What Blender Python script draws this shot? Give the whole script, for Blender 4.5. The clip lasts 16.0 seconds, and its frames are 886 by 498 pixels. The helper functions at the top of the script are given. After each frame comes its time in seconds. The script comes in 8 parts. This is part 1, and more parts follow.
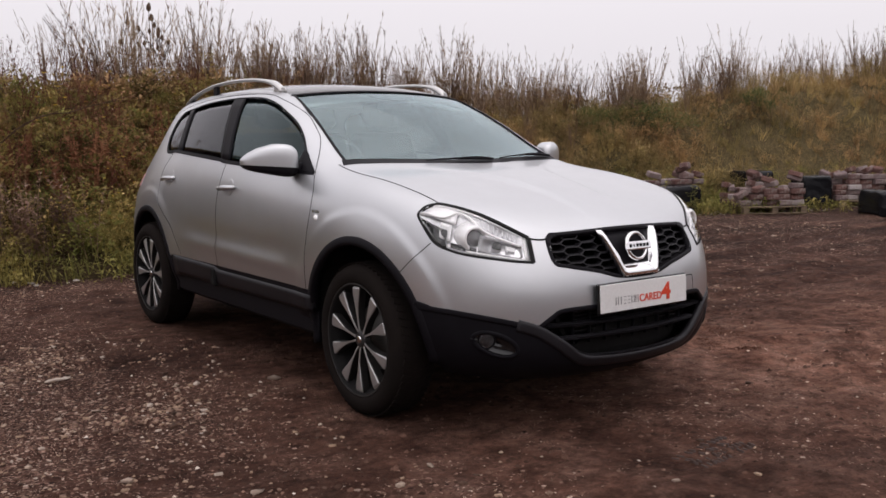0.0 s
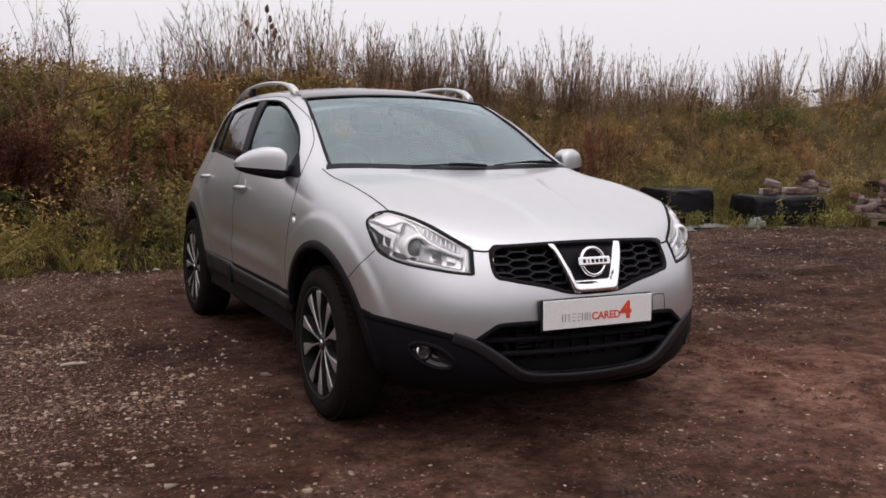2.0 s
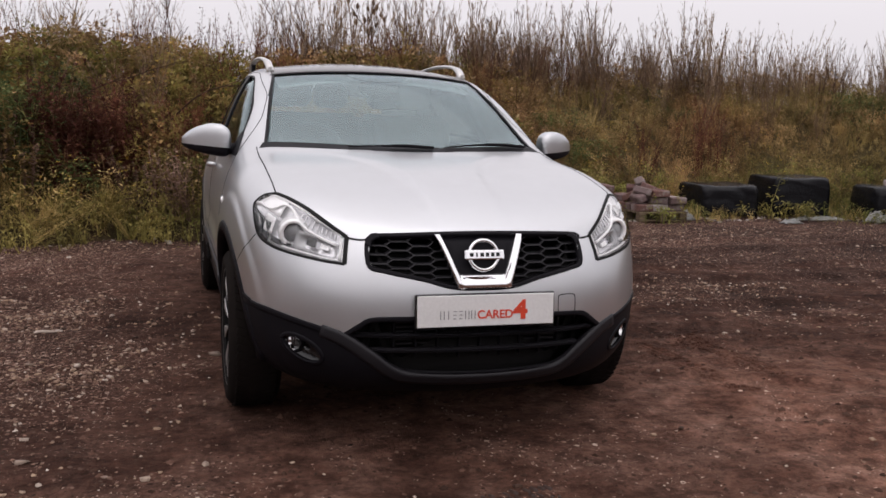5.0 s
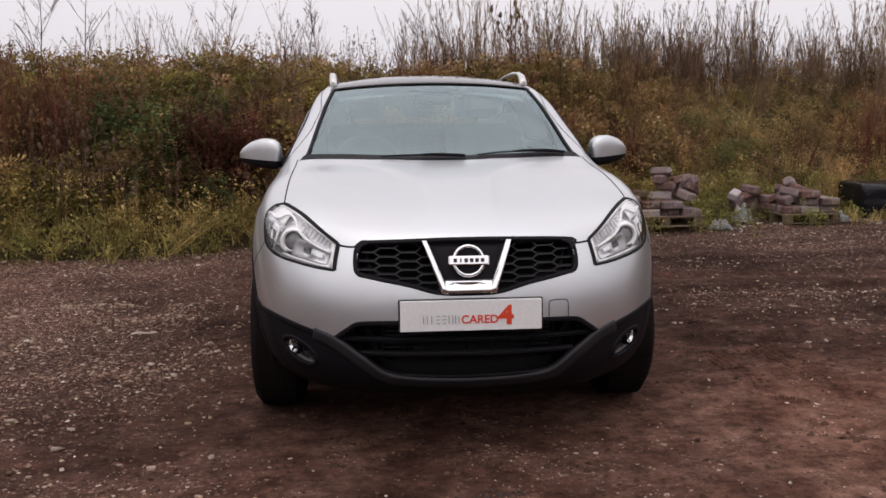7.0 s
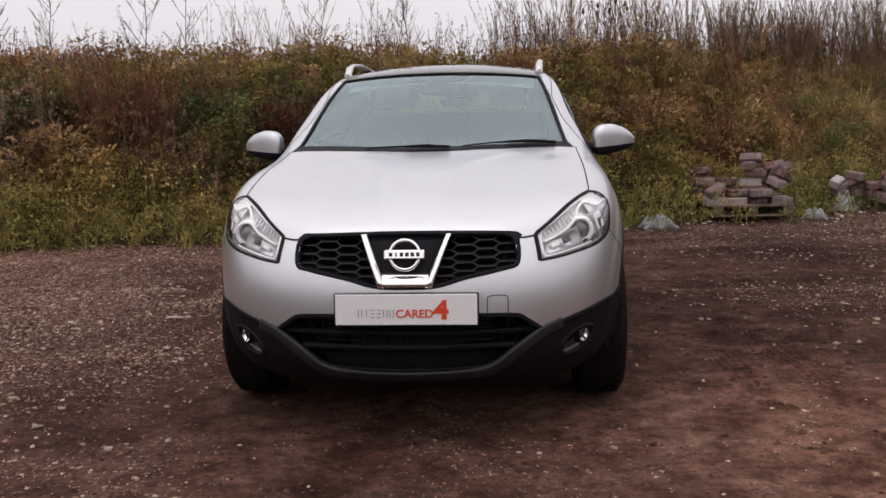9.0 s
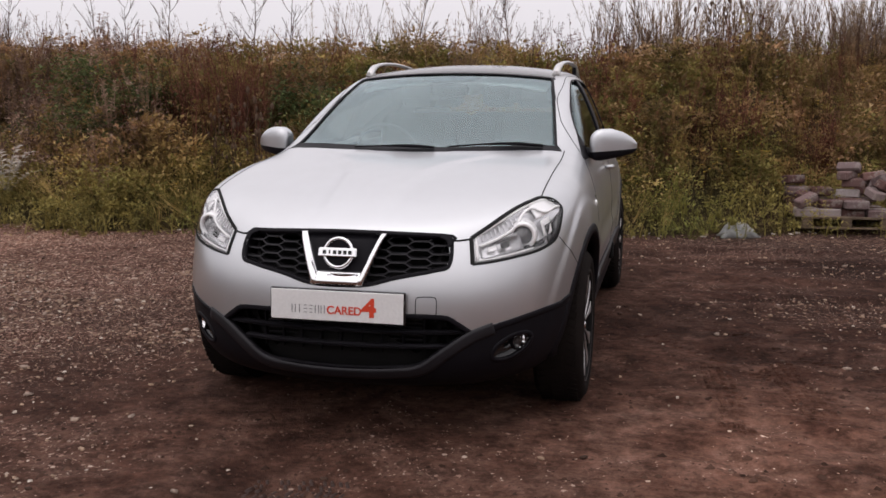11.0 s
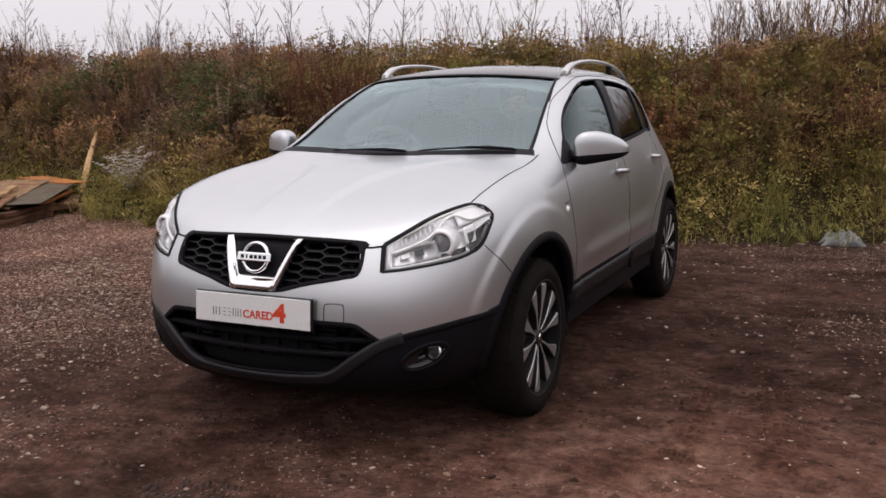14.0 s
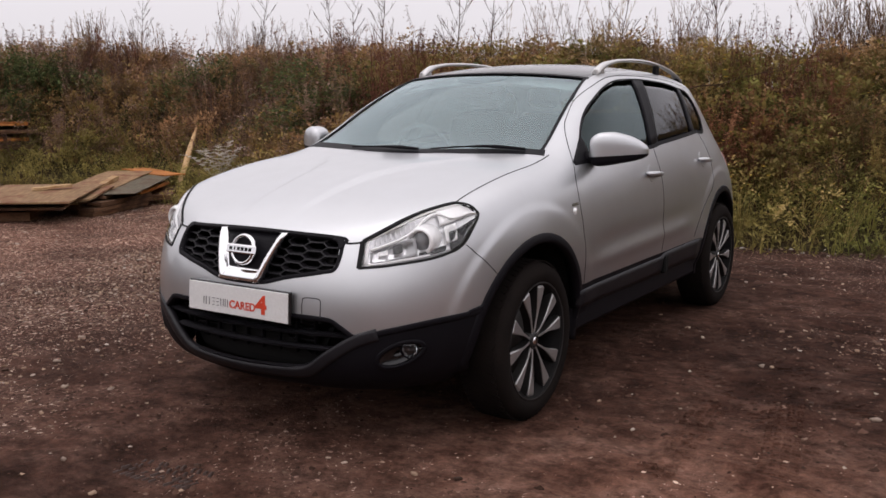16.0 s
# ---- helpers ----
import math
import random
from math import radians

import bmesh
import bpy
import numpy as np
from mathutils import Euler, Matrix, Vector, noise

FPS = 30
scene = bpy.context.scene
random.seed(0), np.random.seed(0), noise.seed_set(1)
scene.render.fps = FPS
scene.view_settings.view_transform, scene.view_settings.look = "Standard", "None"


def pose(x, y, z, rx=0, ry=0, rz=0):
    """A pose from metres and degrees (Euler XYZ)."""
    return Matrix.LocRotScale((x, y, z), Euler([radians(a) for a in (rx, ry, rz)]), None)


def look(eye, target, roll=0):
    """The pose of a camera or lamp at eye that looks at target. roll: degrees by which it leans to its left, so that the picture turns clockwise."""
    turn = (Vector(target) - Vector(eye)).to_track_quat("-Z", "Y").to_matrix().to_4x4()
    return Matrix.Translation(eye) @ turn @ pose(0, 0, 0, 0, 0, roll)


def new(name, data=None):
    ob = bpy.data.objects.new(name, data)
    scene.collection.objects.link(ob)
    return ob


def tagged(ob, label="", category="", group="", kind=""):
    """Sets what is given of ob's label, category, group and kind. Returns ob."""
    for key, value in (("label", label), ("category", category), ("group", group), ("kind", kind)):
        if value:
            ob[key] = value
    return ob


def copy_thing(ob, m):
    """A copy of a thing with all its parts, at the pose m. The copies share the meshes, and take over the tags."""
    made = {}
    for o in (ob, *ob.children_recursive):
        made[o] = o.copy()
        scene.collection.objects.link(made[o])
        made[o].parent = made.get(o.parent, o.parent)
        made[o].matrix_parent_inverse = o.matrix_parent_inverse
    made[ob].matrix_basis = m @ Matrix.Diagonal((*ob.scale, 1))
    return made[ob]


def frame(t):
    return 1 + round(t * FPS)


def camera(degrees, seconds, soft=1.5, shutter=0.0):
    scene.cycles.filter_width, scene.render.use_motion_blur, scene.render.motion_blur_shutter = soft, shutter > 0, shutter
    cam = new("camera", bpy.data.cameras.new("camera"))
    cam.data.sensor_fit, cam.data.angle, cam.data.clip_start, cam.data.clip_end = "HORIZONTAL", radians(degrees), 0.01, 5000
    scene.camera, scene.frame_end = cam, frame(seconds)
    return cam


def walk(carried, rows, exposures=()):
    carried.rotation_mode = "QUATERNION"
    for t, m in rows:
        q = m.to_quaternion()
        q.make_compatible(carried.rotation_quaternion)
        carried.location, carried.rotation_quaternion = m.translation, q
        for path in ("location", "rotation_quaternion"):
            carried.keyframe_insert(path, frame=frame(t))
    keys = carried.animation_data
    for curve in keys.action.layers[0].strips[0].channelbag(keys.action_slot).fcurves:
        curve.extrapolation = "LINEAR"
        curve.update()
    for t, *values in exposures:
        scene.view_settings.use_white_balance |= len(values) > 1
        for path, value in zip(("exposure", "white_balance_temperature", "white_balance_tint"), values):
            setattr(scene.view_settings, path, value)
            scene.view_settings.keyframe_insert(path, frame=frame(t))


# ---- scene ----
cam = camera(51.3, 16.0, soft=1.6)
PATH = [
    (0, (-2.891, -3.373, 1.185), (-1.709, -1.776, 0.953), -0.4),
    (0.5, (-2.732, -3.478, 1.202), (-1.617, -1.835, 0.965), -0.1),
    (1, (-2.527, -3.551, 1.215), (-1.501, -1.848, 1.002), 0.2),
    (1.5, (-2.366, -3.621, 1.231), (-1.39, -1.893, 0.98), 0.3),
    (2, (-2.162, -3.774, 1.224), (-1.267, -2.001, 0.988), 0.7),
    (2.5, (-2.012, -3.87, 1.238), (-1.197, -2.06, 0.994), 0.5),
    (3, (-1.809, -3.886, 1.225), (-1.073, -2.042, 0.981), -0.4),
    (3.5, (-1.594, -3.895, 1.243), (-0.893, -2.041, 0.976), 0.5),
    (6, (-0.734, -4.007, 1.257), (-0.345, -2.068, 0.962), 0.6),
    (6.5, (-0.518, -4.075, 1.264), (-0.259, -2.113, 0.973), -0.3),
    (7, (-0.36, -4.138, 1.268), (-0.202, -2.163, 0.989), -0.5),
    (7.5, (-0.21, -4.104, 1.252), (-0.111, -2.126, 0.979), -0.7),
    (8, (-0.025, -4.083, 1.266), (-0.003, -2.104, 0.974), 0.1),
    (8.5, (0.138, -4.07, 1.268), (0.092, -2.094, 0.963), -0.7),
    (9, (0.401, -4.114, 1.288), (0.246, -2.144, 0.981), -1.3),
    (11.5, (1.314, -3.972, 1.306), (0.785, -2.069, 0.998), -0.3),
    (12, (1.444, -3.91, 1.292), (0.848, -2.024, 0.995), -0.9),
    (12.5, (1.616, -3.804, 1.31), (0.935, -1.947, 1.014), -0.5),
    (13, (1.717, -3.718, 1.312), (0.989, -1.882, 0.995), -0.9),
    (13.5, (1.931, -3.653, 1.318), (1.168, -1.831, 1.007), -1.2),
    (14, (2.087, -3.614, 1.322), (1.252, -1.824, 1.007), -0.6),
    (14.5, (2.209, -3.522, 1.303), (1.3, -1.766, 1.002), -0.9),
    (15, (2.32, -3.444, 1.323), (1.381, -1.705, 1.017), 0.1),
    (15.5, (2.399, -3.393, 1.326), (1.391, -1.692, 1.027), -0.8),
    (16, (2.531, -3.345, 1.311), (1.468, -1.68, 0.997), 0.1),
]
walk(cam, [(t, look(eye, target, roll)) for t, eye, target, roll in PATH], exposures=[(0, 0.13, 6580, 14.6)])

# ---- light: an even, overcast autumn sky with a weak, wide sun high behind the camera ----
SUN_ELEV, SUN_AZ = radians(74), radians(200)
world = bpy.data.worlds.new("sky")
scene.world = world
world.use_nodes = True
wn = world.node_tree
wn.nodes.clear()
w_out = wn.nodes.new("ShaderNodeOutputWorld")
w_bg = wn.nodes.new("ShaderNodeBackground")
w_sky = wn.nodes.new("ShaderNodeTexSky")
w_sky.sky_type = "NISHITA"
w_sky.sun_disc = False
w_sky.sun_elevation = SUN_ELEV
w_sky.sun_rotation = SUN_AZ
w_sky.air_density, w_sky.dust_density, w_sky.ozone_density = 1.0, 6.0, 1.0
w_hue = wn.nodes.new("ShaderNodeHueSaturation")
w_hue.inputs["Saturation"].default_value = 0.10
w_mix = wn.nodes.new("ShaderNodeMixRGB")
w_mix.inputs["Fac"].default_value = 0.80
w_mix.inputs["Color2"].default_value = (8.22, 8.08, 8.42, 1)
w_bg.inputs["Strength"].default_value = 0.112
wn.links.new(w_sky.outputs[0], w_hue.inputs["Color"])
wn.links.new(w_hue.outputs[0], w_mix.inputs["Color1"])
# a clouded sky is brighter overhead than at the horizon
w_pos, w_xyz, w_ramp = wn.nodes.new("ShaderNodeTexCoord"), wn.nodes.new("ShaderNodeSeparateXYZ"), wn.nodes.new("ShaderNodeMapRange")
w_ramp.inputs["From Min"].default_value, w_ramp.inputs["From Max"].default_value = 0.0, 1.0
w_ramp.inputs["To Min"].default_value, w_ramp.inputs["To Max"].default_value = 0.90, 1.42
w_mul = wn.nodes.new("ShaderNodeMixRGB")
w_mul.blend_type = "MULTIPLY"
w_mul.inputs["Fac"].default_value = 1.0
wn.links.new(w_pos.outputs["Generated"], w_xyz.inputs[0])
wn.links.new(w_xyz.outputs["Z"], w_ramp.inputs["Value"])
wn.links.new(w_mix.outputs[0], w_mul.inputs["Color1"])
wn.links.new(w_ramp.outputs[0], w_mul.inputs["Color2"])
wn.links.new(w_mul.outputs[0], w_bg.inputs["Color"])
wn.links.new(w_bg.outputs[0], w_out.inputs[0])
sun = new("sun", bpy.data.lights.new("sun", "SUN"))
sun.data.energy, sun.data.angle, sun.data.color = 0.5, radians(120), (1.0, 0.96, 0.92)
sun.matrix_basis = look((0, 0, 0), (math.sin(SUN_AZ) * -math.cos(SUN_ELEV), math.cos(SUN_AZ) * -math.cos(SUN_ELEV), -math.sin(SUN_ELEV)))


# ---- materials ----
def nodes_of(name):
    m = bpy.data.materials.new(name)
    m.use_nodes = True
    nt = m.node_tree
    return m, nt, nt.nodes["Principled BSDF"]


def link(nt, a, b):
    nt.links.new(a, b)


def coords(nt, kind="Object"):
    return nt.nodes.new("ShaderNodeTexCoord").outputs[kind]


def tex_noise(nt, scale, detail=4.0, rough=0.55, vec=None):
    n = nt.nodes.new("ShaderNodeTexNoise")
    n.inputs["Scale"].default_value, n.inputs["Detail"].default_value, n.inputs["Roughness"].default_value = scale, detail, rough
    link(nt, vec or coords(nt), n.inputs["Vector"])
    return n


def ramp(nt, src, stops):
    r = nt.nodes.new("ShaderNodeValToRGB")
    e = r.color_ramp.elements
    while len(e) < len(stops):
        e.new(0.5)
    for k, (p, c) in enumerate(stops):
        e[k].position = p
        e[k].color = (*c, 1) if len(c) == 3 else c
    link(nt, src, r.inputs["Fac"])
    return r


def mixed(nt, fac, a, b, mode="MIX"):
    m = nt.nodes.new("ShaderNodeMixRGB")
    m.blend_type = mode
    for sock, v in (("Fac", fac), ("Color1", a), ("Color2", b)):
        if isinstance(v, (int, float)):
            m.inputs[sock].default_value = v
        elif isinstance(v, tuple):
            m.inputs[sock].default_value = (*v, 1)
        else:
            link(nt, v, m.inputs[sock])
    return m.outputs[0]


def bump(nt, bsdf, height, strength=0.3, distance=0.01):
    b = nt.nodes.new("ShaderNodeBump")
    b.inputs["Strength"].default_value, b.inputs["Distance"].default_value = strength, distance
    link(nt, height, b.inputs["Height"])
    link(nt, b.outputs[0], bsdf.inputs["Normal"])


def worn(name, a, b, rough=0.6, metal=0.0, scale=8.0, fine=90.0, relief=0.15, dist=0.004, spread=0.0, random_from="", sheen=0.5):
    """A surface between two colours at two scales, with a fine relief."""
    m, nt, p = nodes_of(name)
    n1, n2 = tex_noise(nt, scale), tex_noise(nt, fine, 3)
    col = mixed(nt, n1.outputs[0], a, b)
    col = mixed(nt, 0.25, col, n2.outputs[0], "OVERLAY")
    if random_from:
        if random_from == "object":
            r = nt.nodes.new("ShaderNodeObjectInfo").outputs["Random"]
        else:
            r = nt.nodes.new("ShaderNodeNewGeometry").outputs["Random Per Island"]
        tint = ramp(nt, r, [(0, (1 - spread,) * 3), (1, (1 + spread,) * 3)])
        col = mixed(nt, 1.0, col, tint.outputs[0], "MULTIPLY")
    link(nt, col, p.inputs["Base Color"])
    p.inputs["Roughness"].default_value, p.inputs["Metallic"].default_value = rough, metal
    p.inputs["Specular IOR Level"].default_value = sheen
    if relief:
        bump(nt, p, n2.outputs[0], relief, dist)
    return m


def leafy(name, stops, patch_stops=None, rough=0.75, trans=0.35, light=1.0):
    """Leaves and stems: a colour for each island, drifting over the bank in patches."""
    m, nt, p = nodes_of(name)
    dull = lambda c: [v * .91 + .09 * (.3 * c[0] + .6 * c[1] + .1 * c[2]) for v in c]
    warm = lambda st: [(q, tuple(v * k * light for v, k in zip(dull(c), (1.12, .98, .93)))) for q, c in st]
    stops, patch_stops = warm(stops), warm(patch_stops) if patch_stops else None
    leaf = nt.nodes.new("ShaderNodeNewGeometry").outputs["Random Per Island"]
    plant = nt.nodes.new("ShaderNodeAttribute")
    plant.attribute_name = "plant"
    r = mixed(nt, 0.40, plant.outputs["Fac"], leaf)
    col = ramp(nt, r, stops).outputs[0]
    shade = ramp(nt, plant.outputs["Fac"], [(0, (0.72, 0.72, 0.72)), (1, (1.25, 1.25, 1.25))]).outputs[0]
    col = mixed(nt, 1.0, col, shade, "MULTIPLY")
    if patch_stops:
        n = tex_noise(nt, 0.55, 3, 0.6)
        where, along_bank, total = (nt.nodes.new("ShaderNode" + k) for k in ("SeparateXYZ", "MapRange", "Math"))
        along_bank.inputs["From Min"].default_value, along_bank.inputs["From Max"].default_value = -3.0, -6.5
        along_bank.inputs["To Max"].default_value = 0.19
        link(nt, coords(nt), where.inputs[0])
        link(nt, where.outputs["X"], along_bank.inputs["Value"])
        link(nt, n.outputs[0], total.inputs[0])
        link(nt, along_bank.outputs[0], total.inputs[1])
        pc = ramp(nt, total.outputs[0], patch_stops).outputs[0]
        col = mixed(nt, 0.6, col, pc)
        # tone by noise; its dark end stands in for shaded hollows between clumps
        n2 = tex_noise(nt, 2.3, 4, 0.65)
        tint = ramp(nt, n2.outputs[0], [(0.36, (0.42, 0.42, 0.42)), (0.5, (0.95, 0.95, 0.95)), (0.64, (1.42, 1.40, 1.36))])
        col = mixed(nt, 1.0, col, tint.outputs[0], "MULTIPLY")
    link(nt, col, p.inputs["Base Color"])
    p.inputs["Roughness"].default_value = rough
    p.inputs["Specular IOR Level"].default_value = 0.10
    through_leaf, both = nt.nodes.new("ShaderNodeBsdfTranslucent"), nt.nodes.new("ShaderNodeMixShader")
    link(nt, col, through_leaf.inputs["Color"])
    both.inputs[0].default_value = trans
    link(nt, p.outputs[0], both.inputs[1])
    link(nt, through_leaf.outputs[0], both.inputs[2])
    link(nt, both.outputs[0], nt.nodes["Material Output"].inputs[0])
    return m


def glassy(name, tint, front=0.04, smear=0.02, sheen=(0.83, 0.96, 0.98)):
    """Thin pane: gloss that grows towards grazing angles over a tinted see-through."""
    m, nt, p = nodes_of(name)
    nt.nodes.remove(p)
    tr, gl, mx, fr, pw, mr = (nt.nodes.new("ShaderNode" + k) for k in ("BsdfTransparent", "BsdfGlossy", "MixShader", "LayerWeight", "Math", "MapRange"))
    tr.inputs["Color"].default_value = (*tint, 1)
    gl.inputs["Roughness"].default_value = smear
    gl.inputs["Color"].default_value = (*sheen, 1)
    fr.inputs["Blend"].default_value = 0.5
    pw.operation = "POWER"
    pw.inputs[1].default_value = 5.0
    mr.inputs["To Min"].default_value = front
    link(nt, fr.outputs["Facing"], pw.inputs[0])
    link(nt, pw.outputs[0], mr.inputs["Value"])
    link(nt, mr.outputs[0], mx.inputs[0])
    link(nt, tr.outputs[0], mx.inputs[1])
    link(nt, gl.outputs[0], mx.inputs[2])
    link(nt, mx.outputs[0], nt.nodes["Material Output"].inputs[0])
    return m


def paint(name, base, metal, rough, dust):
    """Car paint: metal flake under clear coat, with a film of road dust that is thicker low down on the panels by its own map."""
    m, nt, p = nodes_of(name)
    flake = tex_noise(nt, 900, 2)
    film = tex_noise(nt, 3.0, 5, 0.65)
    c = mixed(nt, 0.10, base, flake.outputs[0], "OVERLAY")
    f = ramp(nt, film.outputs[0], [(0.35, (0, 0, 0)), (0.8, (dust,) * 3)])
    c = mixed(nt, f.outputs[0], c, (0.30, 0.26, 0.22))
    link(nt, c, p.inputs["Base Color"])
    r = ramp(nt, film.outputs[0], [(0.3, (rough,) * 3), (0.8, (rough + 0.12,) * 3)])
    link(nt, r.outputs[0], p.inputs["Roughness"])
    p.inputs["Metallic"].default_value = metal
    p.inputs["Coat Weight"].default_value, p.inputs["Coat Roughness"].default_value = 0.6, 0.06
    return m


M_PAINT = paint("silver_paint", (0.541, 0.551, 0.567), 0.93, 0.34, 0.06)
M_ROOF = worn("roof_glass", (0.012, 0.012, 0.013), (0.02, 0.02, 0.021), 0.12, 0, 3, 200, 0)
M_PLASTIC = worn("black_plastic", (0.0043, 0.0039, 0.0056), (0.0078, 0.0069, 0.0091), 0.54, 0, 6, 500, 0.10, 0.001, sheen=0.11)
M_SATIN = worn("satin_plastic", (0.0095, 0.0088, 0.0112), (0.0150, 0.0136, 0.0158), 0.46, 0, 6, 500, 0.08, 0.001, sheen=0.24)
M_GLOSSBLACK = worn("gloss_black", (0.008, 0.008, 0.009), (0.012, 0.012, 0.013), 0.12, 0, 6, 300, 0)
M_DARK = worn("matt_black", (0.006, 0.006, 0.006), (0.012, 0.011, 0.011), 0.8, 0, 6, 200, 0.1, sheen=0.12)
M_SEAM = worn("seam_black", (0.010, 0.010, 0.010), (0.02, 0.02, 0.02), 0.8, 0, 20, 300, 0, sheen=0.12)
M_CHROME = worn("chrome", (0.82, 0.82, 0.83), (0.78, 0.78, 0.79), 0.07, 1.0, 5, 60, 0)
M_OPTIC = worn("grey_optic", (0.10, 0.10, 0.105), (0.13, 0.13, 0.135), 0.06, 0, 5, 60, 0)
M_BRIGHT = worn("bright_reflector", (0.90, 0.90, 0.90), (0.84, 0.84, 0.84), 0.22, 0.12, 5, 60, 0)
M_BOWL = worn("lamp_bowl", (0.74, 0.74, 0.755), (0.64, 0.64, 0.655), 0.20, 0.6, 5, 60, 0)
M_REFLECTOR = worn("lamp_reflector", (0.34, 0.34, 0.345), (0.25, 0.25, 0.255), 0.20, 0.5, 30, 90, 0)
M_RAIL = worn("satin_aluminium", (0.62, 0.61, 0.60), (0.55, 0.54, 0.53), 0.32, 0.85, 12, 400, 0.03)
M_RUBBER = worn("dusty_rubber", (0.006, 0.005, 0.0048), (0.016, 0.0122, 0.0106), 0.9, 0, 9, 160, 0.35, 0.002, sheen=0.06)
M_ALLOY = worn("machined_alloy", (0.44, 0.43, 0.425), (0.34, 0.33, 0.325), 0.32, 0.7, 14, 400, 0.04)
M_DISC = worn("dull_steel", (0.05, 0.048, 0.046), (0.08, 0.075, 0.07), 0.5, 0.6, 14, 300, 0.05)
M_ALLOYDARK = worn("dark_alloy", (0.012, 0.0115, 0.0115), (0.022, 0.020, 0.019), 0.5, 0.2, 14, 300, 0.05)
M_SCREEN = glassy("windscreen_glass", (0.76, 0.83, 0.83), 0.105, 0.03, (0.85, 0.97, 1.0))
M_WINDOW = glassy("side_glass", (0.40, 0.46, 0.46), 0.025, 0.02)
M_PRIVACY = glassy("privacy_glass", (0.16, 0.16, 0.165), 0.018, 0.02, (0.85, 0.86, 0.88))
M_LENS = glassy("clear_lens", (0.97, 0.97, 0.97), 0.02, 0.02, (1, 1, 1))
M_FABRIC = worn("grey_fabric", (0.05, 0.05, 0.05), (0.08, 0.08, 0.08), 0.95, 0, 12, 300, 0.2)
M_TRIM = worn("interior_trim", (0.10, 0.10, 0.105), (0.13, 0.13, 0.13), 0.8, 0, 9, 250, 0.1)
M_LINING = worn("pale_lining", (0.44, 0.44, 0.43), (0.52, 0.52, 0.51), 0.9, 0, 9, 250, 0.1)
M_PLATE = worn("white_plate", (0.70, 0.69, 0.68), (0.64, 0.63, 0.62), 0.4, 0, 5, 90, 0.02)
M_RED = worn("red_print", (0.62, 0.045, 0.012), (0.56, 0.05, 0.016), 0.5, 0, 10, 90, 0)
M_GREY = worn("grey_print", (0.16, 0.16, 0.16), (0.20, 0.19, 0.19), 0.5, 0, 10, 90, 0)


def timber(name, dark, light, stain):
    """Sawn wood: grain drawn out along the board, with weather stains."""
    m, nt, p = nodes_of(name)
    mp = nt.nodes.new("ShaderNodeMapping")
    mp.inputs["Scale"].default_value = (1.2, 22, 22)
    link(nt, coords(nt), mp.inputs["Vector"])
    g, b, f = tex_noise(nt, 3.0, 5, 0.65, mp.outputs[0]), tex_noise(nt, 3.5, 4, 0.6), tex_noise(nt, 140, 2)
    c = ramp(nt, g.outputs[0], [(0.32, dark), (0.66, light)]).outputs[0]
    c = mixed(nt, ramp(nt, b.outputs[0], [(0.48, (0, 0, 0)), (0.66, (0.8, 0.8, 0.8))]).outputs[0], c, stain)
    r = nt.nodes.new("ShaderNodeObjectInfo").outputs["Random"]
    c = mixed(nt, 1.0, c, ramp(nt, r, [(0, (0.72, 0.70, 0.68)), (1, (1.2, 1.2, 1.2))]).outputs[0], "MULTIPLY")
    link(nt, c, p.inputs["Base Color"])
    p.inputs["Roughness"].default_value = 0.9
    p.inputs["Specular IOR Level"].default_value = 0.2
    bump(nt, p, g.outputs[0], 0.5, 0.006)
    return m


def chip_material(name):
    """Mixed crushed stone: brown, buff, grey and pale chips, a tone for each."""
    m, nt, p = nodes_of(name)
    r = nt.nodes.new("ShaderNodeNewGeometry").outputs["Random Per Island"]
    c = ramp(nt, r, [(0, (0.034, 0.019, 0.013)), (0.28, (0.105, 0.060, 0.042)), (0.52, (0.205, 0.132, 0.097)), (0.74, (0.31, 0.215, 0.148)), (0.92, (0.36, 0.285, 0.23)), (1, (0.47, 0.405, 0.35))]).outputs[0]
    n1, n2 = tex_noise(nt, 60, 4), tex_noise(nt, 220, 3)
    c = mixed(nt, 1.0, c, ramp(nt, n1.outputs[0], [(0.35, (0.7, 0.68, 0.66)), (0.65, (1.25, 1.25, 1.25))]).outputs[0], "MULTIPLY")
    link(nt, c, p.inputs["Base Color"])
    p.inputs["Roughness"].default_value = 0.85
    p.inputs["Specular IOR Level"].default_value = 0.2
    bump(nt, p, n2.outputs[0], 0.4, 0.003)
    return m


M_PALLET = timber("pallet_wood", (0.10, 0.072, 0.050), (0.21, 0.155, 0.105), (0.075, 0.055, 0.042))
M_WOOD = timber("weathered_board", (0.070, 0.036, 0.021), (0.185, 0.100, 0.055), (0.050, 0.026, 0.017))
M_SHEET = timber("stained_sheet", (0.150, 0.088, 0.046), (0.32, 0.205, 0.110), (0.150, 0.050, 0.030))
M_WOODORANGE = timber("raw_orange_wood", (0.36, 0.125, 0.030), (0.52, 0.215, 0.065), (0.26, 0.10, 0.035))
M_PLY = timber("grey_plywood", (0.095, 0.080, 0.056), (0.175, 0.150, 0.108), (0.12, 0.072, 0.045))
M_PALE = timber("pale_raw_wood", (0.40, 0.235, 0.105), (0.60, 0.43, 0.25), (0.30, 0.16, 0.075))
M_WRAP = worn("black_wrap", (0.005, 0.005, 0.006), (0.011, 0.011, 0.013), 0.27, 0, 5, 30, 0.35, 0.02, sheen=0.16)
M_CLEAR = worn("clear_film", (0.44, 0.44, 0.43), (0.30, 0.30, 0.29), 0.3, 0, 9, 45, 0.6, 0.02)
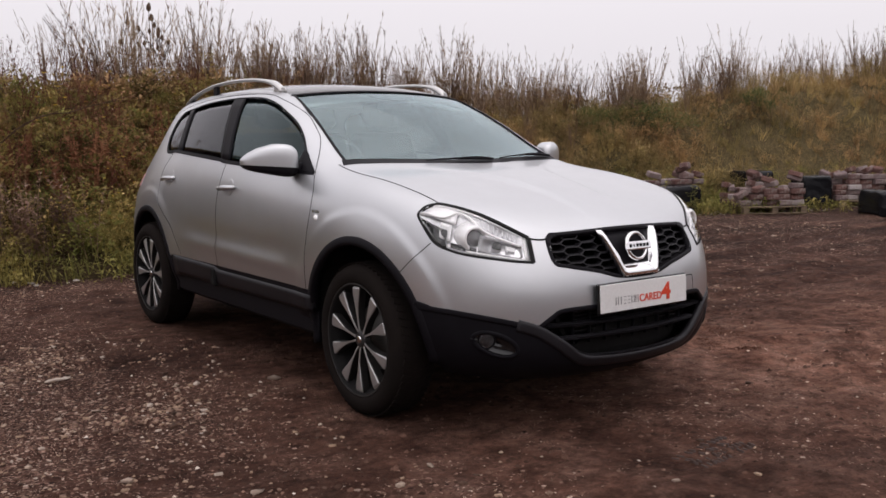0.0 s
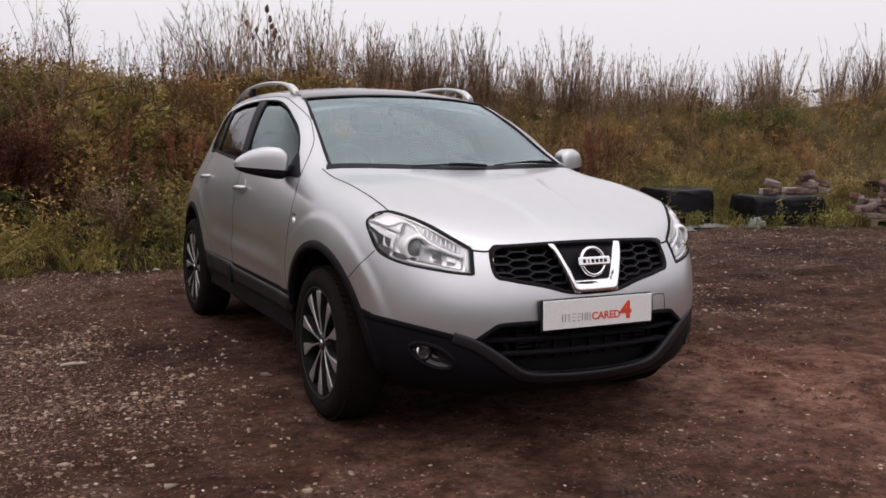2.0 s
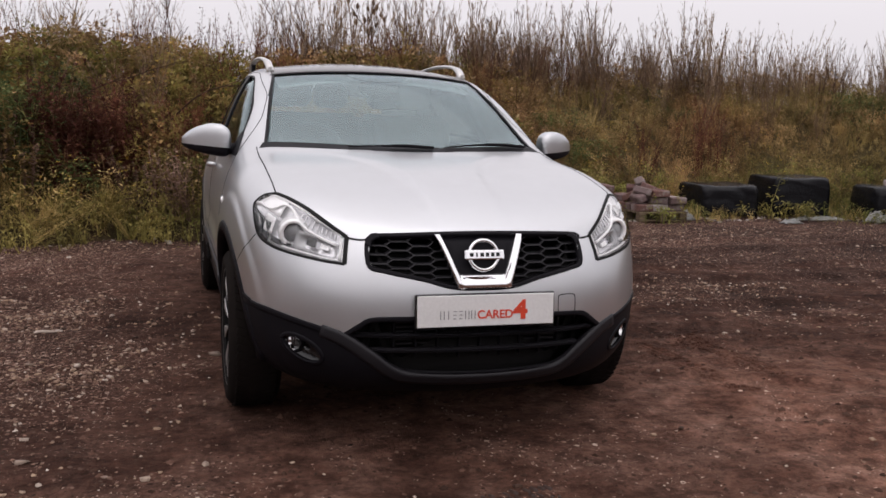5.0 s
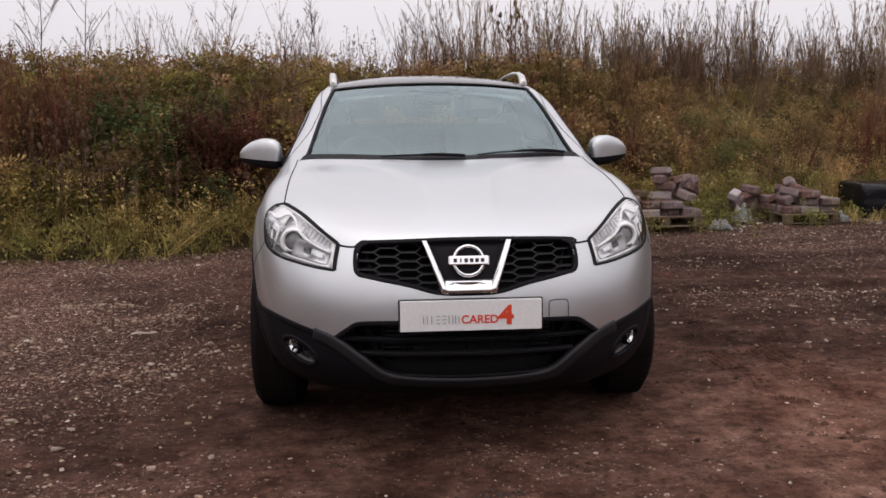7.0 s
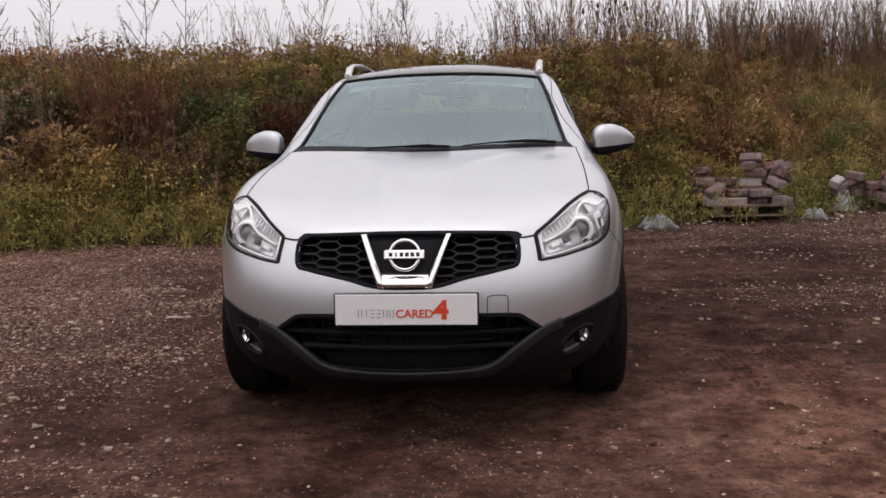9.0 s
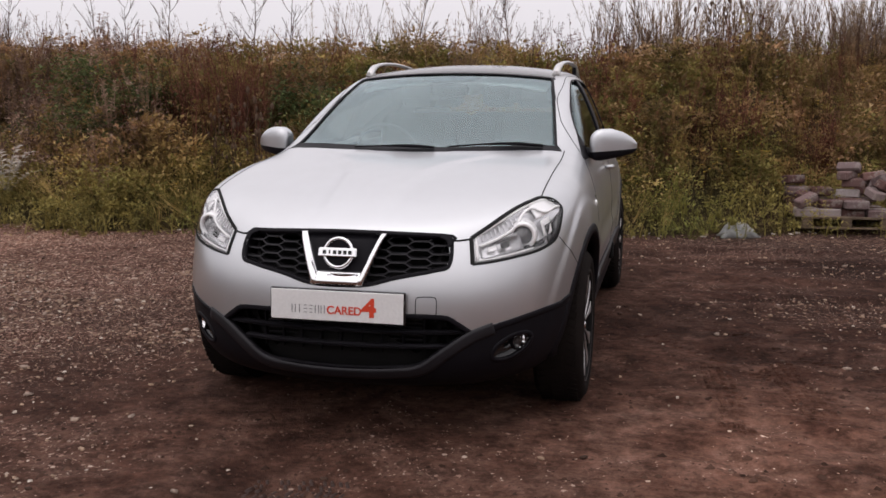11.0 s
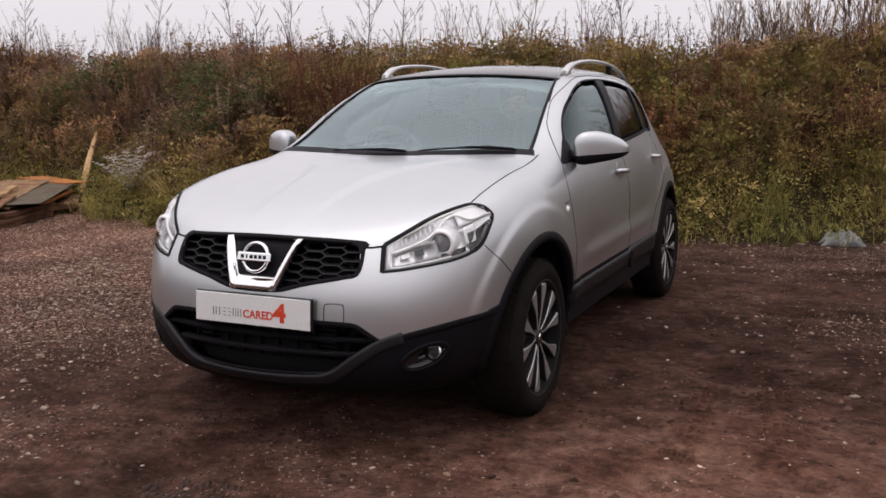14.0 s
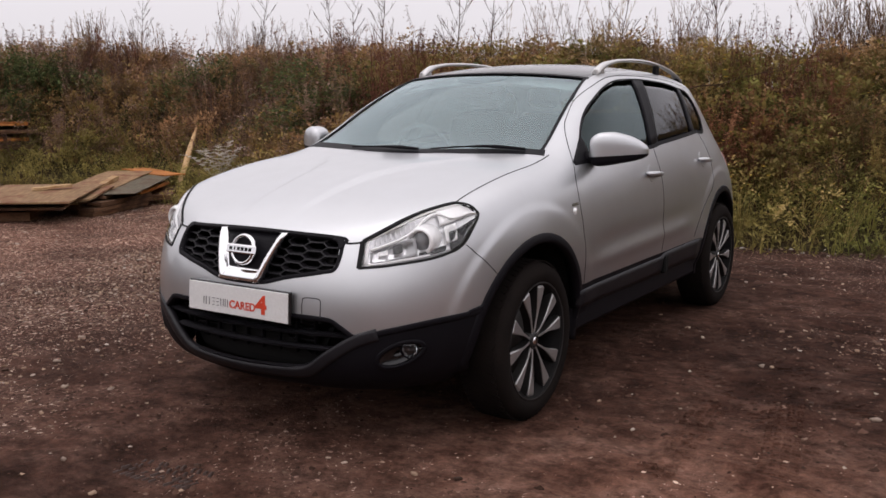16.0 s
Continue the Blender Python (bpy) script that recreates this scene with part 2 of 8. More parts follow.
M_STONE = chip_material("split_stone")
M_STONEOB = worn("pale_rock", (0.20, 0.14, 0.105), (0.33, 0.255, 0.20), 0.9, 0, 18, 120, 0.4, 0.004, 0.3, "object")
M_CHIP = worn("grit", (0.050, 0.025, 0.018), (0.19, 0.118, 0.088), 0.95, 0, 18, 120, 0.3, 0.004, 0.75, "island", sheen=0.1)
M_CRUMB = worn("mud_crumb", (0.034, 0.0170, 0.0118), (0.105, 0.058, 0.042), 0.95, 0, 18, 120, 0.3, 0.004, 0.5, "island", sheen=0.08)
M_HEDGE = worn("hedge_leaf", (0.020, 0.024, 0.010), (0.050, 0.046, 0.022), 0.95, 0, 1.5, 9, 0.8, 0.2, sheen=0.1)
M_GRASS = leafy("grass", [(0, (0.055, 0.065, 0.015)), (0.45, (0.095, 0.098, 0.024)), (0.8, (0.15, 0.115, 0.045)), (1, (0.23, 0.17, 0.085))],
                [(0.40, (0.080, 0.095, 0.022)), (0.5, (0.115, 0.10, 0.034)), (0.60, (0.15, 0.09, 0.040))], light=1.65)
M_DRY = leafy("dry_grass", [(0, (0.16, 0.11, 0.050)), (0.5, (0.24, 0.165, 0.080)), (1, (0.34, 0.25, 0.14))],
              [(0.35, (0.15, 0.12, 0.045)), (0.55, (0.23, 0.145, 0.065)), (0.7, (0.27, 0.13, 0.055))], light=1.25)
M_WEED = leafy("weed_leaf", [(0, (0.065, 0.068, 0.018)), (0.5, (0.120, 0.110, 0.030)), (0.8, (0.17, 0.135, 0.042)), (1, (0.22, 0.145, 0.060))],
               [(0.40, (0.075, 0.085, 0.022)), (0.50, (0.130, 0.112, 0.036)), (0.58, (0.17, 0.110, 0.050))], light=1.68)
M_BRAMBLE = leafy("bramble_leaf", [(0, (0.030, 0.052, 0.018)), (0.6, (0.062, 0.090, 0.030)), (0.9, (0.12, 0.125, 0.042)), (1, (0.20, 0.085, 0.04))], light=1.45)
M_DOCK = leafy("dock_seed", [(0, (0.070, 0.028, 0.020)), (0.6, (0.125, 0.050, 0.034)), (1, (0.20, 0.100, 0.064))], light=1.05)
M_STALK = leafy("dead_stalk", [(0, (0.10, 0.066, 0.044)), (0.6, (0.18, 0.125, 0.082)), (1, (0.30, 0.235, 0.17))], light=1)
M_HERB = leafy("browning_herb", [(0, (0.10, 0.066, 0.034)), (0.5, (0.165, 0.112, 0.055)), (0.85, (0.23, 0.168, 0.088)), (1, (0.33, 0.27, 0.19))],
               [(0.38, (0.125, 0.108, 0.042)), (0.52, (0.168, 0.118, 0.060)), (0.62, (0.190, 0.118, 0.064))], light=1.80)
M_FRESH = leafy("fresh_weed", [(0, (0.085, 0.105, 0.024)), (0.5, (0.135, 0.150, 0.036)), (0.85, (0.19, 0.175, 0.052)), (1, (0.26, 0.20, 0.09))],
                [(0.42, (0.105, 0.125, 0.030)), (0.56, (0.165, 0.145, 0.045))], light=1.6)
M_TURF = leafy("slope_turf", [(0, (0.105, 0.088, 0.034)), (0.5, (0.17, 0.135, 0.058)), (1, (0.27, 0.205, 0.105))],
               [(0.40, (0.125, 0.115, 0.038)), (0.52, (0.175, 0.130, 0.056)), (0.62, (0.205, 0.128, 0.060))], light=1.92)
M_MUGWORT = leafy("brown_mugwort", [(0, (0.090, 0.064, 0.046)), (0.5, (0.150, 0.112, 0.078)), (0.9, (0.20, 0.165, 0.105)), (1, (0.30, 0.245, 0.18))], light=1.42)
M_WITHER = leafy("withered_stem", [(0, (0.080, 0.052, 0.040)), (0.5, (0.150, 0.104, 0.080)), (0.85, (0.215, 0.160, 0.125)), (1, (0.33, 0.265, 0.225))], light=1.42)
M_RUST = leafy("rusty_weed", [(0, (0.085, 0.040, 0.022)), (0.5, (0.150, 0.072, 0.038)), (0.9, (0.20, 0.115, 0.062)), (1, (0.28, 0.19, 0.11))], light=1.5)
M_STRAWGREEN = leafy("straw_green_grass", [(0, (0.13, 0.125, 0.035)), (0.5, (0.21, 0.180, 0.056)), (1, (0.33, 0.26, 0.115))], light=1.7)
M_RUBBLE = worn("pale_rubble", (0.30, 0.25, 0.22), (0.50, 0.46, 0.42), 0.95, 0, 14, 90, 0.4, 0.004, 0.4, "island", sheen=0.1)
M_YELLOW = leafy("yellow_petal", [(0, (0.55, 0.40, 0.02)), (1, (0.72, 0.58, 0.10))])
M_FLUFF = leafy("seed_fluff", [(0, (0.26, 0.20, 0.165)), (1, (0.46, 0.39, 0.34))])
M_THISTLE = leafy("grey_thistle", [(0, (0.26, 0.28, 0.25)), (1, (0.46, 0.48, 0.45))])


def brick_material():
    """Mixed reclaimed paving bricks: dull red, plum, grey and mortar-smeared ones."""
    m, nt, p = nodes_of("paving_brick")
    r = nt.nodes.new("ShaderNodeObjectInfo").outputs["Random"]
    c = ramp(nt, r, [(0, (0.085, 0.046, 0.042)), (0.3, (0.150, 0.080, 0.068)), (0.55, (0.150, 0.108, 0.106)), (0.8, (0.23, 0.175, 0.165)), (1, (0.38, 0.335, 0.325))]).outputs[0]
    n1, n2 = tex_noise(nt, 9, 5, 0.7), tex_noise(nt, 120, 4)
    smear = ramp(nt, n1.outputs[0], [(0.52, (0, 0, 0)), (0.66, (0.7, 0.7, 0.7))]).outputs[0]
    c = mixed(nt, smear, c, (0.30, 0.265, 0.24))
    c = mixed(nt, 0.35, c, n2.outputs[0], "OVERLAY")
    link(nt, c, p.inputs["Base Color"])
    p.inputs["Roughness"].default_value = 0.95
    p.inputs["Specular IOR Level"].default_value = 0.15
    bump(nt, p, n2.outputs[0], 0.5, 0.006)
    return m


M_BRICK = brick_material()


def ground_material():
    """Wet brown hardcore: packed red-brown mud before the car, loose grit and chippings beside it and by the bank."""
    m, nt, p = nodes_of("muddy_hardcore")
    co = coords(nt)
    big, mid, grit = tex_noise(nt, 0.42, 5, 0.6, co), tex_noise(nt, 2.6, 7, 0.72, co), tex_noise(nt, 34, 6, 0.8, co)
    xyz = nt.nodes.new("ShaderNodeSeparateXYZ")
    link(nt, co, xyz.inputs[0])

    def reach(src, a, b):
        r = nt.nodes.new("ShaderNodeMapRange")
        r.inputs["From Min"].default_value, r.inputs["From Max"].default_value = a, b
        link(nt, src, r.inputs["Value"])
        return r.outputs[0]

    def plus(a, b, op="ADD"):
        n = nt.nodes.new("ShaderNodeMath")
        n.operation = op
        for k, v in enumerate((a, b)):
            if isinstance(v, (int, float)):
                n.inputs[k].default_value = v
            else:
                link(nt, v, n.inputs[k])
        return n.outputs[0]

    vor, vor2 = nt.nodes.new("ShaderNodeTexVoronoi"), nt.nodes.new("ShaderNodeTexVoronoi")
    vor.inputs["Scale"].default_value, vor2.inputs["Scale"].default_value = 40, 96
    wob = mixed(nt, 0.03, co, grit.outputs["Color"], "ADD")
    link(nt, wob, vor.inputs["Vector"])
    link(nt, wob, vor2.inputs["Vector"])
    mud = ramp(nt, mid.outputs[0], [(0.30, (0.0325, 0.0136, 0.0092)), (0.46, (0.0775, 0.0378, 0.0264)), (0.58, (0.120, 0.0648, 0.0478)), (0.70, (0.180, 0.109, 0.085))]).outputs[0]
    drawn = nt.nodes.new("ShaderNodeMapping")
    drawn.inputs["Scale"].default_value = (0.9, 1.1, 1.0)
    link(nt, co, drawn.inputs["Vector"])
    clod = tex_noise(nt, 9, 7, 0.75, drawn.outputs[0])
    mud = mixed(nt, 0.85, mud, grit.outputs[0], "OVERLAY")
    mud = mixed(nt, 1.0, mud, ramp(nt, clod.outputs[0], [(0.38, (0.52, 0.50, 0.48)), (0.50, (1.0, 1.0, 1.0)), (0.62, (1.45, 1.45, 1.45))]).outputs[0], "MULTIPLY")
    soil = ramp(nt, grit.outputs[0], [(0.36, (0.015, 0.0066, 0.0047)), (0.52, (0.070, 0.0335, 0.0232)), (0.66, (0.180, 0.104, 0.078))]).outputs[0]
    # where the loose stuff lies: beside the car and by the bank, in streaks
    side = plus(reach(xyz.outputs["X"], -0.6, -2.6), plus(reach(xyz.outputs["Y"], 3.0, 5.0), 0.7, "MULTIPLY"))
    side = plus(side, plus(plus(reach(xyz.outputs["X"], 1.0, 2.4), reach(xyz.outputs["Y"], 0.4, 2.0), "MULTIPLY"), 0.45, "MULTIPLY"))
    lie = plus(plus(side, 0.42, "MULTIPLY"), big.outputs[0])
    loose = reach(plus(lie, plus(mid.outputs[0], 0.55, "MULTIPLY")), 0.86, 1.14)
    c = mixed(nt, loose, mud, soil)

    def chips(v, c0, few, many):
        """Single chips: a tone for each; mud colour between them stands in for shade."""
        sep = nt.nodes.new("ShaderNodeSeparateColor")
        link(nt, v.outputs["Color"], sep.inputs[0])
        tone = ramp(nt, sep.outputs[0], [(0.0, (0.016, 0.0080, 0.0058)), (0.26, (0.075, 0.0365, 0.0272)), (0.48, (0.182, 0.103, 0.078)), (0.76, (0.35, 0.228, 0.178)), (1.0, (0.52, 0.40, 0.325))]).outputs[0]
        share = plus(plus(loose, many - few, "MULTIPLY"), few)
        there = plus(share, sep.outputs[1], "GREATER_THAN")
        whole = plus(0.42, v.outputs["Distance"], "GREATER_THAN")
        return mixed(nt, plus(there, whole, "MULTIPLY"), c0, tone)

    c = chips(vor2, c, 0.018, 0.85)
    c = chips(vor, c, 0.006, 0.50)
    # darker damp patches
    damp = ramp(nt, tex_noise(nt, 0.9, 4, 0.6, co).outputs[0], [(0.34, (0.50, 0.47, 0.46)), (0.50, (1, 1, 1)), (0.64, (1.22, 1.22, 1.22))]).outputs[0]
    c = mixed(nt, 1.0, c, damp, "MULTIPLY")
    # wet wheel tracks that sweep past the car's side, and the drier mud before them
    sweep = nt.nodes.new("ShaderNodeMapping")
    sweep.inputs["Scale"].default_value, sweep.inputs["Rotation"].default_value = (0.22, 1.9, 1.0), (0, 0, radians(8))
    link(nt, co, sweep.inputs["Vector"])
    track = reach(tex_noise(nt, 1.0, 5, 0.6, sweep.outputs[0]).outputs[0], 0.44, 0.52)
    wet = plus(track, plus(reach(xyz.outputs["X"], 1.0, 1.9), reach(plus(xyz.outputs["Y"], mid.outputs[0]), 0.7, 2.0), "MULTIPLY"), "MULTIPLY")
    c = mixed(nt, wet, c, mixed(nt, 1.0, c, (0.66, 0.65, 0.65), "MULTIPLY"))
    dry = plus(reach(plus(xyz.outputs["X"], mid.outputs[0]), 0.9, 2.0), reach(plus(xyz.outputs["Y"], mid.outputs[0]), 1.6, 0.3), "MULTIPLY")
    c = mixed(nt, dry, c, mixed(nt, 1.0, c, (1.58, 1.57, 1.54), "MULTIPLY"))
    # the ground is darker from the car's right flank inwards, towards the bank
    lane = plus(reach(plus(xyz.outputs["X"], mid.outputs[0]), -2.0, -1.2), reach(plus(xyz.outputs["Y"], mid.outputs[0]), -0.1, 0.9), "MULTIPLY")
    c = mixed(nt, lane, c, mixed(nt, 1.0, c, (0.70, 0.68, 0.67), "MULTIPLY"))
    # the gravel is drier and paler towards the timber pile
    far_side = plus(reach(xyz.outputs["X"], -2.6, -5.0), reach(plus(xyz.outputs["Y"], mid.outputs[0]), -.5, 1.5), "MULTIPLY")
    c = mixed(nt, far_side, c, mixed(nt, 1.0, c, (1.55, 1.50, 1.44), "MULTIPLY"))
    link(nt, c, p.inputs["Base Color"])
    p.inputs["Roughness"].default_value = 0.93
    p.inputs["Specular IOR Level"].default_value = 0.08
    hollow = mixed(nt, 1.0, (0.7, 0.7, 0.7), mixed(nt, 0.5, vor.outputs["Distance"], vor2.outputs["Distance"]), "SUBTRACT")
    h = mixed(nt, plus(plus(loose, 0.55, "MULTIPLY"), 0.10), grit.outputs[0], hollow)
    h = mixed(nt, 0.35, h, clod.outputs[0])
    h = mixed(nt, 0.35, h, mid.outputs[0])
    bump(nt, p, h, 1.0, 0.05)
    return m


def bank_material():
    m, nt, p = nodes_of("bank_soil")
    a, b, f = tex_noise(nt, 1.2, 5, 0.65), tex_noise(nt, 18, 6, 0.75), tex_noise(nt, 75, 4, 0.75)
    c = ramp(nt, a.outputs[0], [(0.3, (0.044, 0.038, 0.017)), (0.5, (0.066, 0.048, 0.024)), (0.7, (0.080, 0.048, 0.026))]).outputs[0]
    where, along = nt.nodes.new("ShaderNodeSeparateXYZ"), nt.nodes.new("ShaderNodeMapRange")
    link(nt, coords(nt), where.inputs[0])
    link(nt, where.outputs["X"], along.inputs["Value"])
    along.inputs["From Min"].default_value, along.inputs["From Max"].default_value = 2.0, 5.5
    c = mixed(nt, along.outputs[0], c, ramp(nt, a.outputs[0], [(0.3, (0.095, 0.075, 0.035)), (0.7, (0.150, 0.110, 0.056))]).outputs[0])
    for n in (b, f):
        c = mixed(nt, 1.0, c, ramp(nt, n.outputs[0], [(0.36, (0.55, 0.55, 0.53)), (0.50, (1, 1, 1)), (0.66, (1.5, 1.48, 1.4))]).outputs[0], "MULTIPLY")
    link(nt, c, p.inputs["Base Color"])
    p.inputs["Roughness"].default_value = 0.95
    p.inputs["Specular IOR Level"].default_value = 0.1
    bump(nt, p, b.outputs[0], 1.0, 0.10)
    return m


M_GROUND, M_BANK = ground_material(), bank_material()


# ---- mesh helpers ----
def part(name, data, material, parent=None, label="", smooth=False):
    """Links a bmesh (or a ready mesh) as one object under its thing."""
    if isinstance(data, bmesh.types.BMesh):
        me = bpy.data.meshes.new(name)
        bmesh.ops.recalc_face_normals(data, faces=data.faces[:])
        data.to_mesh(me)
        data.free()
    else:
        me = data
    if not me.materials:
        me.materials.append(material)
    if smooth:
        me.shade_smooth()
    ob = new(name, me)
    if parent:
        ob.parent = parent
    if label:
        tagged(ob, label)
    return ob


def empty(name, label, category, group="", kind="", at=(0, 0, 0)):
    ob = new(name)
    ob.empty_display_size = 0.1
    ob.location = at
    return tagged(ob, label, category, group, kind)


def box(bm, c, s, m=None, bevel=0.0):
    """A box of size s round c, with its edges broken, laid into bm."""
    g = bmesh.ops.create_cube(bm, size=1.0, matrix=(m or Matrix()) @ Matrix.Translation(c) @ Matrix.Diagonal((*s, 1)))
    if bevel:
        es = {e for v in g["verts"] for e in v.link_edges}
        bmesh.ops.bevel(bm, geom=list(es), offset=bevel, segments=1, affect="EDGES")


def lathe(profile, n, axis="x"):
    """Turns (r, h) pairs round an axis."""
    bm = bmesh.new()
    rings = []
    for r, h in profile:
        ring = []
        for k in range(n):
            a = 2 * math.pi * k / n
            u, v = r * math.cos(a), r * math.sin(a)
            ring.append(bm.verts.new((h, u, v) if axis == "x" else (u, v, h) if axis == "z" else (u, h, v)))
        rings.append(ring)
    for a, b in zip(rings, rings[1:]):
        for k in range(n):
            bm.faces.new((a[k], a[(k + 1) % n], b[(k + 1) % n], b[k]))
    return bm


def tube(bm, pts, radii, n=6):
    """A round bar through points."""
    pts = [Vector(p) for p in pts]
    rings = []
    for k, p in enumerate(pts):
        d = (pts[min(k + 1, len(pts) - 1)] - pts[max(k - 1, 0)]).normalized()
        u = d.cross(Vector((0.13, 0.21, 1))).normalized()
        if u.length < 0.5:
            u = Vector((1, 0, 0))
        v = d.cross(u)
        r = radii[k] if isinstance(radii, (list, tuple)) else radii
        rings.append([bm.verts.new(p + r * (math.cos(2 * math.pi * i / n) * u + math.sin(2 * math.pi * i / n) * v)) for i in range(n)])
    for a, b in zip(rings, rings[1:]):
        for i in range(n):
            bm.faces.new((a[i], a[(i + 1) % n], b[(i + 1) % n], b[i]))
    bm.faces.new(rings[0][::-1])
    bm.faces.new(rings[-1])


def along(pts, n):
    """n points at even lengths along a polyline."""
    p = np.array(pts, float)
    d = np.r_[0, np.cumsum(np.linalg.norm(np.diff(p, axis=0), axis=1))]
    s = np.linspace(0, d[-1], n)
    return np.stack([np.interp(s, d, p[:, k]) for k in range(p.shape[1])], 1)


def curvy(pts, n):
    """A smooth curve through points (Catmull-Rom), sampled evenly."""
    p = np.array(pts, float)
    p = np.vstack([2 * p[0] - p[1], p, 2 * p[-1] - p[-2]])
    out = []
    for k in range(1, len(p) - 2):
        for t in np.linspace(0, 1, 12, endpoint=False):
            out.append(0.5 * ((2 * p[k]) + (p[k + 1] - p[k - 1]) * t + (2 * p[k - 1] - 5 * p[k] + 4 * p[k + 1] - p[k + 2]) * t * t
                              + (3 * p[k] - p[k - 1] - 3 * p[k + 1] + p[k + 2]) * t ** 3))
    out.append(p[-2])
    return along(out, n)


# ---- ground and bank ----
def smooth(a, b, x):
    t = np.clip((x - a) / (b - a), 0, 1)
    return t * t * (3 - 2 * t)


def waves(x, y, seed, scale):
    """Cheap rolling noise from sines."""
    rng = np.random.RandomState(seed)
    out = 0 * x
    for k in range(7):
        a, f, ph = rng.uniform(0, 6.28), scale * rng.uniform(0.6, 1.9), rng.uniform(0, 6.28)
        out = out + np.sin(f * (x * math.cos(a) + y * math.sin(a)) + ph)
    return out / 7


def clods(x, y, scale):
    """Lattice noise about zero: lumps without a regular run."""
    u, v = np.asarray(x) * scale, np.asarray(y) * scale
    i, j = np.floor(u), np.floor(v)
    fu, fv = u - i, v - j
    fu, fv = fu * fu * (3 - 2 * fu), fv * fv * (3 - 2 * fv)
    h = lambda a, b: np.modf(np.abs(np.sin(a * 12.9898 + b * 78.233) * 43758.5453))[0]
    return (h(i, j) * (1 - fu) + h(i + 1, j) * fu) * (1 - fv) + (h(i, j + 1) * (1 - fu) + h(i + 1, j + 1) * fu) * fv - .5


FOOT_X = [-60, -20, -14, -10, -7.6, -6.2, -5.2, -4, -3, -1, 1, 2.4, 3.6, 5, 7, 9, 11, 15, 22, 60]
FOOT_Y = [0.5, 3.2, 4.6, 5.7, 5.8, 4.7, 4.35, 4.4, 4.65, 5.1, 5.4, 5.8, 6.7, 7.3, 7.4, 6.8, 6.1, 5.2, 3.6, -2]
TOP_X = [-60, -20, -14, -9, -4, 2, 8, 12, 15, 19, 60]
TOP_Z = [2.3, 2.1, 1.9, 1.66, 1.56, 1.52, 1.53, 1.62, 2.15, 2.65, 2.8]


def foot(x):
    return np.interp(x, FOOT_X, FOOT_Y) + 0.10 * np.sin(3.1 * x) + 0.06 * np.sin(7.7 * x + 1)


def ground_z(x, y):
    """The yard: nearly level, rutted, with the mud pushed up a little between the tracks."""
    near = np.exp(-((x / 14) ** 2 + ((y - 1) / 12) ** 2))
    z = 0.022 * waves(x, y, 3, 1.3) + 0.014 * waves(x, y, 4, 5.0) + 0.016 * clods(x, y, 5.0) + 0.012 * clods(x, y, 11.0)
    # wheel tracks that run along the foot of the bank, and two that turn in before the car
    for y0, slope, bend, depth in ((.85, -.06, .020, .020), (1.45, -.04, .018, .026), (2.35, -.03, .022, .030), (2.95, -.02, .020, .024), (3.75, .03, .014, .026), (4.35, .02, .012, .018)):
        c = y0 + slope * (x - 2) + bend * (x - 2) ** 2 + .05 * np.sin(1.7 * x + y0)
        z = z + depth * smooth(.9, 1.9, x) * (.75 * np.exp(-((np.abs(y - c) - .21) / .08) ** 2) - np.exp(-((y - c) / .14) ** 4)) * (.7 + .6 * clods(x, y, 2.3))
    for y0 in (-.05, -.55):
        c = y0 - .55 * (x - 1.3) + .05 * (x - 1.3) ** 2
        z = z + .018 * smooth(1.0, 1.5, x) * (.7 * np.exp(-((np.abs(y - c) - .15) / .06) ** 2) - np.exp(-((y - c) / .10) ** 4))
    for y0, slope in ((-.35, .05), (.35, .10), (1.6, .02), (2.5, -.05), (3.3, .04)):
        c = y0 + slope * (x + 2) + .07 * np.sin(1.3 * x + y0 * 3)
        z = z + .016 * smooth(-1.0, -1.7, x) * (.8 * np.exp(-((np.abs(y - c) - .2) / .09) ** 2) - np.exp(-((y - c) / .13) ** 4)) * (.6 + clods(x, y, 1.7))
    # the ground under the car is pressed flat
    flat = smooth(0.9, 1.6, np.abs(x)) + smooth(3.2, 3.9, y) + smooth(-0.5, -1.3, y)
    return z * near * np.clip(0.25 + flat, 0, 1)


def bank_z(x, y):
    d = y - foot(x)
    top = np.interp(x, TOP_X, TOP_Z)
    rise = smooth(-0.25, 3.6, d) ** 0.85
    z = top * rise + np.clip(d - 4.2, 0, 12) * -0.06 + 0.16 * waves(x, y, 8, 1.3) * rise + 0.13 * waves(x, y, 9, 3.4) * rise
    return z + np.clip(d * 4, -1, 0) * 0.12


def sheet(name, xs, ys, zf, material, label, category):
    X, Y = np.meshgrid(xs, ys)
    Z = zf(X, Y)
    nx, ny = len(xs), len(ys)
    v = np.stack([X, Y, Z], -1).reshape(-1, 3)
    i = (np.arange(ny - 1)[:, None] * nx + np.arange(nx - 1)[None]).reshape(-1)
    f = np.stack([i, i + 1, i + nx + 1, i + nx], 1)
    return tagged(part(name, quads(name, v, f, material), material, smooth=True), label, category, kind="structure")


def quads(name, v, f, material):
    """A mesh of quads from arrays."""
    me = bpy.data.meshes.new(name)
    me.vertices.add(len(v))
    me.vertices.foreach_set("co", np.ascontiguousarray(v, np.float32).ravel())
    me.loops.add(f.size)
    me.loops.foreach_set("vertex_index", np.ascontiguousarray(f, np.int32).ravel())
    me.polygons.add(len(f))
    me.polygons.foreach_set("loop_start", np.arange(0, f.size, f.shape[1], dtype=np.int32))
    me.materials.append(material)
    me.update(calc_edges=True)
    return me


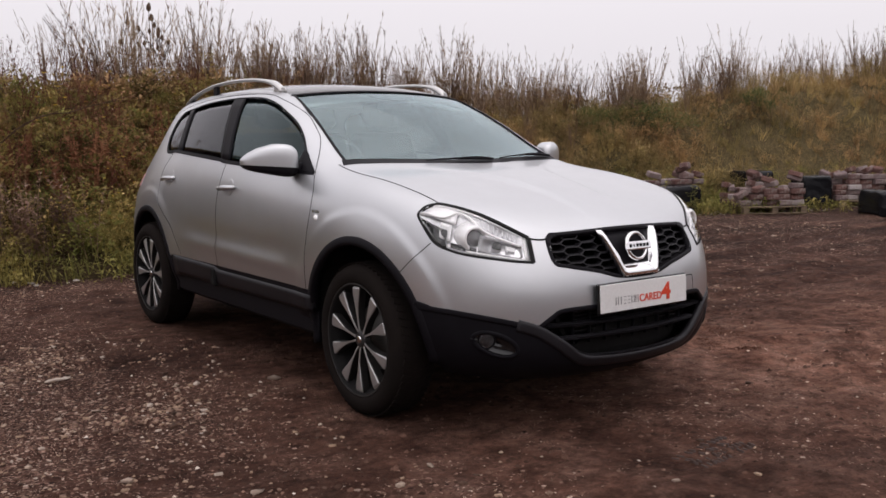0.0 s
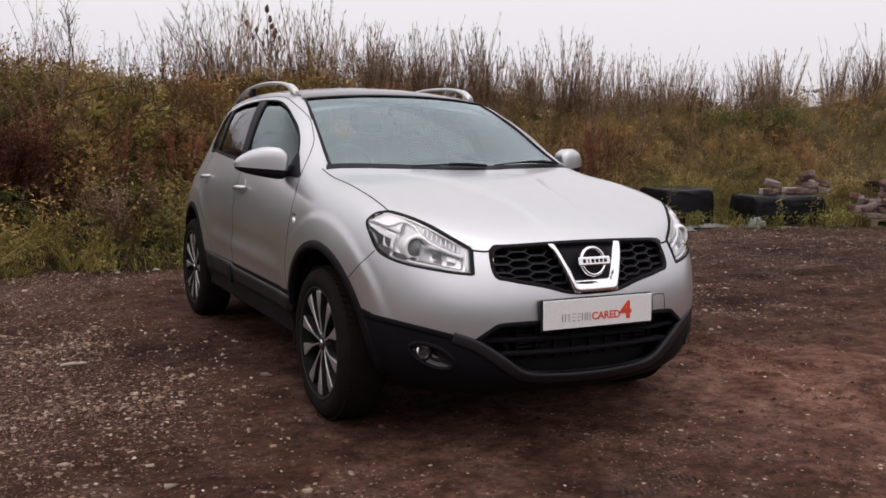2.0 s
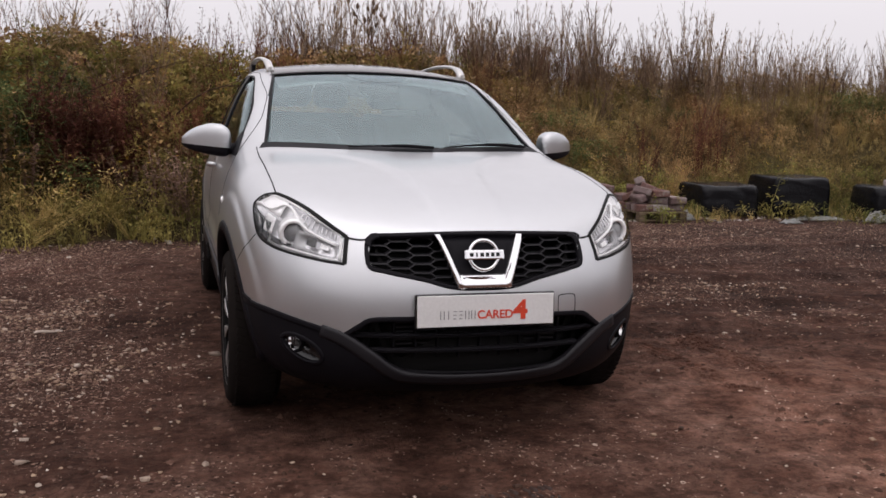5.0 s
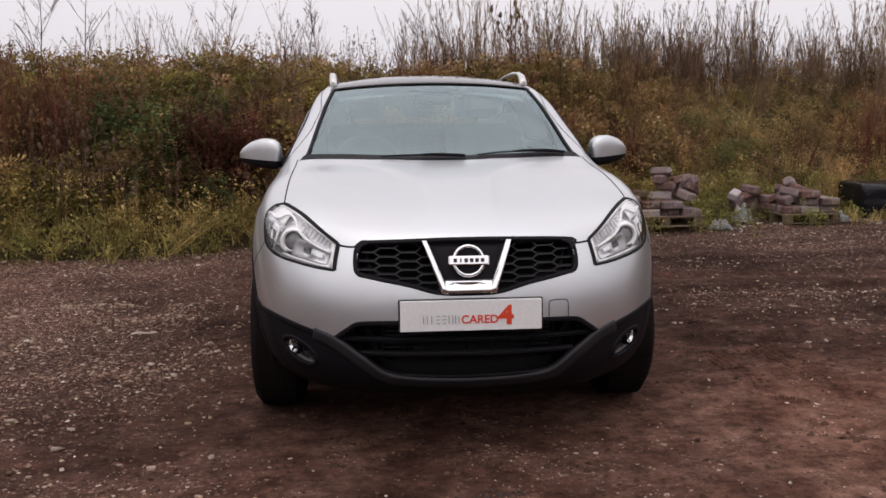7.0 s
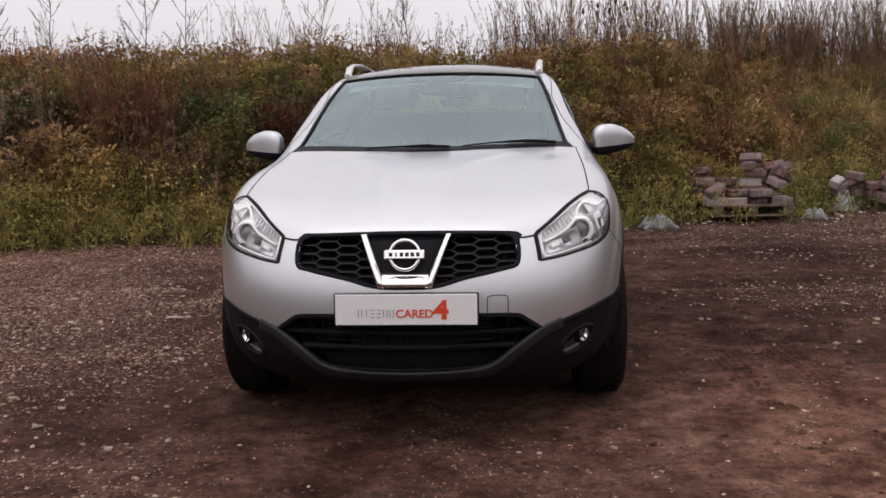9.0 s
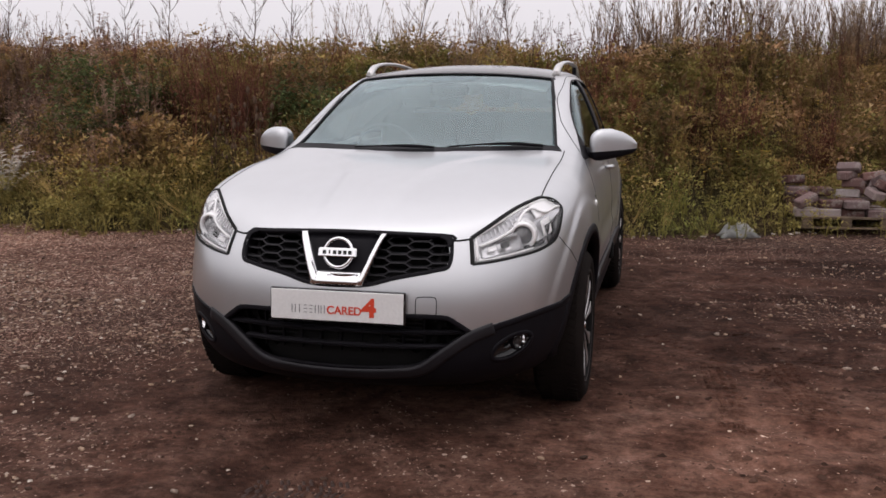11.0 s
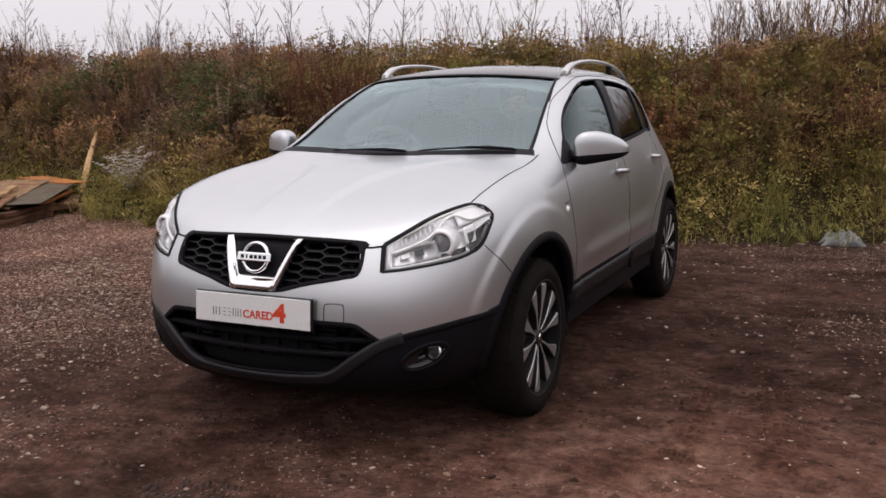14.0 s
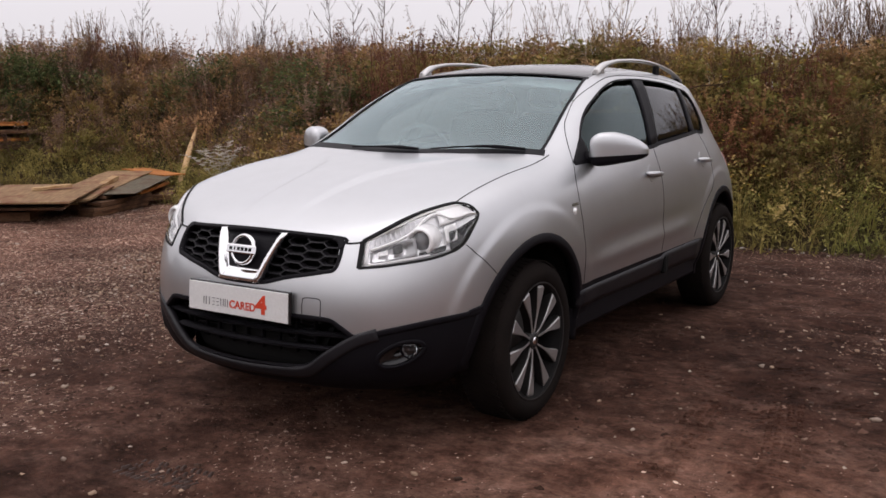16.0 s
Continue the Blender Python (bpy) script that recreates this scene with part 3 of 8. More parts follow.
def spaced(inner, step, outer):
    """Even steps near, then growing ones out to the horizon."""
    a = list(np.arange(inner[0], inner[1] + step / 2, step))
    lo, hi, s = a[0], a[-1], step
    left, right = [], []
    while hi < outer:
        s *= 1.35
        hi += s
        lo -= s
        right.append(hi)
        left.append(lo)
    return np.array(left[::-1] + a + right)


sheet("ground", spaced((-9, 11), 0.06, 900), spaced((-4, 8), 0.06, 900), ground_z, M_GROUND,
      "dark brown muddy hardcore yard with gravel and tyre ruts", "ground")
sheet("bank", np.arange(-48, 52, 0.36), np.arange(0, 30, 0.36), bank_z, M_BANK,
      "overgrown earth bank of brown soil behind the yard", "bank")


# ---- the car: a silver five-door crossover; front axle over the origin, nose towards -y ----
car = empty("car", "silver metallic crossover car with black lower cladding on gravel", "car")
WB, WX = 2.63, 0.764          # wheelbase, wheel centre from the middle
WZ = 0.334


def interp_rows(c, keys, rows):
    return [np.interp(c, keys, [r[k] for r in rows]) for k in range(8)]


# plan of the body at its widest, from the nose round the side to the tail
PLAN_X = [0, .21, .41, .575, .71, .806, .858, .880, .872, .870, .870, .870, .870, .846, .778, .62, .35, 0]
PLAN_Y = [-.842, -.834, -.802, -.735, -.615, -.45, -.22, .05, .43, .95, 1.5, 2.1, 2.6, 2.93, 3.2, 3.37, 3.45, 3.47]
STATIONS = [0, 3, 5, 7, 10, 17]
INSET = [(.12, .02, -.028, -.006, 0, .025, .06, .092), (.13, .05, .002, 0, 0, .02, .06, .11), (.12, .05, .012, .002, 0, .002, .014, .062),
         (.10, .05, .022, .008, 0, .003, .025, .085), (.10, .06, .02, .002, 0, .010, .032, .066), (.15, .05, 0, 0, .02, .04, .05, .08)]
LEVEL = [(.22, .26, .34, .48, .60, .69, .77, .838), (.23, .27, .36, .47, .58, .68, .76, .83), (.25, .30, .40, .49, .58, .69, .81, .938),
         (.26, .30, .42, .54, .66, .77, .895, 1.028), (.28, .31, .40, .55, .70, .84, .965, 1.085), (.25, .32, .42, .55, .68, .82, .96, 1.10)]
BELT = {8: 1.042, 9: 1.06, 11: 1.115, 12: 1.135, 13: 1.14}

tang = np.gradient(np.stack([PLAN_X, PLAN_Y], 1), axis=0)
tang[0], tang[-1] = (1, 0), (-1, 0)
tang /= np.linalg.norm(tang, axis=1)[:, None]
SIDE = []
for c in range(18):
    ins, lev = interp_rows(c, STATIONS, INSET), interp_rows(c, STATIONS, LEVEL)
    lev[7] = BELT.get(c, lev[7])
    ins[7] += np.interp(c, [10, 11, 12, 13, 14, 15, 16], [0, .02, .075, .10, .10, .07, 0])
    ins[6] += np.interp(c, [11, 12, 13, 14, 15, 16], [0, .015, .04, .05, .03, 0])
    nx, ny = -tang[c][1], tang[c][0]
    SIDE.append([(max(PLAN_X[c] + nx * i, 0) if c not in (0, 17) else 0.0, PLAN_Y[c] + ny * i, z) for i, z in zip(ins, lev)])
TOPS = [col[7] for col in SIDE]

# bonnet: from the nose edge to the scuttle, crowned in the middle
HOOD_MID = [(-.75, .838), (-.62, .900), (-.42, .958), (-.16, 1.009), (.07, 1.048), (.27, 1.078)]
FR = (0, .40, .78, 1)
HOOD = [[None] * 6 for _ in range(4)]
for j in range(6):
    xe, ye, ze = TOPS[3 + j]
    yc, zc = HOOD_MID[j]
    for i, f in enumerate(FR):
        HOOD[i][j] = (f * xe, yc + (ye - yc) * f ** 2, zc - (zc - ze) * f ** 3.4)
for i in range(4):
    HOOD[i][0] = TOPS[i]
HOOD[1][5], HOOD[2][5] = (.31, .295, 1.085), (.60, .365, 1.078)

# glasshouse: base points and roof-edge points round the car
BASE = [HOOD[0][5], HOOD[1][5], HOOD[2][5]] + TOPS[8:]
EDGE = [(0, 1.03, 1.478), (.27, 1.05, 1.472), (.50, 1.11, 1.456), (.600, 1.22, 1.452), (.612, 1.42, 1.468), (.615, 1.75, 1.482), (.602, 2.15, 1.478),
        (.582, 2.50, 1.458), (.55, 2.78, 1.432), (.49, 2.93, 1.412), (.40, 2.97, 1.42), (.21, 3.0, 1.43), (0, 3.01, 1.435)]
HOUSE = []
for k, (b, e) in enumerate(zip(BASE, EDGE)):
    b, e = np.array(b), np.array(e)
    bow = (0, 0, 0, .018, .018, .018, .016, .010, .006, .004, 0, 0, 0)[k]
    col = [tuple(b)]
    for f in (0.36, 0.70):
        p = b + (e - b) * f
        p[0] += bow * 4 * f * (1 - f) if k else 0
        p[2] += (0.014 if k < 3 else 0.046 if k == 3 else 0) * 4 * f * (1 - f)
        col.append(tuple(p))
    HOUSE.append(col + [tuple(e)])
ROOF_MID = [(1.03, 1.478), (1.34, 1.522), (1.75, 1.545), (2.15, 1.54), (2.50, 1.515), (2.80, 1.475), (3.01, 1.435)]
ROOF = [[None] * 7 for _ in range(4)]
for k in range(7):
    xe, ye, ze = EDGE[3 + k]
    yc, zc = ROOF_MID[k]
    for i, f in enumerate((0, .44, .82, 1)):
        ROOF[i][k] = (f * xe, yc + (ye - yc) * f ** 2, zc - (zc - ze) * f ** 2.2)
for i in range(4):
    ROOF[i][0], ROOF[i][6] = EDGE[i], EDGE[12 - i]


def grid_faces(grid, verts, faces, flip):
    at = len(verts)
    n, m = len(grid), len(grid[0])
    for col in grid:
        verts += [tuple(p) for p in col]
    for i in range(n - 1):
        for j in range(m - 1):
            q = (at + i * m + j, at + (i + 1) * m + j, at + (i + 1) * m + j + 1, at + i * m + j + 1)
            faces.append(q[::-1] if flip else q)


def cage_mesh():
    verts, faces = [], []
    for g, flip in ((SIDE, False), (HOOD, False), (HOUSE, False), (ROOF, False)):
        grid_faces(g, verts, faces, flip)
    n = len(verts)
    verts += [(-x, y, z) for x, y, z in verts]
    faces += [tuple(n + i for i in f)[::-1] for f in faces]
    bm = bmesh.new()
    vs = [bm.verts.new(v) for v in verts]
    for f in faces:
        bm.faces.new([vs[i] for i in f])
    bmesh.ops.remove_doubles(bm, verts=bm.verts[:], dist=0.004)
    bmesh.ops.recalc_face_normals(bm, faces=bm.faces[:])
    me = bpy.data.meshes.new("cage")
    bm.to_mesh(me)
    bm.free()
    return me


def subdivided(me, levels):
    ob = new("cage", me)
    mod = ob.modifiers.new("s", "SUBSURF")
    mod.levels = mod.render_levels = levels
    dg = bpy.context.evaluated_depsgraph_get()
    out = bpy.data.meshes.new_from_object(ob.evaluated_get(dg))
    bpy.data.objects.remove(ob)
    bpy.data.meshes.remove(me)
    return out


from mathutils.bvhtree import BVHTree

shell = subdivided(cage_mesh(), 4)
# pressed-in shapes: flared lips over the wheels, a raised middle of the bonnet, a low crease along the doors
for v in shell.vertices:
    x, y, z = v.co
    a, sg = abs(x), (1 if x > 0 else -1)
    if a > .55 and z < .95:
        r = min(math.hypot(y, z - WZ), math.hypot(y - WB, z - WZ))
        t = min(max((.582 - r) / .040, 0), 1)
        v.co.x += sg * .006 * t * t * (3 - 2 * t)
        if .45 < y < 2.1:
            v.co.x += sg * (.007 * math.exp(-((z - .585 - .02 * (y - .5)) / .035) ** 2) - .006 * math.exp(-((z - .66 - .02 * (y - .5)) / .05) ** 2)) * min(1, (y - .45) / .3, (2.1 - y) / .3)
    elif z > .80 and y < .34 and a < .70:
        edge = float(np.interp(y, [-.75, -.4, -.2, 0, .12, .2], [.13, .15, .178, .25, .34, .42]))
        t = min(max((edge + .016 - a) / .032, 0), 1)
        v.co.z += .015 * t * t * (3 - 2 * t) * min(1, max(0, (y + .72) / .45)) * min(1, max(0, (.26 - y) / .45))
shell.update()
SV = np.empty(len(shell.vertices) * 3)
shell.vertices.foreach_get("co", SV)
SV = SV.reshape(-1, 3)
SN = np.empty(len(shell.vertices) * 3)
shell.vertices.foreach_get("normal", SN)
SN = SN.reshape(-1, 3)
SF = np.array([p.vertices[:] for p in shell.polygons])
SC = SV[SF].mean(1)
if (SN[:, 0] * SV[:, 0]).sum() < 0:
    SN, SF = -SN, SF[:, ::-1]
tree = BVHTree.FromPolygons([tuple(v) for v in SV], [tuple(f) for f in SF])


def on_side(y, z, s):
    """The body's skin at (y, z) seen from the side s = -1 or 1, and its outward normal."""
    hit, nor, _, _ = tree.ray_cast(Vector((1.6 * s, y, z)), Vector((-s, 0, 0)))
    if hit is None:
        hit, nor, _, _ = tree.find_nearest(Vector((0.8 * s, y, z)))
    return hit, nor if nor.x * s > 0 else -nor


def on_front(x, z):
    hit, nor, _, _ = tree.ray_cast(Vector((x, -2, z)), Vector((0, 1, 0)))
    if hit is None:
        hit, nor, _, _ = tree.find_nearest(Vector((x, -0.6, z)))
    return hit, nor if nor.y < 0 else -nor


def on_top(x, y):
    hit, nor, _, _ = tree.ray_cast(Vector((x, y, 3)), Vector((0, 0, -1)))
    return hit, nor if nor.z > 0 else -nor


def on_near(x, y, z):
    hit, nor, _, _ = tree.find_nearest(Vector((x, y, z)))
    out = Vector((hit.x, hit.y - 1.2, 0.0))
    return hit, nor if nor.dot(out) > 0 else -nor


def slab(pts, thick):
    """A curved slab from a grid of (place, normal): front face, back face and rim."""
    bm = bmesh.new()
    n, m = len(pts), len(pts[0])
    top = [[bm.verts.new(p) for p, _ in row] for row in pts]
    low = [[bm.verts.new(p - nn * thick) for p, nn in row] for row in pts]
    for i in range(n - 1):
        for j in range(m - 1):
            bm.faces.new((top[i][j], top[i + 1][j], top[i + 1][j + 1], top[i][j + 1]))
            bm.faces.new((low[i][j], low[i][j + 1], low[i + 1][j + 1], low[i + 1][j]))
    for i in range(n - 1):
        for j in (0, m - 1):
            bm.faces.new((top[i][j], low[i][j], low[i + 1][j], top[i + 1][j]))
    for j in range(m - 1):
        for i in (0, n - 1):
            bm.faces.new((top[i][j], top[i][j + 1], low[i][j + 1], low[i][j]))
    return bm


def ruled(a, b, n, m, where, lift, round_n=False):
    """A grid between two curves, laid on the skin and lifted off it."""
    A, B = (curvy(a, n), curvy(b, n)) if round_n else (along(a, n), along(b, n))
    grid = []
    for p, q in zip(A, B):
        row = []
        for t in np.linspace(0, 1, m):
            h, nn = where(*(p + (q - p) * t))
            row.append((h + nn * lift, nn))
        grid.append(row)
    return grid


def band(line, width, where, lift, thick, n=40, crown=0.0, closed=False):
    """A raised strip along a line on the skin."""
    L = curvy(line, n)
    grid = []
    for k, p in enumerate(L):
        h, nn = where(*p)
        grid.append([h, nn])
    rows = []
    for k in range(n):
        a = grid[(k - 1) % n if closed else max(k - 1, 0)][0]
        b = grid[(k + 1) % n if closed else min(k + 1, n - 1)][0]
        h, nn = grid[k]
        across = (b - a).normalized().cross(nn).normalized()
        w = width(k / (n - 1)) if callable(width) else width
        rows.append([(h + across * w * f + nn * (lift + crown * (1 - abs(f) * 2)), nn) for f in (-0.5, -0.25, 0.25, 0.5)])
    return slab(rows, thick)


def inside(poly, u, v):
    """Which of the points (u, v) lie in the polygon."""
    p = np.array(poly)
    q = np.roll(p, -1, axis=0)
    res = np.zeros(len(u), bool)
    for (x1, y1), (x2, y2) in zip(p, q):
        cut = ((y1 > v) != (y2 > v)) & (u < (x2 - x1) * (v - y1) / (y2 - y1 + 1e-12) + x1)
        res ^= cut
    return res


# outlines, as (y, z) from the side and (x, z) from the front
WIN_LOW = [(.49, 1.040), (1.43, 1.078), (1.57, 1.092), (2.25, 1.130), (2.54, 1.132)]
WIN_TOP = [(.495, 1.046), (.645, 1.142), (.715, 1.200), (.80, 1.256), (.905, 1.307), (1.112, 1.382), (1.313, 1.424), (1.55, 1.437), (1.72, 1.437), (2.05, 1.425), (2.32, 1.400), (2.47, 1.385), (2.575, 1.345)]
LAMP_TOP = [(.478, -.678, .806), (.535, -.625, .846), (.62, -.505, .899), (.697, -.390, .936), (.744, -.362, .931), (.788, -.352, .906)]
LAMP_LOW = [(.494, -.726, .713), (.58, -.675, .722), (.69, -.582, .742), (.738, -.510, .760), (.772, -.448, .792), (.791, -.372, .878)]
GRILLE = [(-.385, .815), (0, .826), (.385, .815), (.412, .79), (.412, .711), (.36, .693), (.22, .665), (.115, .638), (0, .633), (-.115, .638), (-.22, .665), (-.36, .693), (-.412, .711), (-.412, .79)]
MOUTH = [(-.395, .524), (0, .530), (.395, .524), (.44, .505), (.495, .463), (.40, .396), (.305, .334), (0, .326), (-.305, .334), (-.40, .396), (-.495, .463), (-.44, .505)]


def hood_side(y):
    return np.interp(y, [-.39, -.1, .19, .40], [.700, .704, .705, .700])


cx, cy, cz = SC.T
ca = np.abs(cx)
side_dlo = inside([(.495, 1.042)] + WIN_LOW[1:] + [(2.61, 1.17), (2.635, 1.225), (2.62, 1.29)] + WIN_TOP[::-1][:-1] + [(.555, 1.082), (.495, 1.048)], cy, cz) & (ca > 0.5)
ws_low, ws_top = .208 + .165 * (ca / .665) ** 2, 1.045 + .085 * (ca / .56) ** 2
screen = (cy > ws_low + .05) & (cy < ws_top) & (ca < .668 - .113 * (cy - .40) / .72) & (cz > 1.04)
wheel_hole = (ca > .45) & ((np.hypot(cy, cz - WZ) < .430) | (np.hypot(cy - WB, cz - WZ) < .430))
lamp_poly = np.array([(h.x, h.z) for h, _ in (on_near(*p) for p in [*curvy(LAMP_TOP, 24), *curvy(LAMP_LOW, 24)[::-1]])])
lamp_poly = lamp_poly.mean(0) + (lamp_poly - lamp_poly.mean(0)) * .985
lamp_hole = inside(lamp_poly, ca, cz) & (cy < -.3)
nose_hole = (inside([(x * .994, .73 + (z - .73) * .985) for x, z in GRILLE], cx, cz) | inside(MOUTH, cx, cz)) & (cy < -.6)
black_line = np.where(cy < -.35, np.interp(ca, [.49, .60, .70, .80, .86], [.470, .492, .512, .530, .55]), np.where(cy > 2.95, .55, .50))
cladding = (cz < black_line) & (cy < 3.6)
rear_glass = (cy > 3.0) & (cz > 1.14) & (cz < 1.40) & (ca < .50)
roof_black = (cz > 1.40) & (ca < .552) & (cy > ws_top) & (cy < 2.85)
nose_edge = np.interp(ca, [0, .40, .478, .535, .62, .697, .72], [.832, .825, .806, .848, .901, .936, .945])
bonnet = (cy < ws_low) & (cz > nose_edge) & (ca < np.where(cy > -.40, hood_side(cy), .70)) & (cz > .78)
fog_hole = (np.hypot((ca - .634) / .062, (cz - .396 - .40 * (ca - .634)) / .040) < 1) & (cy < -.35)
gone = fog_hole | side_dlo | screen | wheel_hole | lamp_hole | nose_hole | rear_glass
front_seam = np.interp(cz, [.5, .64, .87, 1.0, 1.10], [.44, .435, .41, .43, .50])
mid_seam = np.interp(cz, [.5, .85, 1.08, 1.5], [1.49, 1.49, 1.47, 1.66])
rear_seam = np.interp(cz, [.5, .70, .83, 1.0, 1.13, 1.5], [2.05, 2.22, 2.44, 2.50, 2.42, 2.44])
pillar = (cz > 1.04) & (cy > .40)
roof_edge = pillar & (ca < .70) & (cz > 1.39)
REGION = np.full(len(SC), 0)
REGION[(cy < .6) & (cz > black_line)] = 1
REGION[(cy > front_seam) & (cy <= mid_seam)] = 2
REGION[(cy > mid_seam) & (cy <= rear_seam)] = 3
REGION[cy > rear_seam] = 4
REGION[(cy < -.40) & (ca < .86)] = 5
REGION[(cy < -.22) & (cz < np.interp(cy, [-.5, -.22], [.80, .66]))] = 5
REGION[roof_edge | (pillar & (cy > .3) & (ca < .72) & (cy < 1.3) & (cz < 1.46) & (cy > front_seam - .1) & (~side_dlo) & (cz > np.interp(cy, [.4, .677, .89, 1.112, 1.313, 1.6], [1.06, 1.225, 1.325, 1.40, 1.44, 1.452])))] = 6
REGION[bonnet] = 7
REGION[roof_black] = 8
REGION[cladding] = 9
NAMES = {1: "front_wing", 2: "front_door", 3: "rear_door", 4: "rear_body", 5: "front_bumper", 6: "roof_pillar", 7: "bonnet", 8: "roof_panel", 9: "lower_cladding", 0: "body_side"}


def panel(name, pick, material, label=""):
    """One panel of the shell, that keeps the shell's own normals."""
    f = SF[pick]
    if not len(f):
        return None
    used, inv = np.unique(f, return_inverse=True)
    me = quads(name, SV[used], inv.reshape(f.shape), material)
    me.shade_smooth()
    me.normals_split_custom_set_from_vertices([tuple(n) for n in SN[used]])
    return part(name, me, material, car, label)


for reg, name in NAMES.items():
    mat = M_ROOF if reg == 8 else M_PLASTIC if reg == 9 else M_PAINT
    lab = {8: "dark glass roof panel", 9: "black plastic lower cladding"}.get(reg, "")
    sides = ((cx < 0), (cx >= 0)) if reg in (0, 1, 2, 3, 6) else (np.ones(len(cx), bool),)
    for half in sides:
        panel(name, (REGION == reg) & ~gone & half, mat, lab)

lining = (cy > .30) & (cz > 1.02) & ~gone & (REGION != 8)
me_faces = SF[lining]
used, inv = np.unique(me_faces, return_inverse=True)
part("cabin_lining", quads("cabin_lining", SV[used] - SN[used] * .014, inv.reshape(me_faces.shape), M_LINING), M_LINING, car, "pale grey cabin lining", True)

# ---- glazing ----
def screen_grid(lift, grow=0.0):
    rows = []
    for v in np.linspace(0, 1, 18):
        row = []
        for u in np.linspace(-1, 1, 29):
            a = abs(u)
            y0, y1 = .240 + .150 * a * a - grow, 1.055 + .085 * a * a + grow
            y = y0 + (y1 - y0) * v
            x = u * (.682 + grow - .113 * (y - .40) / .72)
            h, n = on_top(x, y)
            row.append((h + n * lift, n))
        rows.append(row)
    return rows


part("windscreen", slab(screen_grid(-.004), .004), M_SCREEN, car, "large raked windscreen reflecting a pale sky", True)
edge_u = lambda y: .660 - .113 * (y - .40) / .72
part("windscreen_surround", band([(-edge_u(y), y) for y in (.40, .6, .8, 1.0, 1.12)], .015, on_top, .0015, .004), M_PLASTIC, car)
part("windscreen_surround", band([(edge_u(y), y) for y in (.40, .6, .8, 1.0, 1.12)], .015, on_top, .0015, .004), M_PLASTIC, car)
part("windscreen_header", band([(x, 1.052 + .085 * (x / .56) ** 2) for x in np.linspace(-.56, .56, 9)], .026, on_top, .0018, .004), M_PLASTIC, car)
part("scuttle", band([(x, .240 + .155 * (x / .665) ** 2) for x in np.linspace(-.68, .68, 13)], .066, on_top, .001, .012), M_PLASTIC, car, "black plastic scuttle panel")

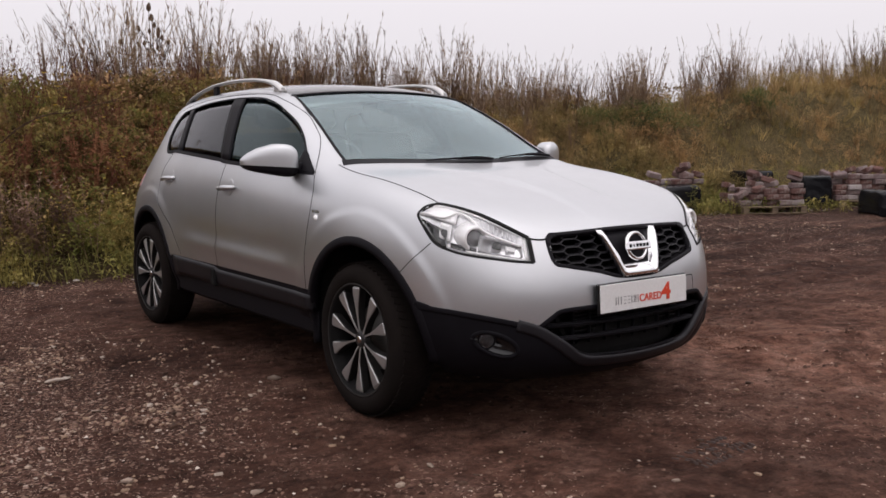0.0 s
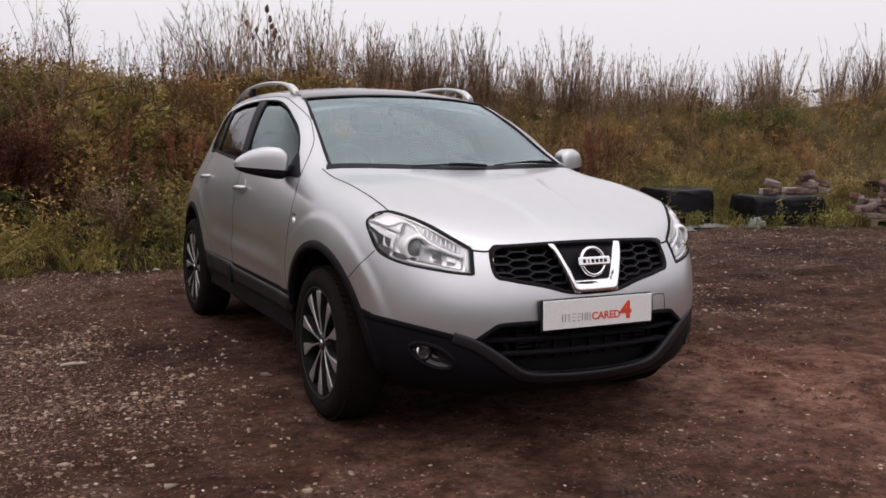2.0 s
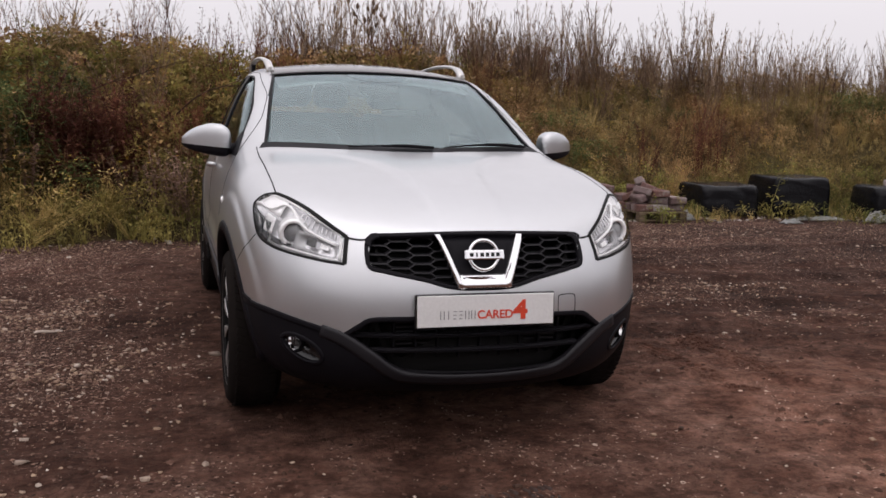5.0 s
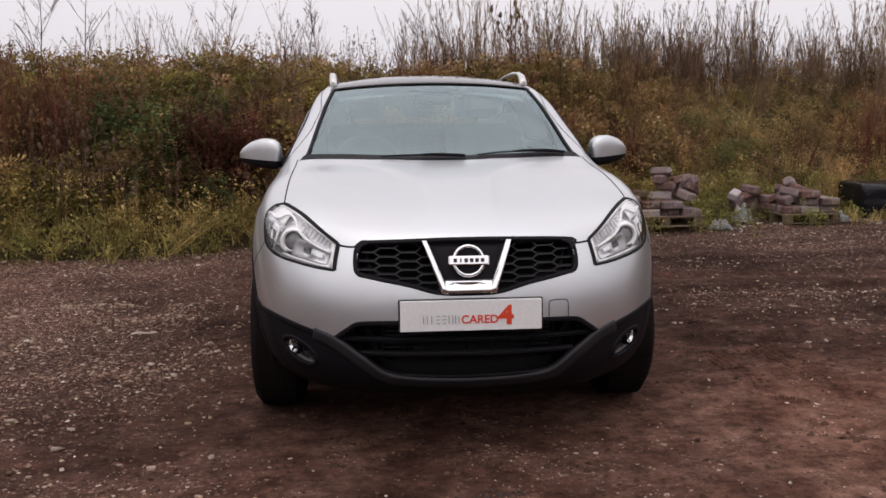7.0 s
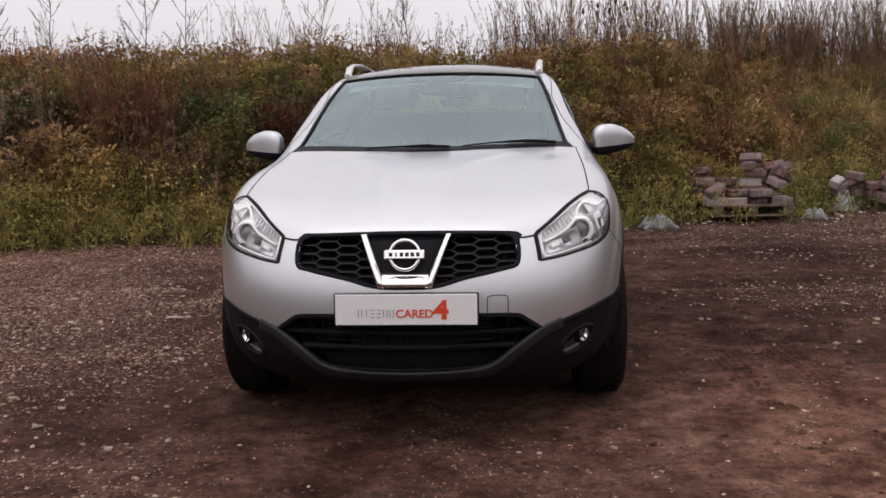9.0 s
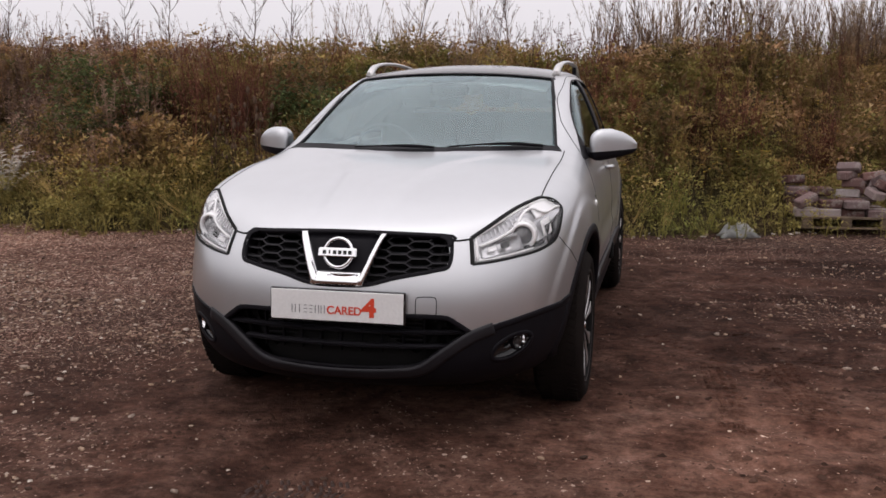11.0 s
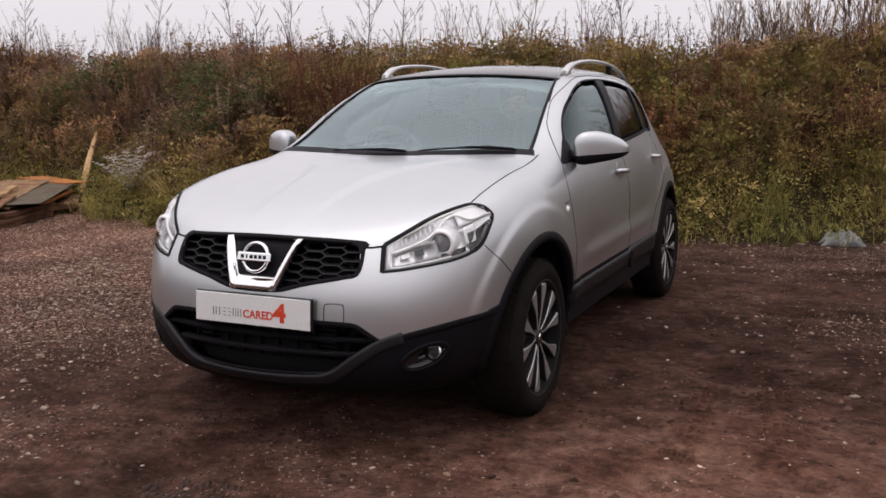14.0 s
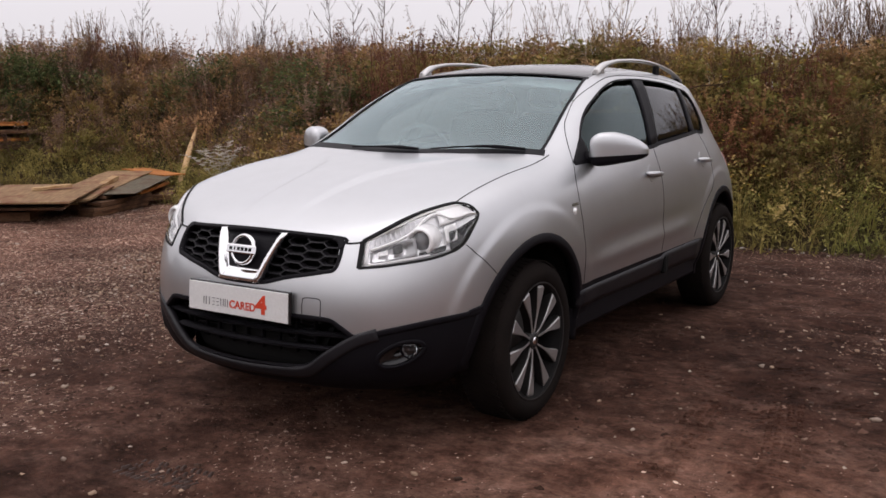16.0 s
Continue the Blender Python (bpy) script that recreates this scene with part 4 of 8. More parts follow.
for s in (-1, 1):
    side = lambda y, z, s=s: on_side(y, z, s)
    zl = lambda y: np.interp(y, [p[0] for p in WIN_LOW], [p[1] for p in WIN_LOW])
    zt = lambda y: np.interp(y, [p[0] for p in WIN_TOP] + [2.62], [p[1] for p in WIN_TOP] + [1.29])
    pts = lambda f, a, b, k=9: [(y, f(y)) for y in np.linspace(a, b, k)]
    part("front_window", slab(ruled(pts(zl, .497, 1.43), pts(zt, .497, 1.56, 24), 34, 8, side, -.006), .004), M_WINDOW, car, "clear green-tinted side window", True)
    part("rear_window", slab(ruled(pts(zl, 1.54, 2.26), pts(zt, 1.69, 2.33, 12), 20, 8, side, -.006), .004), M_PRIVACY, car, "dark privacy side window", True)
    part("quarter_window", slab(ruled([(2.30, 1.129), (2.42, 1.130), (2.54, 1.130), (2.615, 1.172), (2.642, 1.25)],
                                      [(2.36, 1.397), (2.45, 1.390), (2.55, 1.362), (2.61, 1.318), (2.642, 1.252)], 14, 8, side, -.006), .004), M_PRIVACY, car, "dark privacy quarter window", True)
    part("door_pillar", slab(ruled(pts(zl, 1.425, 1.548, 4), pts(zt, 1.550, 1.70, 4), 6, 8, side, .001), .012), M_PLASTIC, car, "black door pillar", True)
    part("door_pillar", slab(ruled(pts(zl, 2.23, 2.32, 3), pts(zt, 2.305, 2.385, 3), 4, 8, side, .001), .012), M_PLASTIC, car, "", True)
    part("window_sail", slab(ruled(pts(zl, .497, .66, 6), pts(lambda y: zt(y) - .002, .497, .66, 8), 16, 12, side, .003), .004), M_PLASTIC, car, "black mirror base panel", True)
    part("window_seal", band(WIN_LOW[:-1] + [(2.40, 1.134)], .022, side, .002, .003, 50), M_PLASTIC, car)
    part("window_seal", band([(.493, 1.044), (.555, 1.082), (.645, 1.142), (.715, 1.20), (.80, 1.256), (.905, 1.306)], .010, side, .002, .004, 30), M_PLASTIC, car)
    part("window_seal", band(WIN_TOP[1:], .009, side, .0015, .003, 60), M_SEAM, car)
    part("window_seal", band([(2.50, 1.378), (2.57, 1.347), (2.618, 1.30), (2.637, 1.235), (2.605, 1.172), (2.54, 1.131), (2.40, 1.129)], .022, side, .0015, .003, 30), M_SEAM, car)
    # roof gutter line and panel gaps
    part("roof_gutter", band([(.476, 1.034), (.515, 1.082), (.56, 1.130), (.62, 1.182), (.70, 1.236), (.89, 1.334), (1.112, 1.408), (1.313, 1.447), (1.6, 1.458), (2.0, 1.452), (2.35, 1.43), (2.6, 1.40)], .0038, side, .001, .004, 60), M_SEAM, car)
    for line in ([(.44, .50), (.435, .64), (.42, .78), (.41, .86), (.425, .96), (.475, 1.03)], [(1.49, .50), (1.49, .70), (1.49, .90), (1.46, 1.07)],
                 [(2.04, .52), (2.20, .69), (2.40, .80), (2.45, .90), (2.47, 1.02), (2.40, 1.125)]):
        part("panel_gap", band(line, .0042, side, .0008, .003, 40), M_SEAM, car)
    part("panel_gap", band([(s * hood_side(y), y) for y in (-.392, -.25, -.1, .05, .2, .32, .40)], .0052, on_top, .0008, .003, 40), M_SEAM, car)
    part("panel_gap", band([(s * .778, -.438, .787), (s * .80, -.41, .758), (s * .828, -.365, .715), (s * .848, -.325, .676), (s * .862, -.29, .645)], .0036, on_near, .0008, .003, 14), M_SEAM, car)
    part("panel_gap", band([(s * .408, -.715, .803), (s * .44, -.700, .798), (s * .482, -.68, .803)], .008, on_near, .0008, .003, 12), M_SEAM, car)

# ---- wheels and arches ----
def arch_grid(s, yc, lift):
    a0, a1 = (-12, 184) if yc < 1 else (-10, 188)
    rows = []
    for a in np.linspace(radians(a0), radians(a1), 46):
        row = []
        for k, r in enumerate((.414, .426, .446, .452)):
            y, z = yc + r * math.cos(a), WZ + r * math.sin(a)
            h, n = on_side(y, max(z, .33), s)
            h = Vector((h.x, y, z))
            row.append((h + Vector((s * (lift if k < 3 else .0005), 0, 0)), Vector((s, 0, 0))))
        rows.append(row)
    return rows


for s in (-1, 1):
    for yc in (0, WB):
        part("wheel_arch_trim", slab(arch_grid(s, yc, .005), .05), M_PLASTIC, car, "black plastic wheel arch trim", True)
        bm = bmesh.new()
        rows = []
        for a in np.linspace(radians(-5), radians(185), 24):
            y, z = yc + .424 * math.cos(a), WZ + .424 * math.sin(a)
            skin_x = abs(on_side(y, max(z, .30), s)[0].x) - .014
            rows.append([bm.verts.new((s * x, y, z)) for x in (min(.87 if yc else .85, skin_x), .52)])
        for p, q in zip(rows, rows[1:]):
            bm.faces.new((p[0], p[1], q[1], q[0]))
        bm.faces.new([r[1] for r in rows])
        part("wheel_housing", bm, M_DARK, car)
    side = lambda y, z, s=s: on_side(y, z, s)
    part("sill_trim", slab(ruled([(.40, .478), (.9, .480), (1.50, .482), (1.515, .498), (2.14, .502)], [(.40, .40), (.9, .395), (1.50, .39), (1.56, .39), (2.14, .39)], 30, 5, side, .012), .03), M_SATIN, car, "black sill moulding", True)
    bm = bmesh.new()
    box(bm, (s * .79, 1.28, .345), (.10, 1.75, .13), bevel=.02)
    part("sill", bm, M_PLASTIC, car)
    for k in (0,):
        bm = bmesh.new()
        box(bm, (s * .862, 1.535, .435), (.035, .05, .10), bevel=.008)
        part("sill_joint", bm, M_DARK, car)


def build_wheel():
    """An alloy wheel with ten blades that flare towards the rim; its outer face looks towards +x."""
    w = new("wheel")
    w.parent = car
    tagged(w, "ten-spoke machined alloy wheel with a dusty black tyre")
    half = [(.335, .034), (.330, .066), (.320, .089), (.302, .103), (.277, .1075), (.256, .103), (.2475, .097), (.238, .086)]
    prof = [(r, -h) for r, h in half[::-1]] + [(.336, 0)] + half
    tyre = part("tyre", lathe(prof, 80), M_RUBBER, w, "dusty black rubber tyre", True)
    bm = bmesh.new()
    for k in range(64):
        for x, tw in ((-.058, .35), (.058, -.35), (.0, .15)):
            a = 2 * math.pi * (k + (0.5 if x == 0 else 0)) / 64
            m = Matrix.Rotation(a, 4, "X") @ Matrix.Translation((x, 0, .3335 if x else .3355)) @ Matrix.Rotation(tw, 4, "Z")
            box(bm, (0, 0, 0), (.042, .024, .005), m)
    part("tread", bm, M_RUBBER, tyre)
    rim = [(.232, -.09), (.212, -.07), (.205, 0), (.212, .052), (.226, .074), (.236, .086), (.2435, .093), (.247, .0975), (.2455, .1005), (.239, .0985), (.231, .088)]
    part("rim", lathe(rim, 72), M_DARK, w, "dark painted wheel rim", True)
    part("rim_lip", lathe([(.2405, .0995), (.2445, .1018), (.2478, .1002)], 72), M_ALLOYDARK, w, "", True)
    disc = lathe([(.0005, .004), (.140, .004), (.142, -.004), (.140, -.012), (.06, -.012)], 48)
    part("brake_disc", disc, M_DISC, w, "dull steel brake disc", True)
    bm = bmesh.new()
    bmesh.ops.create_circle(bm, cap_ends=True, segments=40, radius=.206, matrix=Matrix.Translation((-.03, 0, 0)) @ Matrix.Rotation(math.pi / 2, 4, "Y"))
    part("back_plate", bm, M_DARK, w)
    shape = ((.030, .0120, .078), (.060, .0095, .083), (.095, .0100, .0865), (.118, .0150, .0885), (.140, .0235, .0900), (.162, .0345, .0915), (.184, .0460, .0925), (.205, .0560, .0930), (.223, .0600, .0930), (.239, .0540, .0925))
    for k in range(10):
        sgn = -1 if k % 2 else 1
        ang = 2 * math.pi * (k // 2) / 5 + math.pi / 2 + sgn * radians(16.6)
        m = Matrix.Rotation(ang, 4, "X")
        spoke = None
        # machined face on a darker painted bar; the blade leans away from its partner as it widens
        for name, mat, top, deep, grow in (("spoke", M_ALLOYDARK, -.0015, .036, 1.0), ("spoke_face", M_ALLOY, .0012, .0025, .92)):
            bm = bmesh.new()
            rows = []
            for r, wd, h in shape:
                o = sgn * (.004 * smooth(.10, .23, r) - .003)
                wd = wd * grow
                rim_drop = .010 * float(smooth(.222, .240, r))
                face = [bm.verts.new(m @ Vector((h + top - rim_drop - (.0035 if e in (0, 3) else 0), r, o + wd * f))) for e, f in enumerate((-.5, -.40, .40, .5))]
                rows.append(face + [bm.verts.new(m @ Vector((h + top - rim_drop - deep, r, o + wd * f))) for f in (.46, -.46)])
            for p, q in zip(rows, rows[1:]):
                for i in range(6):
                    bm.faces.new((p[i], p[(i + 1) % 6], q[(i + 1) % 6], q[i]))
            bm.faces.new(rows[0][::-1])
            bm.faces.new(rows[-1])
            ob = part(name, bm, mat, spoke or w, "" if spoke else "dark painted spoke with a machined face")
            spoke = spoke or ob
    part("hub", lathe([(.0005, .086), (.030, .086), (.037, .080), (.042, .05)], 32), M_ALLOYDARK, w, "", True)
    for k in range(5):
        a = 2 * math.pi * k / 5 + math.pi / 2
        nut = lathe([(.0005, .088), (.006, .0875), (.008, .084), (.008, .07)], 6)
        nut.transform(Matrix.Translation((0, .026 * math.cos(a), .026 * math.sin(a))) @ Matrix.Diagonal((1, .6, .6, 1)))
        part("wheel_nut", nut, M_DARK, w)
    part("centre_cap", lathe([(.0005, .0905), (.012, .090), (.0155, .0885), (.017, .084)], 24), M_CHROME, w, "chrome centre cap", True)
    return w


first = build_wheel()
turns = {(1, 0): 8, (-1, 0): 20, (1, WB): 31, (-1, WB): 3}
for (s, yc), turn in turns.items():
    m = Matrix.Translation((s * WX, yc, WZ)) @ Matrix.Rotation(0 if s > 0 else math.pi, 4, "Z") @ Matrix.Rotation(radians(turn), 4, "X")
    if (s, yc) == (1, 0):
        first.matrix_basis = m
    else:
        copy_thing(first, m)

# floor pan, that closes the body below
bm = bmesh.new()
box(bm, (0, 1.42, .28), (1.36, 3.4, .06), bevel=.01)
part("floor_pan", bm, M_DARK, car)
# unseen plate added only to block light and deepen the shade under the nose
bm = bmesh.new()
box(bm, (0, -.36, .25), (.92, .44, .02), bevel=.006)
part("shade_plate", bm, M_DARK, car, "unseen black plate that blocks light below the bumper")
bm = bmesh.new()
box(bm, (0, -.45, .50), (1.0, .36, .5), bevel=.02)
part("engine_bay", bm, M_DARK, car)


# ---- the nose ----
def ring_band(poly, width, where, lift, thick, n=80, crown=0.0):
    """A raised strip round a closed outline."""
    return band([*poly, poly[0]], width, where, lift, thick, n, crown)


part("bumper_trim", band([(-.575, .476), (-.50, .447), (-.41, .387), (-.315, .320), (-.20, .303), (0, .298), (.20, .303), (.315, .320), (.41, .387), (.50, .447), (.575, .476)],
                         .046, on_front, .005, .025, 80, .005), M_SATIN, car, "satin black bumper moulding", True)
for s in (-1, 1):
    part("bumper_trim", band([(s * .560, .474), (s * .60, .486), (s * .72, .514), (s * .818, .532)], .022, on_front, .004, .02, 24, .002), M_PLASTIC, car, "", True)
for s in (-1, 1):
    part("bumper_trim", band([(s * .812, -.455, .533), (s * .830, -.42, .540), (s * .844, -.388, .547)], .020, on_near, .004, .02, 12, .002), M_PLASTIC, car, "", True)
part("grille_frame", ring_band(GRILLE, .015, on_front, .001, .035, 140, .0015), M_PLASTIC, car, "black radiator grille surround", True)
part("mouth_frame", band([(-.50, .462), (-.44, .505), (-.395, .524), (-.2, .529), (0, .530), (.2, .529), (.395, .524), (.44, .505), (.50, .462)], .018, on_front, .002, .04, 60, .002), M_PLASTIC, car, "", True)


def recess(poly, depth, name, material, parent, inset=0.02):
    """A dark pan set back behind an opening of the nose."""
    xs = sorted({p[0] for p in poly})
    up = [(x, np.interp(x, xs, [max(q[1] for q in poly if abs(q[0] - xx) < 1e-6) for xx in xs])) for x in xs]
    dn = [(x, np.interp(x, xs, [min(q[1] for q in poly if abs(q[0] - xx) < 1e-6) for xx in xs])) for x in xs]
    grid = ruled([(x, z + inset) for x, z in up], [(x, z - inset) for x, z in dn], 30, 8, on_front, 0)
    grid = [[(p + Vector((0, depth, 0)), Vector((0, -1, 0))) for p, _ in row] for row in grid]
    return part(name, slab(grid, .01), material, parent)


for s in (-1, 1):
    corner = ruled([(s * .372, .822), (s * .394, .819), (s * .416, .802), (s * .418, .780)], [(s * .366, .806), (s * .380, .803), (s * .396, .793), (s * .400, .774)], 10, 4, on_front, .0022)
    part("grille_corner", slab(corner, .006), M_PLASTIC, car, "", True)
recess([(x, z) for x, z in GRILLE], .045, "grille_back", M_DARK, car)
recess([(x, z) for x, z in MOUTH], .075, "mouth_back", M_DARK, car)

# honeycomb on both sides of the grille
for s in (-1, 1):
    for k in range(4):
        for row in range(8):
            wide_of, hz, point = .078, .0305, .0105
            x0, z0 = .374 - k * wide_of, .640 + row * hz + (hz / 2 if k % 2 else 0)
            hexa = [(x0 + a, z0 + b) for a, b in ((wide_of / 2 + point, 0), (wide_of / 2 - point, hz / 2), (-wide_of / 2 + point, hz / 2), (-wide_of / 2 - point, 0), (-wide_of / 2 + point, -hz / 2), (wide_of / 2 - point, -hz / 2))]
            if not inside(GRILLE, np.array([x0]), np.array([z0]))[0] or x0 < np.interp(z0, [.645, .82], [.11, .150]):
                continue
            bm = bmesh.new()
            loop = []
            for j, (x, z) in enumerate(hexa):
                cxh, czh = x0 + (x - x0) * .95, z0 + (z - z0) * .84
                row_v = []
                for (xx, zz), d in (((x, z), .020), ((cxh, czh), .020), ((x0 + (x - x0) * .93, z0 + (z - z0) * .78), .046), ((x, z), .042)):
                    xx, zz = np.clip(xx, .09, .408), np.clip(zz, np.interp(xx, [.115, .22, .36, .412], [.642, .669, .697, .713]), .818)
                    h, n = on_front(s * xx, zz)
                    row_v.append(bm.verts.new(h + Vector((0, d, 0))))
                loop.append(row_v)
            for j in range(6):
                a, b = loop[j], loop[(j + 1) % 6]
                for i in range(3):
                    bm.faces.new((a[i], b[i], b[i + 1], a[i + 1]))
            part("grille_cell", bm, M_SATIN, car)

# chrome V, its black field and the round badge
grid = ruled([(-.15, .818), (.15, .818)], [(-.09, .645), (.09, .645)], 8, 8, on_front, -.012)
part("badge_field", slab(grid, .02), M_PLASTIC, car, "black badge field", True)
for s in (-1, 1):
    rows = []
    for t in np.linspace(0, 1, 10):
        x, z = .170 - .068 * t, .822 - .186 * t
        w = .028 + .012 * t
        row = []
        for f, lift in ((0, -.006), (.07, .016), (.30, .021), (.62, .019), (1, -.022)):
            h, n = on_front(s * (x - w * f), z)
            row.append((h + Vector((0, -lift, 0)), Vector((0, -1, 0))))
        rows.append(row)
    part("chrome_vee", slab(rows, .012), M_CHROME, car, "polished chrome grille vee", True)
rows = []
for x in np.linspace(-.101, .101, 9):
    row = []
    for z, lift in ((.684, -.014), (.674, -.001), (.660, .012), (.641, .023), (.634, .004)):
        h, n = on_front(x, z)
        row.append((h + Vector((0, -lift, 0)), Vector((0, -1, 0))))
    rows.append(row)
part("chrome_vee", slab(rows, .02), M_CHROME, car, "", True)
bh = on_front(0, .752)[0]
badge = new("badge")
badge.parent = car
tagged(badge, "round chrome badge")
tilt = Matrix.Translation(bh + Vector((0, -.020, 0))) @ Matrix.Rotation(radians(-14), 4, "X")
bm = bmesh.new()
bm2 = lathe([(.047, .0), (.049, -.008), (.055, -.010), (.060, -.006), (.061, .004)], 44, "y")
bm2.transform(tilt)
part("badge_ring", bm2, M_CHROME, badge, "", True)
bm = bmesh.new()
box(bm, (0, -.012, 0), (.150, .010, .034), tilt, .004)
part("badge_bar", bm, M_CHROME, badge)
bm = bmesh.new()
for k in range(6):
    box(bm, (-.050 + k * .020, -.0175, 0), (.0055 if k == 1 else .0135, .002, .0145), tilt)
part("badge_marks", bm, M_GLOSSBLACK, badge)
bm = bmesh.new()
box(bm, (0, .004, 0), (.085, .004, .085), tilt)
part("badge_back", bm, M_PLASTIC, badge)

# lower intake: two slats and the fins behind them
for z, w in ((.462, .475), (.408, .40)):
    rows = []
    for x in np.linspace(-w, w, 25):
        h, n = on_front(x, z)
        rows.append([(h + Vector((0, d, dz)), Vector((0, 0, 1))) for d, dz in ((.020, -.002), (.012, .003), (.03, .008), (.06, .004))])
    part("intake_slat", slab(rows, .006), M_SATIN, car)
for k in range(9):
    x = -.32 + k * .08
    h, n = on_front(x, .45)
    bm = bmesh.new()
    box(bm, (x, h.y + .055, .44), (.008, .02, .13), bevel=.002)
    part("intake_fin", bm, M_PLASTIC, car)
for k in range(7):
    z = .424 + k * .0155
    bm = bmesh.new()
    box(bm, (0, -.762, z), (.62, .008, .005))
    part("radiator_fin", bm, M_SATIN, car)
# number-plate carrier with a printed dealer board: grey and red block lettering and a big red numeral
plate = new("dealer_plate")
plate.parent = car
tagged(plate, "white dealer plate with grey and red print")
ptilt = Matrix.Translation((.004, -.853, .558)) @ Matrix.Rotation(radians(-3), 4, "X")
bm = bmesh.new()
box(bm, (0, .010, 0), (.532, .016, .124), ptilt, .004)
part("plate_holder", bm, M_GLOSSBLACK, plate, "black plate holder")
bm = bmesh.new()
box(bm, (0, -.001, 0), (.520, .006, .113), ptilt, .002)
part("plate_board", bm, M_PLATE, plate)


def print_bars(cells, x0, step, h, w, material, name, lift):
    """Block print: one stroke group a letter, of the height and weight of the real one."""
    bm = bmesh.new()
    for k, kind in enumerate(cells):
        x = x0 + k * step
        for part_x, part_z, bw, bh in {
            "n": ((-.4, 0, w, h), (.4, 0, w, h)),
            "i": ((0, 0, w, h),),
            "s": ((0, .45, step * .5, w), (0, 0, step * .5, w), (0, -.45, step * .5, w)),
            "c": ((-.4, 0, w, h), (0, .45, step * .5, w), (0, -.45, step * .5, w)),
        }[kind]:
            box(bm, (x + part_x * step * .7, -.0052, part_z * h), (bw, .0022, bh), ptilt @ Matrix.Translation((0, 0, lift)))
    part(name, bm, material, plate)


print_bars("nissnn", -.168, .0232, .030, .0024, M_GREY, "grey_print", -.014)


def lettering(word, size, m, material, name, parent, weight=0.0):
    """Raised print in the built-in font."""
    cu = bpy.data.curves.new(name, "FONT")
    cu.body, cu.size, cu.extrude, cu.offset = word, size, .0006, weight
    cu.align_x = "LEFT"
    ob = new(name, cu)
    me = bpy.data.meshes.new_from_object(ob.evaluated_get(bpy.context.evaluated_depsgraph_get()))
    bpy.data.objects.remove(ob)
    me.transform(m)
    me.materials.clear()
    return part(name, me, material, parent)


flat_on = lambda x, z: ptilt @ Matrix.Translation((x, -.0050, z)) @ Matrix.Rotation(math.pi / 2, 4, "X")
lettering("CARED", .0425, flat_on(-.037, -.0290), M_RED, "red_print", plate, .0009)
lettering("4", .094, flat_on(.102, -.0325) @ Matrix.Diagonal((1.14, 1, 1, 1)), M_RED, "red_numeral", plate, .0036)

# towing-eye cover
part("towing_eye_cover", band([(.300, .505), (.300, .585), (.312, .598), (.362, .598), (.374, .585), (.374, .525), (.372, .508)], .0035, on_front, .0006, .002, 40), M_SEAM, car)

